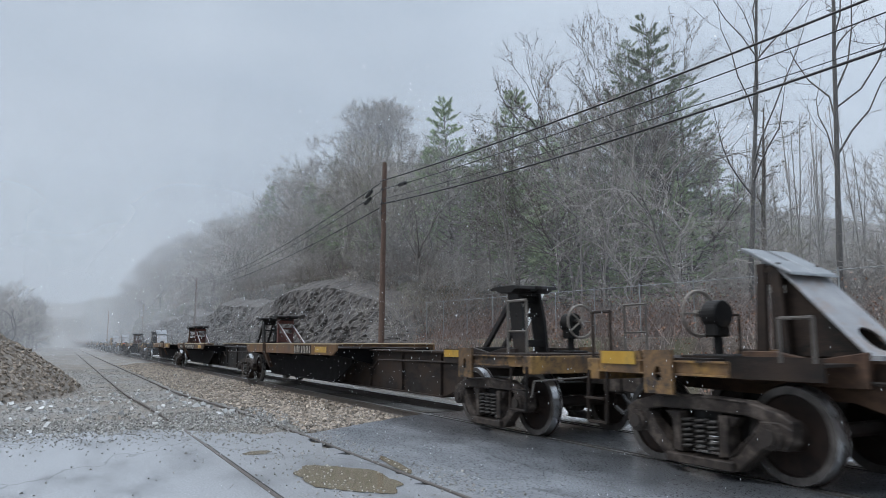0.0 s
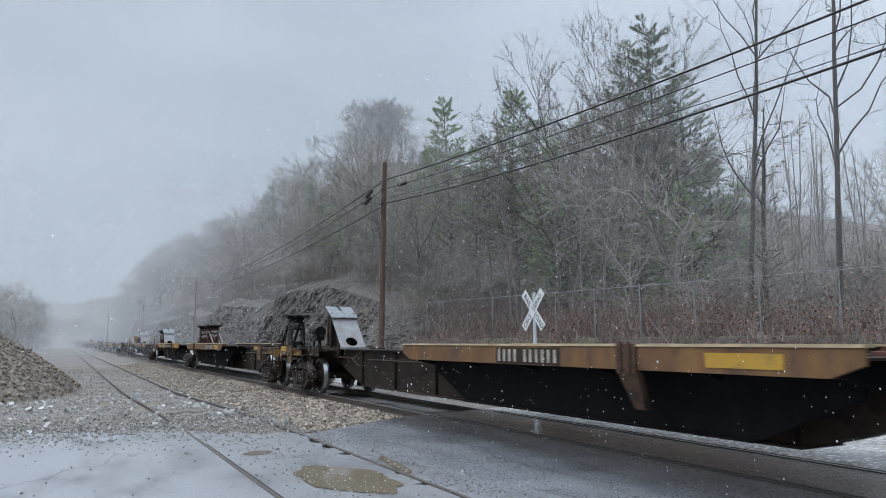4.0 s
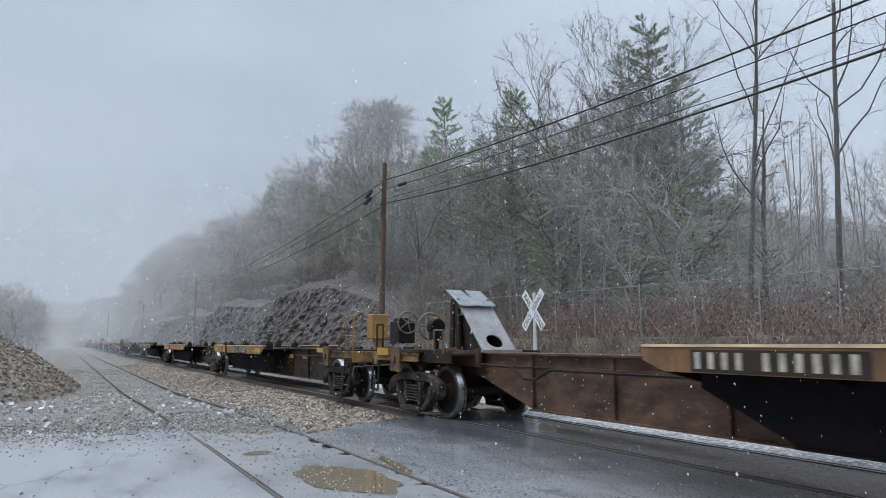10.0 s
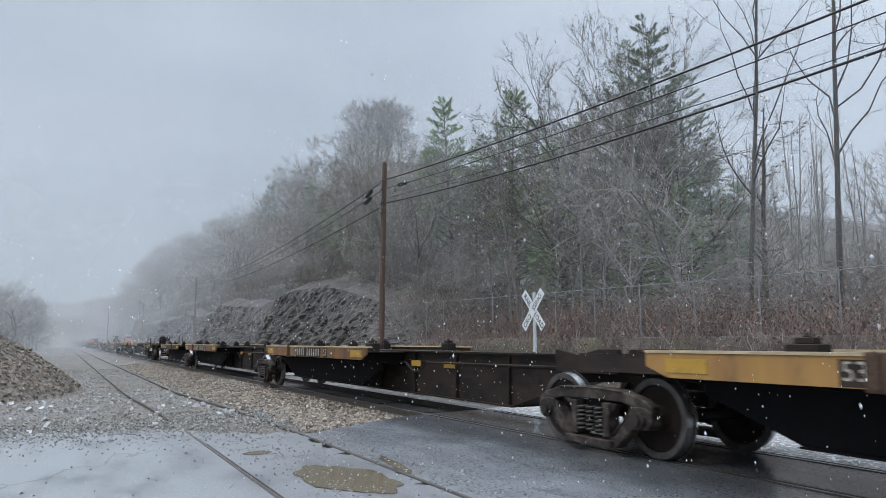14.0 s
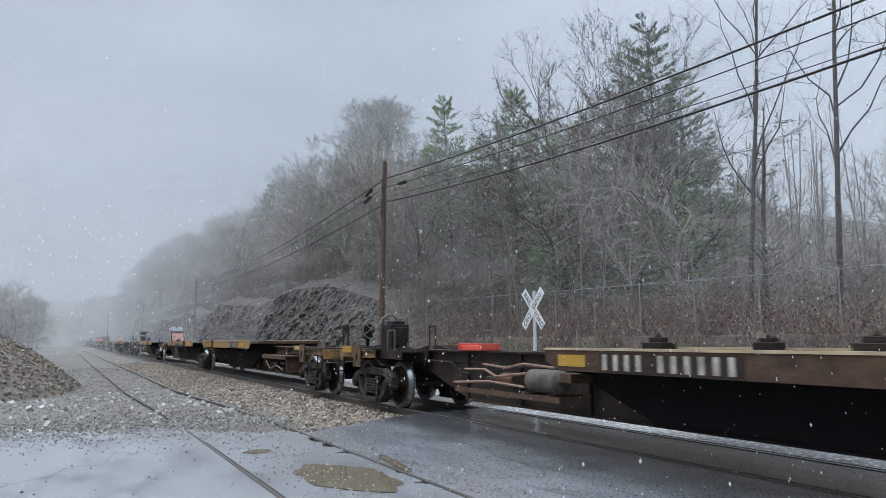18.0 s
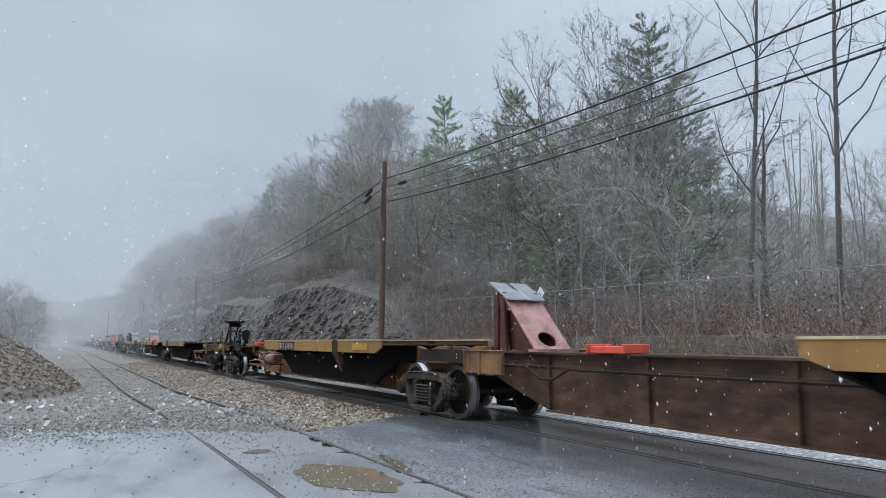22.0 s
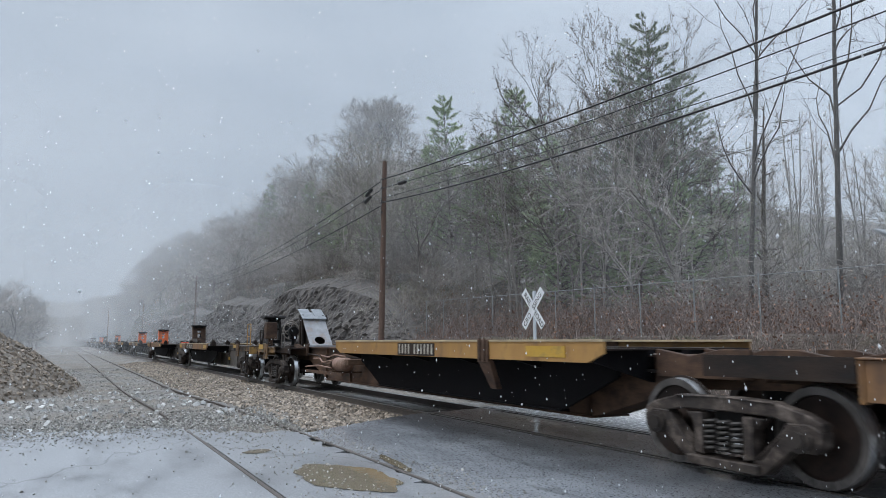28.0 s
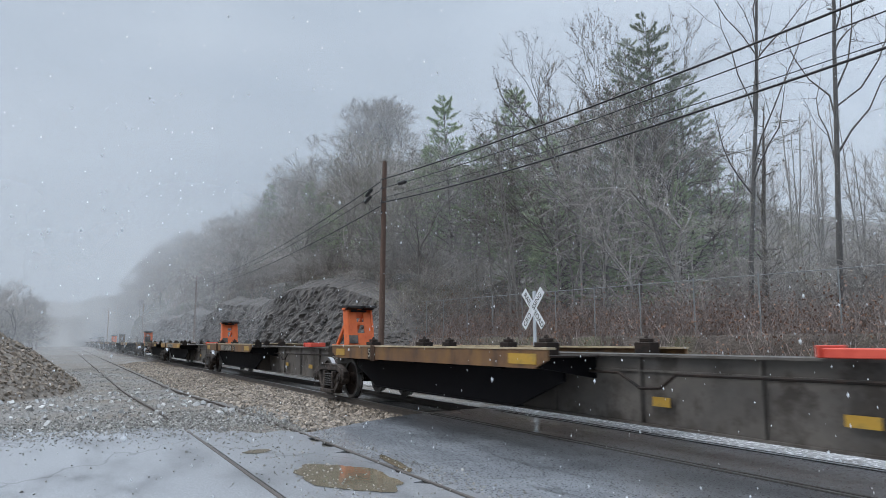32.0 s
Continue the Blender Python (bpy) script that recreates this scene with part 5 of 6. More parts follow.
def bare_tree(seed, H, r0, start, n1, n2, n3, spread=0.42, angle=0.8, pods=0, leaves=0, tw=0.008, lean=0.03):
    """A leafless broadleaf tree: trunk, boughs, branches, twigs. Returns trunk and crown arrays."""
    rnd = random.Random(seed)
    TV, TF, CV, CF, BV, BF = [], [], [], [], [], []
    trunk = limb(rnd, Vector((0, 0, -0.3)), Vector((rnd.uniform(-lean, lean), rnd.uniform(-lean, lean), 1)), H, 12, 0.025, 0.04)
    for i, (a, b) in enumerate(zip(trunk, trunk[1:])):
        tube(TV, TF, a, b, r0 * (1 - i / 12) ** 0.8 + 0.012, r0 * (1 - (i + 1) / 12) ** 0.8 + 0.012, 7)
    for i in range(n1):
        f = start + (0.98 - start) * ((i + rnd.random()) / n1)
        p, ax = along(trunk, f)
        rel = (f - start) / (1 - start)
        ln = H * spread * (0.45 + 0.75 * math.sin(math.pi * min(1, 0.25 + rel * 0.72))) * rnd.uniform(0.65, 1.1) * (1 - 0.45 * rel)
        bough = limb(rnd, p, rand_dir(rnd, ax, angle * rnd.uniform(0.7, 1.25) * (1 - 0.3 * rel)), ln, 6, 0.17, 0.05)
        rb = r0 * (1 - f) ** 0.8 * 0.45 + 0.012
        for j, (a, b) in enumerate(zip(bough, bough[1:])):
            tube(TV, TF, a, b, rb * (1 - j / 6.5), rb * (1 - (j + 1) / 6.5), 4)
        for j in range(n2):
            g = 0.22 + 0.78 * (j + rnd.random()) / n2
            q, bx = along(bough, g)
            l2 = ln * 0.42 * rnd.uniform(0.5, 1.1) * (1.15 - 0.6 * g)
            br = limb(rnd, q, rand_dir(rnd, bx, rnd.uniform(0.5, 1.15)), l2, 3, 0.2, 0.05)
            r2 = max(tw * 1.25, rb * 0.35 * (1 - 0.5 * g))
            for m, (a, b) in enumerate(zip(br, br[1:])):
                tube(CV, CF, a, b, r2 * (1 - m / 4), r2 * (1 - (m + 1) / 4), 3)
            for m in range(n3):
                h = (m + rnd.random()) / n3
                t0, tx = along(br, h)
                e = t0 + rand_dir(rnd, tx, rnd.uniform(0.4, 1.1)) * l2 * rnd.uniform(0.25, 0.6) + Vector((0, 0, 0.04))
                spike(CV, CF, t0, e, tw * 1.1)
                if pods and rnd.random() < pods:
                    i0 = len(BV)
                    s = rnd.uniform(0.011, 0.021)
                    BV += [e + Vector(o) * s for o in ((1, 0, 0), (-1, 0, 0), (0, 1, 0), (0, -1, 0), (0, 0, 1.5), (0, 0, -1.5))]
                    BF += [tuple(i0 + k for k in t) for t in ((0, 2, 4), (2, 1, 4), (1, 3, 4), (3, 0, 4), (2, 0, 5), (1, 2, 5), (3, 1, 5), (0, 3, 5))]
                for _ in range(leaves):
                    c = t0.lerp(e, rnd.random()) + Vector((rnd.gauss(0, 0.07), rnd.gauss(0, 0.07), rnd.gauss(0, 0.07)))
                    d = Vector((rnd.gauss(0, 1), rnd.gauss(0, 1), rnd.gauss(-0.2, 1))).normalized()
                    s = d.orthogonal().normalized()
                    sz = rnd.uniform(0.05, 0.10)
                    i0 = len(BV)
                    BV += [c, c + d * sz * 0.5 + s * sz * 0.32, c + d * sz, c + d * sz * 0.5 - s * sz * 0.32]
                    BF.append((i0, i0 + 1, i0 + 2, i0 + 3))
    return TV, TF, CV, CF, BV, BF


def forked_tree(seed, H, r0, levels=6, limbs=3, twigs=3, tw=0.009, clear=0.28, open_angle=0.5, leaves=0):
    """A broadleaf tree whose trunk divides again and again into a rounded crown of fine twigs."""
    rnd = random.Random(seed)
    TV, TF, CV, CF, BV, BF = [], [], [], [], [], []
    trunk = limb(rnd, Vector((0, 0, -0.3)), Vector((rnd.uniform(-0.06, 0.06), rnd.uniform(-0.06, 0.06), 1)), H * clear, 4, 0.05, 0.02)
    for i, (a, b) in enumerate(zip(trunk, trunk[1:])):
        tube(TV, TF, a, b, r0 * (1 - i * 0.06), r0 * (1 - (i + 1) * 0.06), 7)
    unit = H * (1 - clear) * 0.27

    def grow(p, d, ln, r, level):
        pts = limb(rnd, p, d, ln, 2 if level < 4 else 1, 0.14, 0.03)
        r2 = max(tw, r * 0.72)
        for j, (a, b) in enumerate(zip(pts, pts[1:])):
            if level < 3:
                tube(TV, TF, a, b, r * (1 - 0.14 * j), r * (0.86 - 0.14 * j), 5)
            else:
                tube(CV, CF, a, b, r * (1 - 0.14 * j), r * (0.86 - 0.14 * j), 3)
        if level >= levels - 1:
            for _ in range(twigs):
                t0, tx = along(pts, rnd.uniform(0.2, 1.0))
                e = t0 + rand_dir(rnd, tx, rnd.uniform(0.25, 0.95)) * ln * rnd.uniform(0.5, 1.0)
                spike(CV, CF, t0, e, tw * 1.15)
                for _k in range(leaves):
                    c = t0.lerp(e, rnd.random()) + Vector((rnd.gauss(0, 0.06), rnd.gauss(0, 0.06), rnd.gauss(0, 0.06)))
                    ld = Vector((rnd.gauss(0, 1), rnd.gauss(0, 1), rnd.gauss(-0.2, 1))).normalized()
                    s = ld.orthogonal().normalized()
                    sz = rnd.uniform(0.05, 0.11)
                    i0 = len(BV)
                    BV.extend([c, c + ld * sz * 0.5 + s * sz * 0.3, c + ld * sz, c + ld * sz * 0.5 - s * sz * 0.3])
                    BF.append((i0, i0 + 1, i0 + 2, i0 + 3))
        if level < levels:
            n = 2 if rnd.random() < 0.75 else 3
            for _ in range(n):
                grow(pts[-1], rand_dir(rnd, (pts[-1] - pts[-2]).normalized(), open_angle * rnd.uniform(0.55, 1.3)), ln * rnd.uniform(0.70, 0.92), r2 * rnd.uniform(0.7, 0.95), level + 1)
            if level < 4 and rnd.random() < 0.55:
                q, qx = along(pts, rnd.uniform(0.3, 0.8))
                grow(q, rand_dir(rnd, qx, rnd.uniform(0.7, 1.2)), ln * 0.6, r2 * 0.55, min(levels, level + 2))
    top = trunk[-1]
    for k in range(limbs):
        grow(top, rand_dir(rnd, Vector((0, 0, 1)), open_angle * rnd.uniform(0.6, 1.25)), unit * rnd.uniform(0.9, 1.15), r0 * 0.62, 1)
    for k in range(2):
        q, qx = along(trunk, rnd.uniform(0.5, 0.95))
        grow(q, rand_dir(rnd, qx, rnd.uniform(0.9, 1.3)), unit * 0.8, r0 * 0.4, 2)
    return TV, TF, CV, CF, BV, BF


def pine_tree(seed, H, r0, low=0.28, width=0.22, dens=1.0):
    """A white pine: whorls of long level limbs that carry flat sprays of needle tufts, ragged and see-through."""
    rnd = random.Random(seed)
    TV, TF, NV, NF = [], [], [], []
    trunk = limb(rnd, Vector((0, 0, -0.3)), Vector((0, 0, 1)), H, 12, 0.015, 0.05)
    for i, (a, b) in enumerate(zip(trunk, trunk[1:])):
        tube(TV, TF, a, b, r0 * (1 - i / 12.4), r0 * (1 - (i + 1) / 12.4), 7)

    def tuft(c, d, size):
        for _ in range(11):
            nd = (d * 0.7 + Vector((rnd.gauss(0, 0.5), rnd.gauss(0, 0.5), rnd.gauss(0.25, 0.45)))).normalized() * size * rnd.uniform(0.6, 1.1)
            blade(NV, NF, c, nd, rnd.uniform(0.009, 0.014), nd.orthogonal().normalized())
    z = 0.06
    while z < 0.985:
        rel = (z - low) / (1 - low)
        bare = rel < 0
        n = 2 if bare else rnd.choice((4, 5, 5, 6))
        a0 = rnd.uniform(0, 6.283)
        gone = rnd.random() < 0.12
        for k in range(n):
            if rnd.random() < (0.45 if bare or gone else 0.14):
                continue
            p, _d = along(trunk, z + rnd.uniform(-0.008, 0.008))
            ang = a0 + 6.283 * k / n + rnd.uniform(-0.35, 0.35)
            form = 0.75 if bare else min(1.0, 0.72 + rel * 1.3) * (1 - max(rel, 0)) ** 0.62
            ln = H * width * form * rnd.uniform(0.5, 1.15) + 0.25
            d = Vector((math.cos(ang), math.sin(ang), rnd.uniform(-0.12, 0.14) + (0.7 * max(rel, 0) ** 1.6)))
            b = limb(rnd, p, d.normalized(), ln, 5, 0.06, 0.045)
            rb = 0.05 * (1 - max(rel, 0)) + 0.014
            for j, (u, v) in enumerate(zip(b, b[1:])):
                tube(TV, TF, u, v, rb * (1 - j / 5.6), rb * (1 - (j + 1) / 5.6), 3)
            if bare:
                continue
            m = max(3, int((3 + ln * 3.4) * dens))
            for j in range(m):
                f = 0.30 + 0.70 * (j + rnd.random()) / m
                q, bx = along(b, f)
                side = Vector((-bx.y, bx.x, 0)).normalized() * (1 if j % 2 else -1)
                sd = (bx * rnd.uniform(0.4, 1.0) + side * rnd.uniform(0.5, 1.0) + Vector((0, 0, rnd.gauss(0.08, 0.12)))).normalized()
                e = q + sd * (0.22 + 0.30 * ln * (1.15 - f)) * rnd.uniform(0.5, 1.0)
                spike(TV, TF, q, e, 0.009)
                for h in (0.55, 0.8, 1.0):
                    tuft(q.lerp(e, h), sd, 0.21)
            tuft(b[-1], (b[-1] - b[-2]).normalized(), 0.24)
        z += rnd.uniform(0.030, 0.046)
    tuft(trunk[-1], Vector((0, 0, 1)), 0.3)
    return TV, TF, NV, NF


def tree_proto(name, arrays, bark, crown, third=None):
    """Meshes of one tree kind: (part name, mesh) pairs."""
    out = [("trunk", raw("trunk", [tuple(v) for v in arrays[0]], arrays[1], bark, False, smooth=True))]
    if arrays[2]:
        out.append(("crown", raw("crown", [tuple(v) for v in arrays[2]], arrays[3], crown, False)))
    if third and len(arrays) > 4 and arrays[4]:
        out.append((third[0], raw(third[0], [tuple(v) for v in arrays[4]], arrays[5], third[1], False)))
    return out


def plant(proto, x, y, scale, turn, name, label, category="tree", group="", z=None):
    zz = float(ground_z(np.array([x]), np.array([y]))[0]) if z is None else z
    t = new(name)
    t.empty_display_size = 0.3
    t.matrix_basis = Matrix.LocRotScale((x, y, zz), Euler((0, 0, turn)), (scale, scale, scale))
    tagged(t, label, category, group)
    for n, me in proto:
        ob = new(n, me)
        ob.parent = t
        if n in ("seed_pod_scatter", "leaves"):
            tagged(ob, kind="stuff")
    return t


BARE = [tree_proto("bare", forked_tree(11 + k, 12, 0.12, 6, 3, 2, tw=0.011), M["bark"], M["twig"]) for k in range(4)]
DIM = [tree_proto("dim", forked_tree(131 + k, 12, 0.12, 5, 3, 4, tw=0.018), M["bark_mid"], M["twig"]) for k in range(3)]
LEAFY = [tree_proto("leafy", forked_tree(31 + k, 14, 0.13, 6, 3, 2, tw=0.009, clear=0.2, leaves=2), M["bark"], M["twig"], ("leaves", M["bud"])) for k in range(2)]
CLAD = [tree_proto("clad", forked_tree(231 + k, 15, 0.15, 6, 3, 3, tw=0.009, clear=0.3, open_angle=0.36, leaves=4), M["bark_mid"], M["twig_dark"], ("leaves", M["old_leaf"])) for k in range(2)]
PODDY = [tree_proto("poddy", bare_tree(51 + k, 18, 0.085, 0.26, 17, 6, 3, 0.30, 0.66, pods=0.9, tw=0.006), M["bark_mid"], M["twig_dark"], ("seed_pod_scatter", M["bark_dark"])) for k in range(2)]
SLIM = [tree_proto("slim", bare_tree(71 + k, 9, 0.034, 0.2, 12, 5, 3, 0.18, 0.45, tw=0.008), M["bark"], M["twig"]) for k in range(3)]
SPREAD = [tree_proto("spread", forked_tree(81 + k, 11, 0.095, 6, 4, 2, tw=0.008, clear=0.24, open_angle=0.60), M["bark"], M["twig"]) for k in range(2)]
THICKET = [tree_proto("thicket", forked_tree(141 + k, 5.0, 0.04, 4, 5, 4, tw=0.010, clear=0.08, open_angle=0.6), M["bark"], M["twig"]) for k in range(3)]
PINE = [tree_proto("pine", pine_tree(91 + k, 17, 0.17, 0.20, 0.235, 1.5), M["bark_dark"], M["needle"]) for k in range(3)]
PINE_SMALL = [tree_proto("pine", pine_tree(191 + k, 12, 0.12, 0.14, 0.24, 1.35), M["bark_dark"], M["needle_green"]) for k in range(2)]
SNAG = tree_proto("snag", bare_tree(61, 9.5, 0.14, 0.25, 30, 2, 1, 0.12, 1.25), M["bark_dark"], M["bark_dark"])


def make_woods():
    rnd = random.Random(3)
    turn = lambda: rnd.uniform(0, 6.283)

    def at(az, d):
        """A place d metres from the road edge along a bearing in degrees off the railway."""
        return -d * math.cos(radians(az)), d * math.sin(radians(az))
    # trees that stand out
    plant(PODDY[0], -16.7, 21.3, 1.05, 0.4, "bare_tree", "tall slim leafless tree hung with small seed pods", group="tall trees by the fence")
    plant(PODDY[1], -14.2, 22.4, 1.12, 2.0, "bare_tree", "tall slim leafless tree hung with small seed pods", group="tall trees by the fence")
    plant(SNAG, -18.1, 24.0, 1.0, 0.0, "dead_tree", "dead snag with broken stub branches")
    for i, (az, d, k) in enumerate(((45.6, 40, 1.04), (44.0, 44, 1.02), (42.6, 41, 0.84), (47.6, 45, 0.92))):
        x, y = at(az, d)
        plant(PINE[i % 3], x, y, k, 0.3 + 1.7 * i, "pine_tree", "ragged tall dark white pine above the fence", group="pines")
    for i, (az, d, k) in enumerate(((29.0, 52, 1.16), (33.9, 50, 1.20), (31.6, 55, 1.0), (36.6, 50, 1.06), (39.3, 47, 1.06), (27.0, 62, 1.0), (38.0, 42, 0.95))):
        x, y = at(az, d)
        plant(PINE_SMALL[i % 2], x, y, k, 0.7 + 2.1 * i, "pine_tree", "green white pine on the slope", group="pines")
    for i, (az, d, k) in enumerate(((49.6, 38, 0.72), (51.0, 41, 0.62), (47.0, 36, 0.6), (44.0, 35, 0.62), (41.0, 38, 0.66), (37.0, 42, 0.7), (34.5, 45, 0.78), (31.0, 48, 0.8), (43.0, 41, 0.8))):
        x, y = at(az, d)
        plant(PINE_SMALL[i % 2], x, y, k, turn(), "pine_tree", "young green pine between bare trunks", group="pines")
    for i, (az, d, k) in enumerate(((17.5, 92, 0.92), (18.6, 86, 0.8), (24.0, 74, 0.9), (25.6, 66, 0.8), (21.5, 80, 0.85), (14.0, 120, 0.9), (22.6, 62, 0.62), (19.6, 70, 0.6))):
        x, y = at(az, d)
        plant(PINE_SMALL[i % 2], x, y, k, turn(), "pine_tree", "low dark pine among bare trees", group="pines")
    for i, (az, d, k) in enumerate(((41.6, 38, 1.02), (40.0, 42, 1.08), (43.6, 37, 0.98), (38.4, 45, 0.92), (47.8, 39, 0.98))):
        x, y = at(az, d)
        plant(CLAD[i % 2], x, y, k, turn(), "tall_tree", "tall tree with clinging brown seed heads", group="brown seed trees")
    for i, (az, d, k) in enumerate(((47.0, 30.5, 0.98), (43.0, 32, 0.9), (38.6, 36, 0.85), (26.4, 44, 0.9), (23.5, 50, 0.85), (34.0, 40, 0.8))):
        x, y = at(az, d)
        plant(SPREAD[i % 2], x, y, k, 0.9 + 1.7 * i, "spreading_tree", "spreading leafless tree with long pale limbs", group="spreading trees")
    for i, (az, d, k) in enumerate(((24.0, 52, 0.78), (22.0, 58, 0.86), (25.6, 58, 0.84), (20.0, 66, 0.8), (23.0, 68, 0.95), (27.6, 48, 0.55), (28.4, 38, 0.4), (24.6, 41, 0.34), (25.8, 39.5, 0.3), (27.0, 38, 0.32))):
        x, y = at(az, d)
        plant(LEAFY[i % 2], x, y, k, turn(), "budding_tree", "budding tree with fine yellow-green leaf specks", group="budding trees")
    for i in range(16):
        x, y = at(rnd.uniform(29, 46), rnd.uniform(33, 50))
        plant(SLIM[i % 3], x, y, rnd.uniform(1.0, 1.4), turn(), "sapling", "thin grey leafless tree between the pines", group="saplings")
    for i in range(9):
        x, y = at(rnd.uniform(29, 50), rnd.uniform(42, 56))
        plant(BARE[i % 4], x, y, rnd.uniform(0.8, 1.05), turn(), "bare_tree", "grey leafless tree on the wooded slope", group="bare woodland trees")
    # open thin wood beyond the tall trees by the fence
    for i in range(40):
        x, y = at(rnd.uniform(50, 66), rnd.uniform(32, 58))
        plant(SLIM[i % 3], x, y, rnd.uniform(0.8, 1.3), turn(), "sapling", "thin grey leafless sapling in the wood", group="saplings")
    for i in range(9):
        x, y = at(rnd.uniform(50, 66), rnd.uniform(44, 60))
        plant(BARE[i % 4], x, y, rnd.uniform(0.6, 0.95), turn(), "bare_tree", "grey leafless tree on the wooded slope", group="bare woodland trees")
    for i in range(14):
        x, y = at(rnd.uniform(46, 66), rnd.uniform(25, 36))
        plant(LEAFY[i % 2] if i % 3 == 0 else THICKET[i % 3], x, y, rnd.uniform(0.28, 0.42) if i % 3 == 0 else rnd.uniform(0.6, 0.9), turn(), "thicket_shrub", "low tangled shrub behind the fence", "shrub", group="shrubs on the slope")
    # the long hillside
    n = 0
    while n < 235:
        b = 46 + 310 * rnd.random() ** 1.45
        crest = float(np.interp(b, [0, 112, 220, 330, 450], [45, 45, 36, 27, 25]))
        y = 19.8 + (crest + 5 - 19.8) * rnd.random() ** 0.85
        if math.degrees(math.atan2(y, b)) > 29:
            continue
        n += 1
        if b < 95 and rnd.random() < 0.10:
            plant(PINE_SMALL[n % 2], -b, y, rnd.uniform(0.5, 0.85), turn(), "pine_tree", "ragged green white pine among bare trees", group="pines")
        elif b < 150 and rnd.random() < 0.15:
            plant(LEAFY[n % 2], -b, y, rnd.uniform(0.5, 0.75), turn(), "budding_tree", "budding tree with fine yellow-green leaf specks", group="budding trees")
        elif b < 105:
            plant(BARE[n % 4], -b, y, rnd.uniform(0.6, 0.9), turn(), "bare_tree", "grey leafless tree on the wooded slope", group="bare woodland trees")
        else:
            plant(DIM[n % 3], -b, y, rnd.uniform(0.55, 0.85) if b < 175 else rnd.uniform(0.7, 1.1), turn(), "bare_tree", "dim grey leafless tree on the misty slope", group="bare woodland trees")
    for i in range(110):
        b = 3 + 150 * rnd.random() ** 1.2
        y = rnd.uniform(19.0, 33)
        if b < 42 and rnd.random() < 0.35:
            y += 8
        plant(THICKET[i % 3], -b, y, rnd.uniform(0.5, 1.0), turn(), "thicket_shrub", "leafless tangled shrub on the slope", "shrub", group="shrubs on the slope")
    for i in range(80):
        b = 35 + 90 * rnd.random() ** 1.3
        plant(THICKET[i % 3], -b, rnd.uniform(18.4, 22.5), rnd.uniform(0.45, 0.85), turn(), "thicket_shrub", "leafless tangled shrub above the rock cut", "shrub", group="shrubs on the slope")
    for i in range(13):
        plant(DIM[i % 3], -rnd.uniform(104, 115), rnd.uniform(43, 50), rnd.uniform(0.95, 1.15), turn(), "bare_tree", "grey leafless tree on the hill top", group="bare woodland trees")
    # across the yard, beyond the gravel heap
    for i in range(90):
        b = rnd.uniform(120, 300)
        plant(DIM[i % 3], -b, -b * rnd.uniform(0.028, 0.10), rnd.uniform(0.75, 1.05), turn(), "bare_tree", "grey leafless tree in the mist beyond the yard", group="bare trees beyond the yard")
    for i in range(5):
        plant(LEAFY[i % 2], -335 - 8 * i, 2.5 + 1.2 * (i % 3), 1.0, turn(), "budding_tree", "rounded dim tree in the mist beside the track", group="trees beside the track")


make_woods()


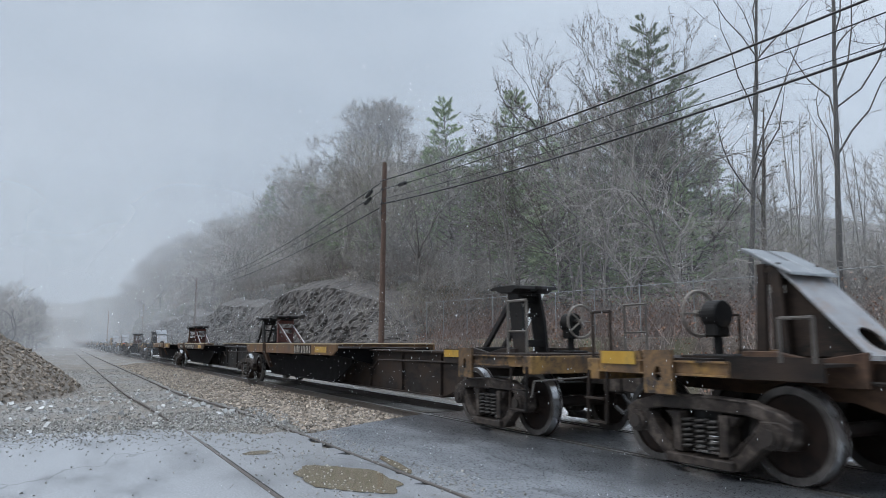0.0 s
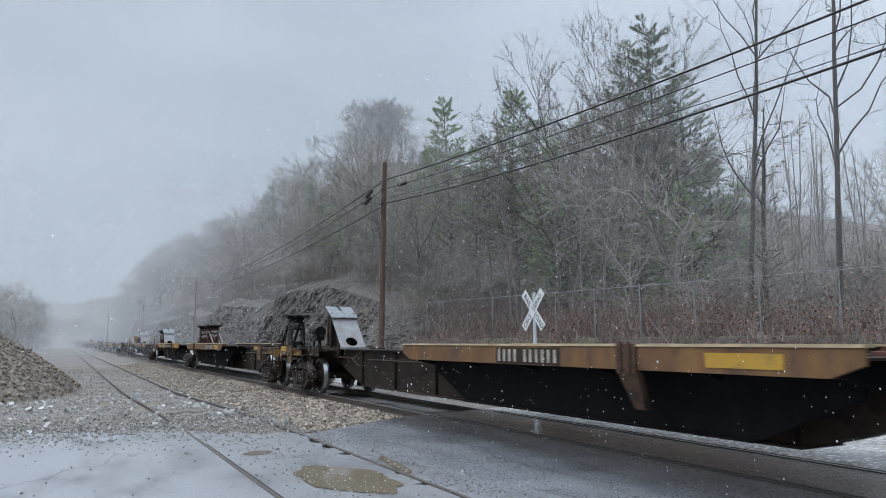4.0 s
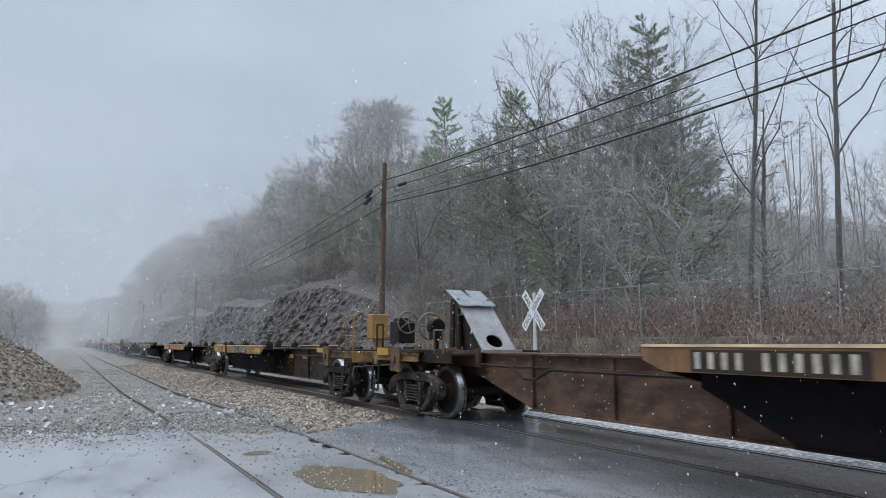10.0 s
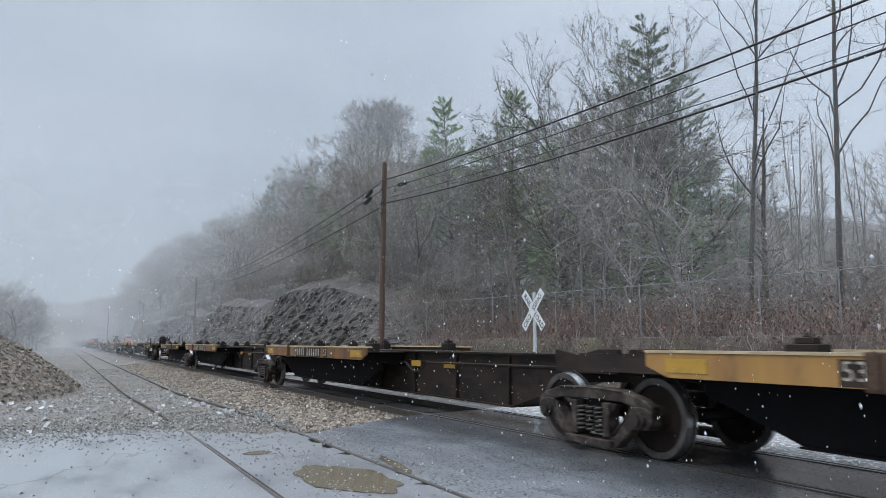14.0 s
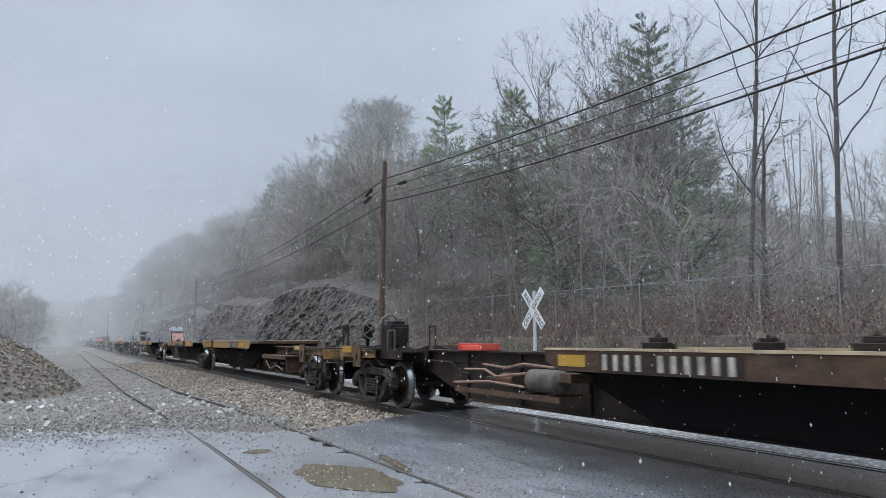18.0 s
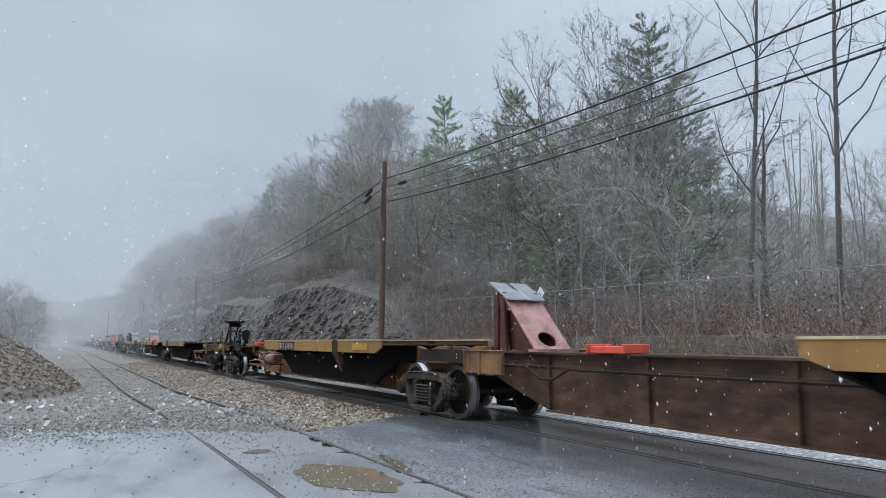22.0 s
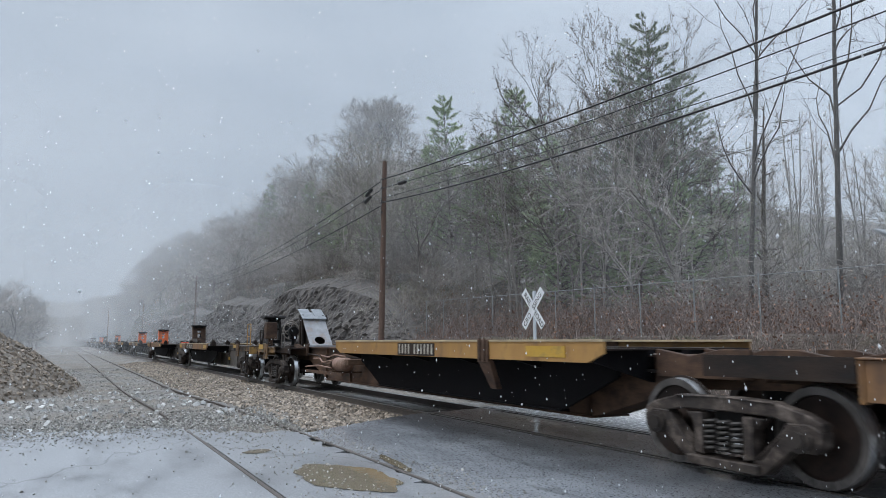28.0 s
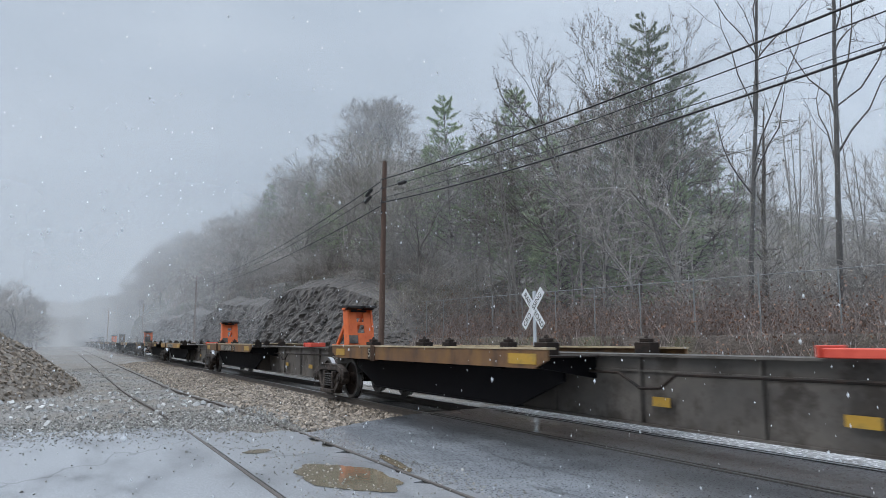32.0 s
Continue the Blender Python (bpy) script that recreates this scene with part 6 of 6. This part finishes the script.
def make_brush():
    """Dry undergrowth on the bank behind the fence and on the rock cut: stems and withered leaves."""
    rnd = random.Random(8)
    V, F, LV, LF = [], [], [], []

    def clump(x, y, z, h, n, wide, leaves):
        for _ in range(n):
            a = Vector((x + rnd.gauss(0, wide), y + rnd.gauss(0, wide), z - 0.05))
            hh = h * rnd.uniform(0.5, 1.1)
            d = Vector((rnd.gauss(0, 0.35), rnd.gauss(0, 0.35), 1)).normalized()
            m = a + d * hh * 0.55
            e = m + (d + Vector((rnd.gauss(0, 0.35), rnd.gauss(0, 0.35), -0.1))).normalized() * hh * 0.5
            r = rnd.uniform(0.006, 0.013)
            tube(V, F, a, m, r, r * 0.7, 3)
            spike(V, F, m, e, r * 0.75)
            for _k in range(3):
                q = a.lerp(e, rnd.uniform(0.3, 0.95))
                t = q + Vector((rnd.gauss(0, 0.25), rnd.gauss(0, 0.25), rnd.uniform(0.0, 0.35))) * hh * 0.5
                spike(V, F, q, t, r * 0.55)
            for _k in range(leaves):
                c = a.lerp(e, rnd.uniform(0.1, 1.0)) + Vector((rnd.gauss(0, 0.15), rnd.gauss(0, 0.15), rnd.gauss(0, 0.1)))
                nd = Vector((rnd.gauss(0, 1), rnd.gauss(0, 1), rnd.gauss(0, 1))).normalized() * rnd.uniform(0.05, 0.10)
                s = nd.orthogonal().normalized() * 0.025
                i = len(LV)
                LV.extend([c, c + nd * 0.5 + s, c + nd, c + nd * 0.5 - s])
                LF.append((i, i + 1, i + 2, i + 3))

    for _ in range(800):
        x, y = rnd.uniform(-40, 2), 16.5 + 8.5 * rnd.random() ** 1.4
        z = float(ground_z(np.array([x]), np.array([y]))[0])
        clump(x, y, z, rnd.uniform(0.8, 2.1), rnd.randint(8, 14), 0.4, rnd.choice((1, 2, 4)))
    for _ in range(520):
        x, y = rnd.uniform(-31, 4), rnd.uniform(14.55, 15.5)
        z = float(ground_z(np.array([x]), np.array([y]))[0])
        clump(x, y, z, rnd.uniform(0.35, 0.85), rnd.randint(7, 11), 0.3, rnd.choice((0, 1, 2)))
    for _ in range(360):
        x, y = -40 - 130 * rnd.random() ** 1.4, rnd.uniform(16.3, 24)
        z = float(ground_z(np.array([x]), np.array([y]))[0])
        clump(x, y, z, rnd.uniform(1.2, 3.4), rnd.randint(6, 10), 0.5, 0)
    for _ in range(420):
        x, y = -36 - 90 * rnd.random() ** 1.4, rnd.uniform(16.0, 19.6)
        z = float(ground_z(np.array([x]), np.array([y]))[0])
        clump(x, y, z, rnd.uniform(0.7, 2.2), rnd.randint(5, 9), 0.45, rnd.choice((0, 0, 2)))
    for _ in range(110):
        x, y = -rnd.uniform(0, 60), rnd.uniform(23, 40)
        z = float(ground_z(np.array([x]), np.array([y]))[0])
        clump(x, y, z, rnd.uniform(1.5, 3.6), rnd.randint(6, 10), 0.5, 1)
    ob = raw("undergrowth", [tuple(v) for v in V + LV], F + [tuple(i + len(V) for i in f) for f in LF], [M["brush"], M["brush_leaf"]],
             idx=[0] * len(F) + [1] * len(LF))
    tagged(ob, "tangled reddish-brown dry brush along the bank", "undergrowth", kind="stuff")


make_brush()


# ---- stones ----
def stones(name, places, label, mat, seed, kind="stuff", category="gravel"):
    """Angular loose stones, each a bent little block, joined."""
    rs = np.random.RandomState(seed)
    P = np.asarray(places)
    n = len(P)
    base = np.array([(-1, -1, -1), (1, -1, -1), (1, 1, -1), (-1, 1, -1), (-1, -1, 1), (1, -1, 1), (1, 1, 1), (-1, 1, 1)], float) * 0.5
    c = base[None] * (1 + rs.uniform(-0.38, 0.38, (n, 8, 3)))
    c *= P[:, None, 3:4] * rs.uniform(0.6, 1.3, (n, 1, 3))
    q = rs.normal(size=(n, 4))
    q /= np.linalg.norm(q, axis=1, keepdims=True)
    w, x, y, z = q.T
    Rm = np.stack([1 - 2 * (y * y + z * z), 2 * (x * y - z * w), 2 * (x * z + y * w), 2 * (x * y + z * w), 1 - 2 * (x * x + z * z), 2 * (y * z - x * w),
                   2 * (x * z - y * w), 2 * (y * z + x * w), 1 - 2 * (x * x + y * y)], -1).reshape(n, 3, 3)
    V = np.einsum("nij,nkj->nki", Rm, c) + P[:, None, :3]
    f = np.array([(3, 2, 1, 0), (4, 5, 6, 7), (0, 1, 5, 4), (1, 2, 6, 5), (2, 3, 7, 6), (3, 0, 4, 7)])
    F = (f[None] + (np.arange(n) * 8)[:, None, None]).reshape(-1, 4)
    ob = raw(name, V.reshape(-1, 3), F, mat)
    return tagged(ob, label, category, kind=kind)


def make_stones():
    rs = np.random.RandomState(21)
    # ballast shoulder of the running line
    n = 21000
    b = 11.0 + 46 * rs.rand(n) ** 1.9
    y = rs.uniform(3.55, 6.3, n)
    keep = (b > np.interp(y, [3.4, 4.65, 6.15], [10.9, 11.7, 12.8])) & (rs.rand(n) < ease(3.5, 4.0, y) * 0.8 + 0.2)
    x, y = -b[keep], y[keep]
    z = ground_z(x, y)
    stones("ballast", np.stack([x, y, z + 0.005, rs.uniform(0.035, 0.075, len(x))], -1), "loose grey-brown crushed stone ballast beside the track", M["stone"], 1)
    # thin gravel over the yard and between the siding rails
    n = 17000
    b = 9.0 + 40 * rs.rand(n) ** 1.8
    y = rs.uniform(-9, 3.8, n)
    keep = (b > np.interp(y, [-9, -0.3, 1.4, 2.45, 3.4], [13.2, 12.4, 11.8, 10.9, 10.3]))
    x, y = -b[keep], y[keep]
    stones("loose_gravel", np.stack([x, y, ground_z(x, y) + 0.004, rs.uniform(0.012, 0.034, len(x)) * (1 + 0.012 * -x)], -1), "loose pale gravel over the yard", M["stone_pale"], 2)
    n = 21000
    x, y = -rs.uniform(5.2, 15.5, n), rs.uniform(-4.5, 4.2, n)
    keep = rs.rand(n) < (y < 3.9) * 0.012 + 0.5 * np.exp(-((y - 3.55) / 0.22) ** 2) + 0.8 * np.exp(-((x + 12.6) / 1.5) ** 2) * (y < 3.5) + 0.35 * np.exp(-((y - 2.4) / 0.5) ** 2)
    x, y = x[keep], y[keep]
    stones("loose_gravel", np.stack([x, y, np.full(len(x), 0.004), rs.uniform(0.006, 0.020, len(x)) * (1 + 0.9 * ease(-11, -13, x))], -1), "scattered pebbles on the wet asphalt", M["stone_pale"], 3)
    n = 260
    x, y = -rs.uniform(11.8, 27, n), rs.uniform(-5, 3.6, n)
    stones("loose_gravel", np.stack([x, y, ground_z(x, y) + 0.01, rs.uniform(0.04, 0.11, n)], -1), "larger pale stones lying on the gravel", M["pale_stone"], 5)


M["stone_pale"] = material("pale_gravel_stone", [(0.20, 0.19, 0.172), (0.37, 0.355, 0.33)], 6, (0.5, 0.75), bump=0.2, island=True, rand=0.4)
M["pale_stone"] = material("chalky_white_stone", [(0.36, 0.355, 0.345), (0.55, 0.545, 0.53)], 6, (0.5, 0.75), bump=0.2, island=True, rand=0.3)
make_stones()


def make_rock_face():
    """The blasted rock cut: tilted beds broken into blocks and ledges."""
    xs, hs = np.arange(-190, -33, 0.24), np.linspace(0, 1, 40)
    gx, gh = np.meshgrid(xs, hs)
    cut = np.interp(-gx, [33, 36, 41, 52, 250], [1.6, 3.4, 5.9, 7.0, 7.5]) * (0.93 + 0.10 * wave(gx, gx * 0, 0.21, 3))
    foot = 16.3 + 0.7 * wave(gx, gx * 0 + 3, 0.11)
    y = foot - 0.2 + 1.3 * gh + 1.6 * np.clip((gh - 0.88) / 0.12, 0, 1)
    z = gh * cut - 0.35

    def chance(i, j, k):
        q = np.sin(i * 127.1 + j * 311.7 + k * 74.7) * 43758.5453
        return q - np.floor(q)
    relief = 0
    for k, (sx, sz, amp, lean) in enumerate(((2.9, 3.3, 0.9, 0.5), (1.3, 1.0, 0.5, -0.75), (0.6, 0.8, 0.35, 1.1), (0.36, 0.4, 0.18, -0.3))):
        row = np.floor((z * math.cos(lean) + gx * math.sin(lean)) / sz)
        col = np.floor((gx * math.cos(lean) - z * math.sin(lean)) / sx + chance(row, row * 0, k + 9))
        relief = relief + amp * chance(row, col, k)
    y = y - relief * np.clip(1.25 - gh, 0.2, 1)
    V = np.stack([gx, y, z], -1).reshape(-1, 3)
    i = np.arange(len(V)).reshape(len(hs), len(xs))
    F = np.stack([i[:-1, :-1], i[:-1, 1:], i[1:, 1:], i[1:, :-1]], -1).reshape(-1, 4)
    ob = raw("rock_face", V, F, M["rock_face"])
    tagged(ob, "dark broken rock face of the railway cut", "rock face", kind="structure")


M["rock_face"] = material("broken_rock", [(0.0267, 0.0233, 0.0216), (0.07, 0.0616, 0.0567), (0.142, 0.128, 0.117)], 1.6, (0.5, 0.85), bump=0.8, bscale=5, detail=9, stretch=(1, 1, 0.55),
                          stain=(0.13, 0.12, 0.11), stain_scale=0.6, stain_at=(0.58, 0.70), dist=0.08)
make_rock_face()


def make_heap():
    """The gravel heap: a long ridge of dumped stone with loose stones over it."""
    def hz(x, y):
        u = (x + 27.5 + 0.25 * (y + 5)) / 8.0
        v = (y + 4.2) / 4.9
        r = np.sqrt(u * u + v * v)
        return 3.2 * np.clip(1 - r, 0, 1) ** 0.85 * (1 + 0.08 * wave(x, y, 1.1, 2)) + 0.05 * wave(x, y, 3.1, 1) * (r < 0.95) - 0.27
    xs, ys = np.linspace(-37, -18, 90), np.linspace(-12, 1.2, 70)
    gx, gy = np.meshgrid(xs, ys)
    V = np.stack([gx, gy, hz(gx, gy)], -1).reshape(-1, 3)
    i = np.arange(len(V)).reshape(len(ys), len(xs))
    F = np.stack([i[:-1, :-1], i[:-1, 1:], i[1:, 1:], i[1:, :-1]], -1).reshape(-1, 4)
    heap = empty("gravel_heap", pose(0, 0, 0), "long dumped heap of brown-grey crushed stone", "gravel heap")
    raw("heap_body", V, F, M["heap"], heap, smooth=True)
    rs = np.random.RandomState(4)
    x, y = rs.uniform(-36, -19, 9500), rs.uniform(-10, 0.8, 9500)
    z = hz(x, y)
    keep = (z > -0.2)
    ob = stones("stone_scatter", np.stack([x, y, z + 0.01, rs.uniform(0.04, 0.10, len(x))], -1)[keep], "loose stones lying on the heap", M["stone_brown"], 6)
    ob.parent = heap
    del ob["category"]


M["heap"] = material("dumped_stone", [(0.09, 0.072, 0.0564), (0.168, 0.142, 0.115), (0.264, 0.228, 0.192)], 5, (0.6, 0.85), bump=0.9, bscale=16, dist=0.06)
M["stone_brown"] = material("brown_heap_stone", [(0.138, 0.108, 0.0805), (0.299, 0.247, 0.196)], 5, (0.55, 0.8), bump=0.2, island=True, rand=0.4)
make_heap()


# ---- fence ----
M["fence_post"] = material("dull_galvanised_post", [(0.20, 0.21, 0.21), (0.30, 0.31, 0.31)], 6, (0.5, 0.7), metal=0.2, bump=0.05)
M["wire"] = material("dull_fence_wire", [(0.10, 0.10, 0.10), (0.16, 0.16, 0.16)], 5, (0.5, 0.7), metal=0.3, bump=0.0)


def make_fence():
    Y = 15.6
    fence = empty("chain_link_fence", pose(0, Y, 0), "tall galvanised chain-link fence along the bank", "fence")
    top = lambda x: float(np.interp(x, [-31, -9, 10], [3.34, 3.04, 2.95]))
    bot = lambda x: float(ground_z(np.array([x]), np.array([Y]))[0])
    xs = [-30.74, -28.99] + [-26.8 + 2.12 * i for i in range(17)]
    for x in xs:
        shared("post", "fpost", lambda bm: (rod(bm, (0, 0, -1.9), (0, 0, 0.03), 0.017, 8), rod(bm, (0, 0, 0.03), (0, 0, 0.06), 0.022, 8, 0.012)), M["fence_post"], fence, at=pose(x, 0, top(x)))
    for a, b in zip(xs, xs[1:]):
        bm = bmesh.new()
        rod(bm, (a, 0, top(a)), (b, 0, top(b)), 0.011, 6)
        part("top_rail", bm, M["fence_post"], fence)
        V, F = [], []
        h = 1.5
        k = 0.30
        n = int((b - a) / k)
        for s in (1, -1):
            m = int(h / k) + n
            for j in range(m):
                # a wire climbs across the panel at 45 degrees
                u0 = j * k - h
                p0, p1 = max(0, u0), min(b - a, u0 + h)
                if p1 - p0 < 0.02:
                    continue
                q0, q1 = (p0 - u0), (p1 - u0)
                xa, xb = (a + p0, a + p1) if s > 0 else (b - p0, b - p1)
                tube(V, F, Vector((xa, 0.03, top(xa) - h + q0)), Vector((xb, 0.03, top(xb) - h + q1)), 0.002, 0.002, 3)
        w = raw("wire_mesh", [tuple(v) for v in V], F, M["wire"], fence)
        tagged(w, "diamond wire mesh panel", kind="stuff")


make_fence()


# ---- crossbuck ----
M["sign_post"] = material("pale_galvanised_post", [(0.42, 0.45, 0.48), (0.55, 0.58, 0.61)], 6, (0.4, 0.6), bump=0.03)


def make_crossbuck():
    s = empty("crossbuck_sign", pose(-14.5, 10.4, -0.1, 0, 0, 0), "white railroad crossing crossbuck on a steel post", "road sign")
    bm = bmesh.new()
    box(bm, -0.04, 0.04, -0.025, 0.025, 0.0, 2.75)
    part("post", bm, M["sign_post"], s, "pale galvanised steel post", bevel=0.004)
    for ang, y, words in ((48, -0.035, ("RAIL", "ROAD")), (-48, -0.045, ("CROSSING", ""))):
        bm = bmesh.new()
        box(bm, -0.61, 0.61, -0.004, 0.004, -0.115, 0.115)
        tilt = Matrix.Translation((0, y, 2.31)) @ Matrix.Rotation(radians(ang), 4, "Y")
        b = part("blade", bm, M["sign_white"], s, "white reflective blade with black letters", at=tilt)
        if words[1]:
            text_part("RAIL", 0.19, M["sign_black"], b, pose(-0.34, -0.007, -0.066, 90), "black letters")
            text_part("ROAD", 0.19, M["sign_black"], b, pose(0.34, -0.007, -0.066, 90), "black letters")
        else:
            text_part("CRO", 0.19, M["sign_black"], b, pose(-0.36, -0.007, -0.066, 90), "black letters")
            text_part("SSING", 0.19, M["sign_black"], b, pose(0.25, -0.007, -0.066, 90), "black letters")


make_crossbuck()


# ---- utility line ----
def make_poles():
    def pole(x, y, h, lean, label, r=0.15):
        z = float(ground_z(np.array([x]), np.array([y]))[0])
        t = empty("utility_pole", pose(x, y, z - 0.3, 0, lean, 0), label, "utility pole", "utility poles")
        bm = bmesh.new()
        rod(bm, (0, 0, 0), (0, 0, h + 0.3 - z), r, 12, r * 0.68)
        part("shaft", bm, M["pole"], t, smooth=False)
        return t
    a = pole(-34.03, 14.6, 10.97, 1.2, "brown weathered wooden utility pole", 0.17)
    for z in (9.9, 9.2, 8.6):
        bm = bmesh.new()
        box(bm, -0.05, 0.05, -0.16, -0.10, z, z + 0.12)
        rod(bm, (0, -0.12, z + 0.03), (0.25, -0.14, z), 0.015, 5)
        part("cable_clamp", bm, M["cable"], a)
    bm = bmesh.new()
    pipe(bm, [(0.03, -0.15, 10.2), (0.18, -0.2, 9.6), (0.04, -0.17, 8.9), (0.05, -0.17, 8.2)], 0.013)
    part("drop_wire", bm, M["cable"], a)
    b = pole(-102.5, 15.9, 10.5, 0.6, "brown wooden utility pole before the rock cut")
    for x, y, h in ((-178, 16.0, 10.4), (-250, 15.4, 10.4), (-222, 10.9, 10.8), (-262, 10.6, 10.6), (-330, 15.0, 10.4)):
        pole(x, y, h, 0.4, "dim wooden utility pole in the mist")

    def cable(name, fn, x0, x1, y0, y1, r, label, n=26):
        V, F = [], []
        pts = [Vector((x0 + (x1 - x0) * i / n, y0 + (y1 - y0) * i / n, fn(x0 + (x1 - x0) * i / n))) for i in range(n + 1)]
        for i, p in enumerate(pts):
            V += [p + Vector((0, r * math.cos(k * 1.0472), r * math.sin(k * 1.0472))) for k in range(6)]
            if i:
                F += [((i - 1) * 6 + k, (i - 1) * 6 + (k + 1) % 6, i * 6 + (k + 1) % 6, i * 6 + k) for k in range(6)]
        ob = raw(name, [tuple(v) for v in V], F, M["cable"], smooth=True)
        tagged(ob, label, "cable", "overhead cables")
    cable("overhead_cable", lambda x: 0.00118 * x * x - 0.00566 * x + 8.422, -34.0, 30, 14.45, 14.45, 0.030, "thick black overhead telephone cable")
    cable("overhead_cable", lambda x: 0.00117 * x * x - 0.00364 * x + 8.016, -34.0, 30, 14.45, 14.45, 0.017, "thin black overhead cable")
    cable("overhead_cable", lambda x: 0.00089 * x * x - 0.0199 * x + 7.265, -34.0, 30, 14.45, 14.45, 0.012, "thin black overhead cable")
    cable("overhead_cable", lambda x: 0.00158 * x * x + 0.01345 * x + 7.357, -34.0, 30, 14.45, 14.45, 0.032, "thick black overhead telephone cable")
    for za, zm, zb, r in ((9.88, 8.80, 9.83, 0.026), (9.41, 8.45, 9.51, 0.018), (8.54, 7.85, 8.88, 0.026)):
        cable("overhead_cable", lambda x: za + (zb - za) * ((-34 - x) / 68.5) - 4 * ((za + zb) / 2 - zm) * ((-34 - x) / 68.5) * (1 - (-34 - x) / 68.5), -34.0, -102.5, 14.45, 15.75, r,
              "black overhead telephone cable")
        cable("overhead_cable", lambda x: zb - 1.0 * 4 * ((-102.5 - x) / 75.5) * (1 - (-102.5 - x) / 75.5), -102.5, -178, 15.75, 15.9, r, "black overhead telephone cable", 14)
    for x, z, ang in ((-31.2, 9.28, 4), (-35.6, 9.58, -16), (-35.75, 9.22, -14)):
        t = empty("splice_case", pose(x, 14.45, z, 0, ang, 0), "black cylindrical cable splice case", "splice case", "splice cases")
        bm = bmesh.new()
        rod(bm, (-0.36, 0, 0), (0.36, 0, 0), 0.10, 12)
        part("case_body", bm, M["cable"], t)
        for sx in (-1, 1):
            bm = bmesh.new()
            rod(bm, (sx * 0.36, 0, 0), (sx * 0.48, 0, 0.0), 0.085, 10, 0.03)
            part("end_cap", bm, M["cable"], t)


make_poles()


# ---- far buildings ----
def make_building(x, y, lx, ly, h, label):
    z = float(ground_z(np.array([x]), np.array([y]))[0])
    t = empty("warehouse", pose(x, y, z), label, "building")
    bm = bmesh.new()
    box(bm, -lx, lx, -ly, ly, -1, h)
    part("wall", bm, M["building"], t)
    bm = bmesh.new()
    prism(bm, [(-ly - 0.4, h + 0.001), (ly + 0.4, h + 0.001), (0, h + ly * 0.35)], -lx - 0.4, lx + 0.4, "x")
    part("roof", bm, M["roof"], t)
    for k in range(3):
        bm = bmesh.new()
        box(bm, lx - 0.02, lx + 0.05, -ly * 0.7 + k * ly * 0.6, -ly * 0.7 + k * ly * 0.6 + ly * 0.25, h * 0.4, h * 0.7)
        part("window", bm, M["glass"], t)


make_building(-335, 12.6, 8, 2.6, 7.0, "pale gabled building dim in the mist")
make_building(-300, -6.5, 2.2, 2.0, 2.4, "small pale shed far down the yard")


# ---- falling snow ----
SNOW = []


def make_snow():
    """Columns of flakes that sink past the eye, each layer at its own pace."""
    for k, (vx, vz, near, far, n, size, top) in enumerate(((0.45, 1.5, 2.4, 5, 15000, 0.0030, 4), (0.3, 1.3, 3.6, 6.2, 34000, 0.0042, 5), (0.5, 1.7, 9, 24, 16000, 0.008, 14))):
        rs = np.random.RandomState(30 + k)
        ang = rs.uniform(radians(-8), radians(66), n)
        dist = np.sqrt(rs.uniform(near ** 2, far ** 2, n))
        x = -dist * np.cos(ang) - rs.uniform(0, vx * 32, n)
        y = dist * np.sin(ang)
        keep = (y > 1.2) | (x + vx * 32 < -2.2)
        x, y = x[keep], y[keep]
        n = len(x)
        c = np.stack([x, y, rs.uniform(0, top + vz * 32, n)], -1)
        s = size * rs.uniform(0.5, 1.5, (n, 1, 1))
        base = np.array([(1, 0, 0), (0, 1, 0), (-1, 0, 0), (0, -1, 0), (0, 0, 1.2), (0, 0, -1.2)], float)
        V = (c[:, None] + base[None] * s * rs.uniform(0.6, 1.3, (n, 6, 3))).reshape(-1, 3)
        f = np.array([(0, 1, 4), (1, 2, 4), (2, 3, 4), (3, 0, 4), (1, 0, 5), (2, 1, 5), (3, 2, 5), (0, 3, 5)])
        F = (f[None] + (np.arange(n) * 6)[:, None, None]).reshape(-1, 3)
        ob = raw("snowflakes", V, F, M["snow"])
        tagged(ob, "white snowflakes sinking through the air", "snow", kind="stuff")
        SNOW.append((ob, vx, vz))


make_snow()


def motions():
    """The train rolls past at an even speed and its wheels turn with it."""
    for ob, S in TRAIN:
        walk(ob, [(t, pose(-S + SPEED * t, TRACK_Y, 0)) for t in (0.0, 8.0, 16.0, 24.0, 32.0)])
    for ob, vx, vz in SNOW:
        walk(ob, [(t, pose(vx * t, 0, -vz * t)) for t in (0.0, 16.0, 32.0)])
    step = 1.35
    for ob, sx, S in WHEELS:
        t0 = max(0.0, (S - 62) / SPEED)
        t1 = min(32.0, (S + 8) / SPEED)
        rows = []
        if t1 > t0 and t0 < 32.0:
            n = max(1, math.ceil((t1 - t0) * SPEED / 0.485 / step))
            ts = [t0 + (t1 - t0) * i / n for i in range(n + 1)]
            last = -1
            for t in ts:
                if frame(t) == last:
                    continue
                last = frame(t)
                rows.append((t, pose(sx, 0, 0.485, 0, math.degrees(SPEED * (round(t * FPS) / FPS - t0) / 0.485), 0)))
            if rows[0][0] > 0.05:
                rows.insert(0, (0.0, rows[0][1]))
            if rows[-1][0] < 31.95:
                rows.append((32.0, rows[-1][1]))
        else:
            rows = [(0.0, pose(sx, 0, 0.485)), (32.0, pose(sx, 0, 0.485))]
        walk(ob, rows)


motions()
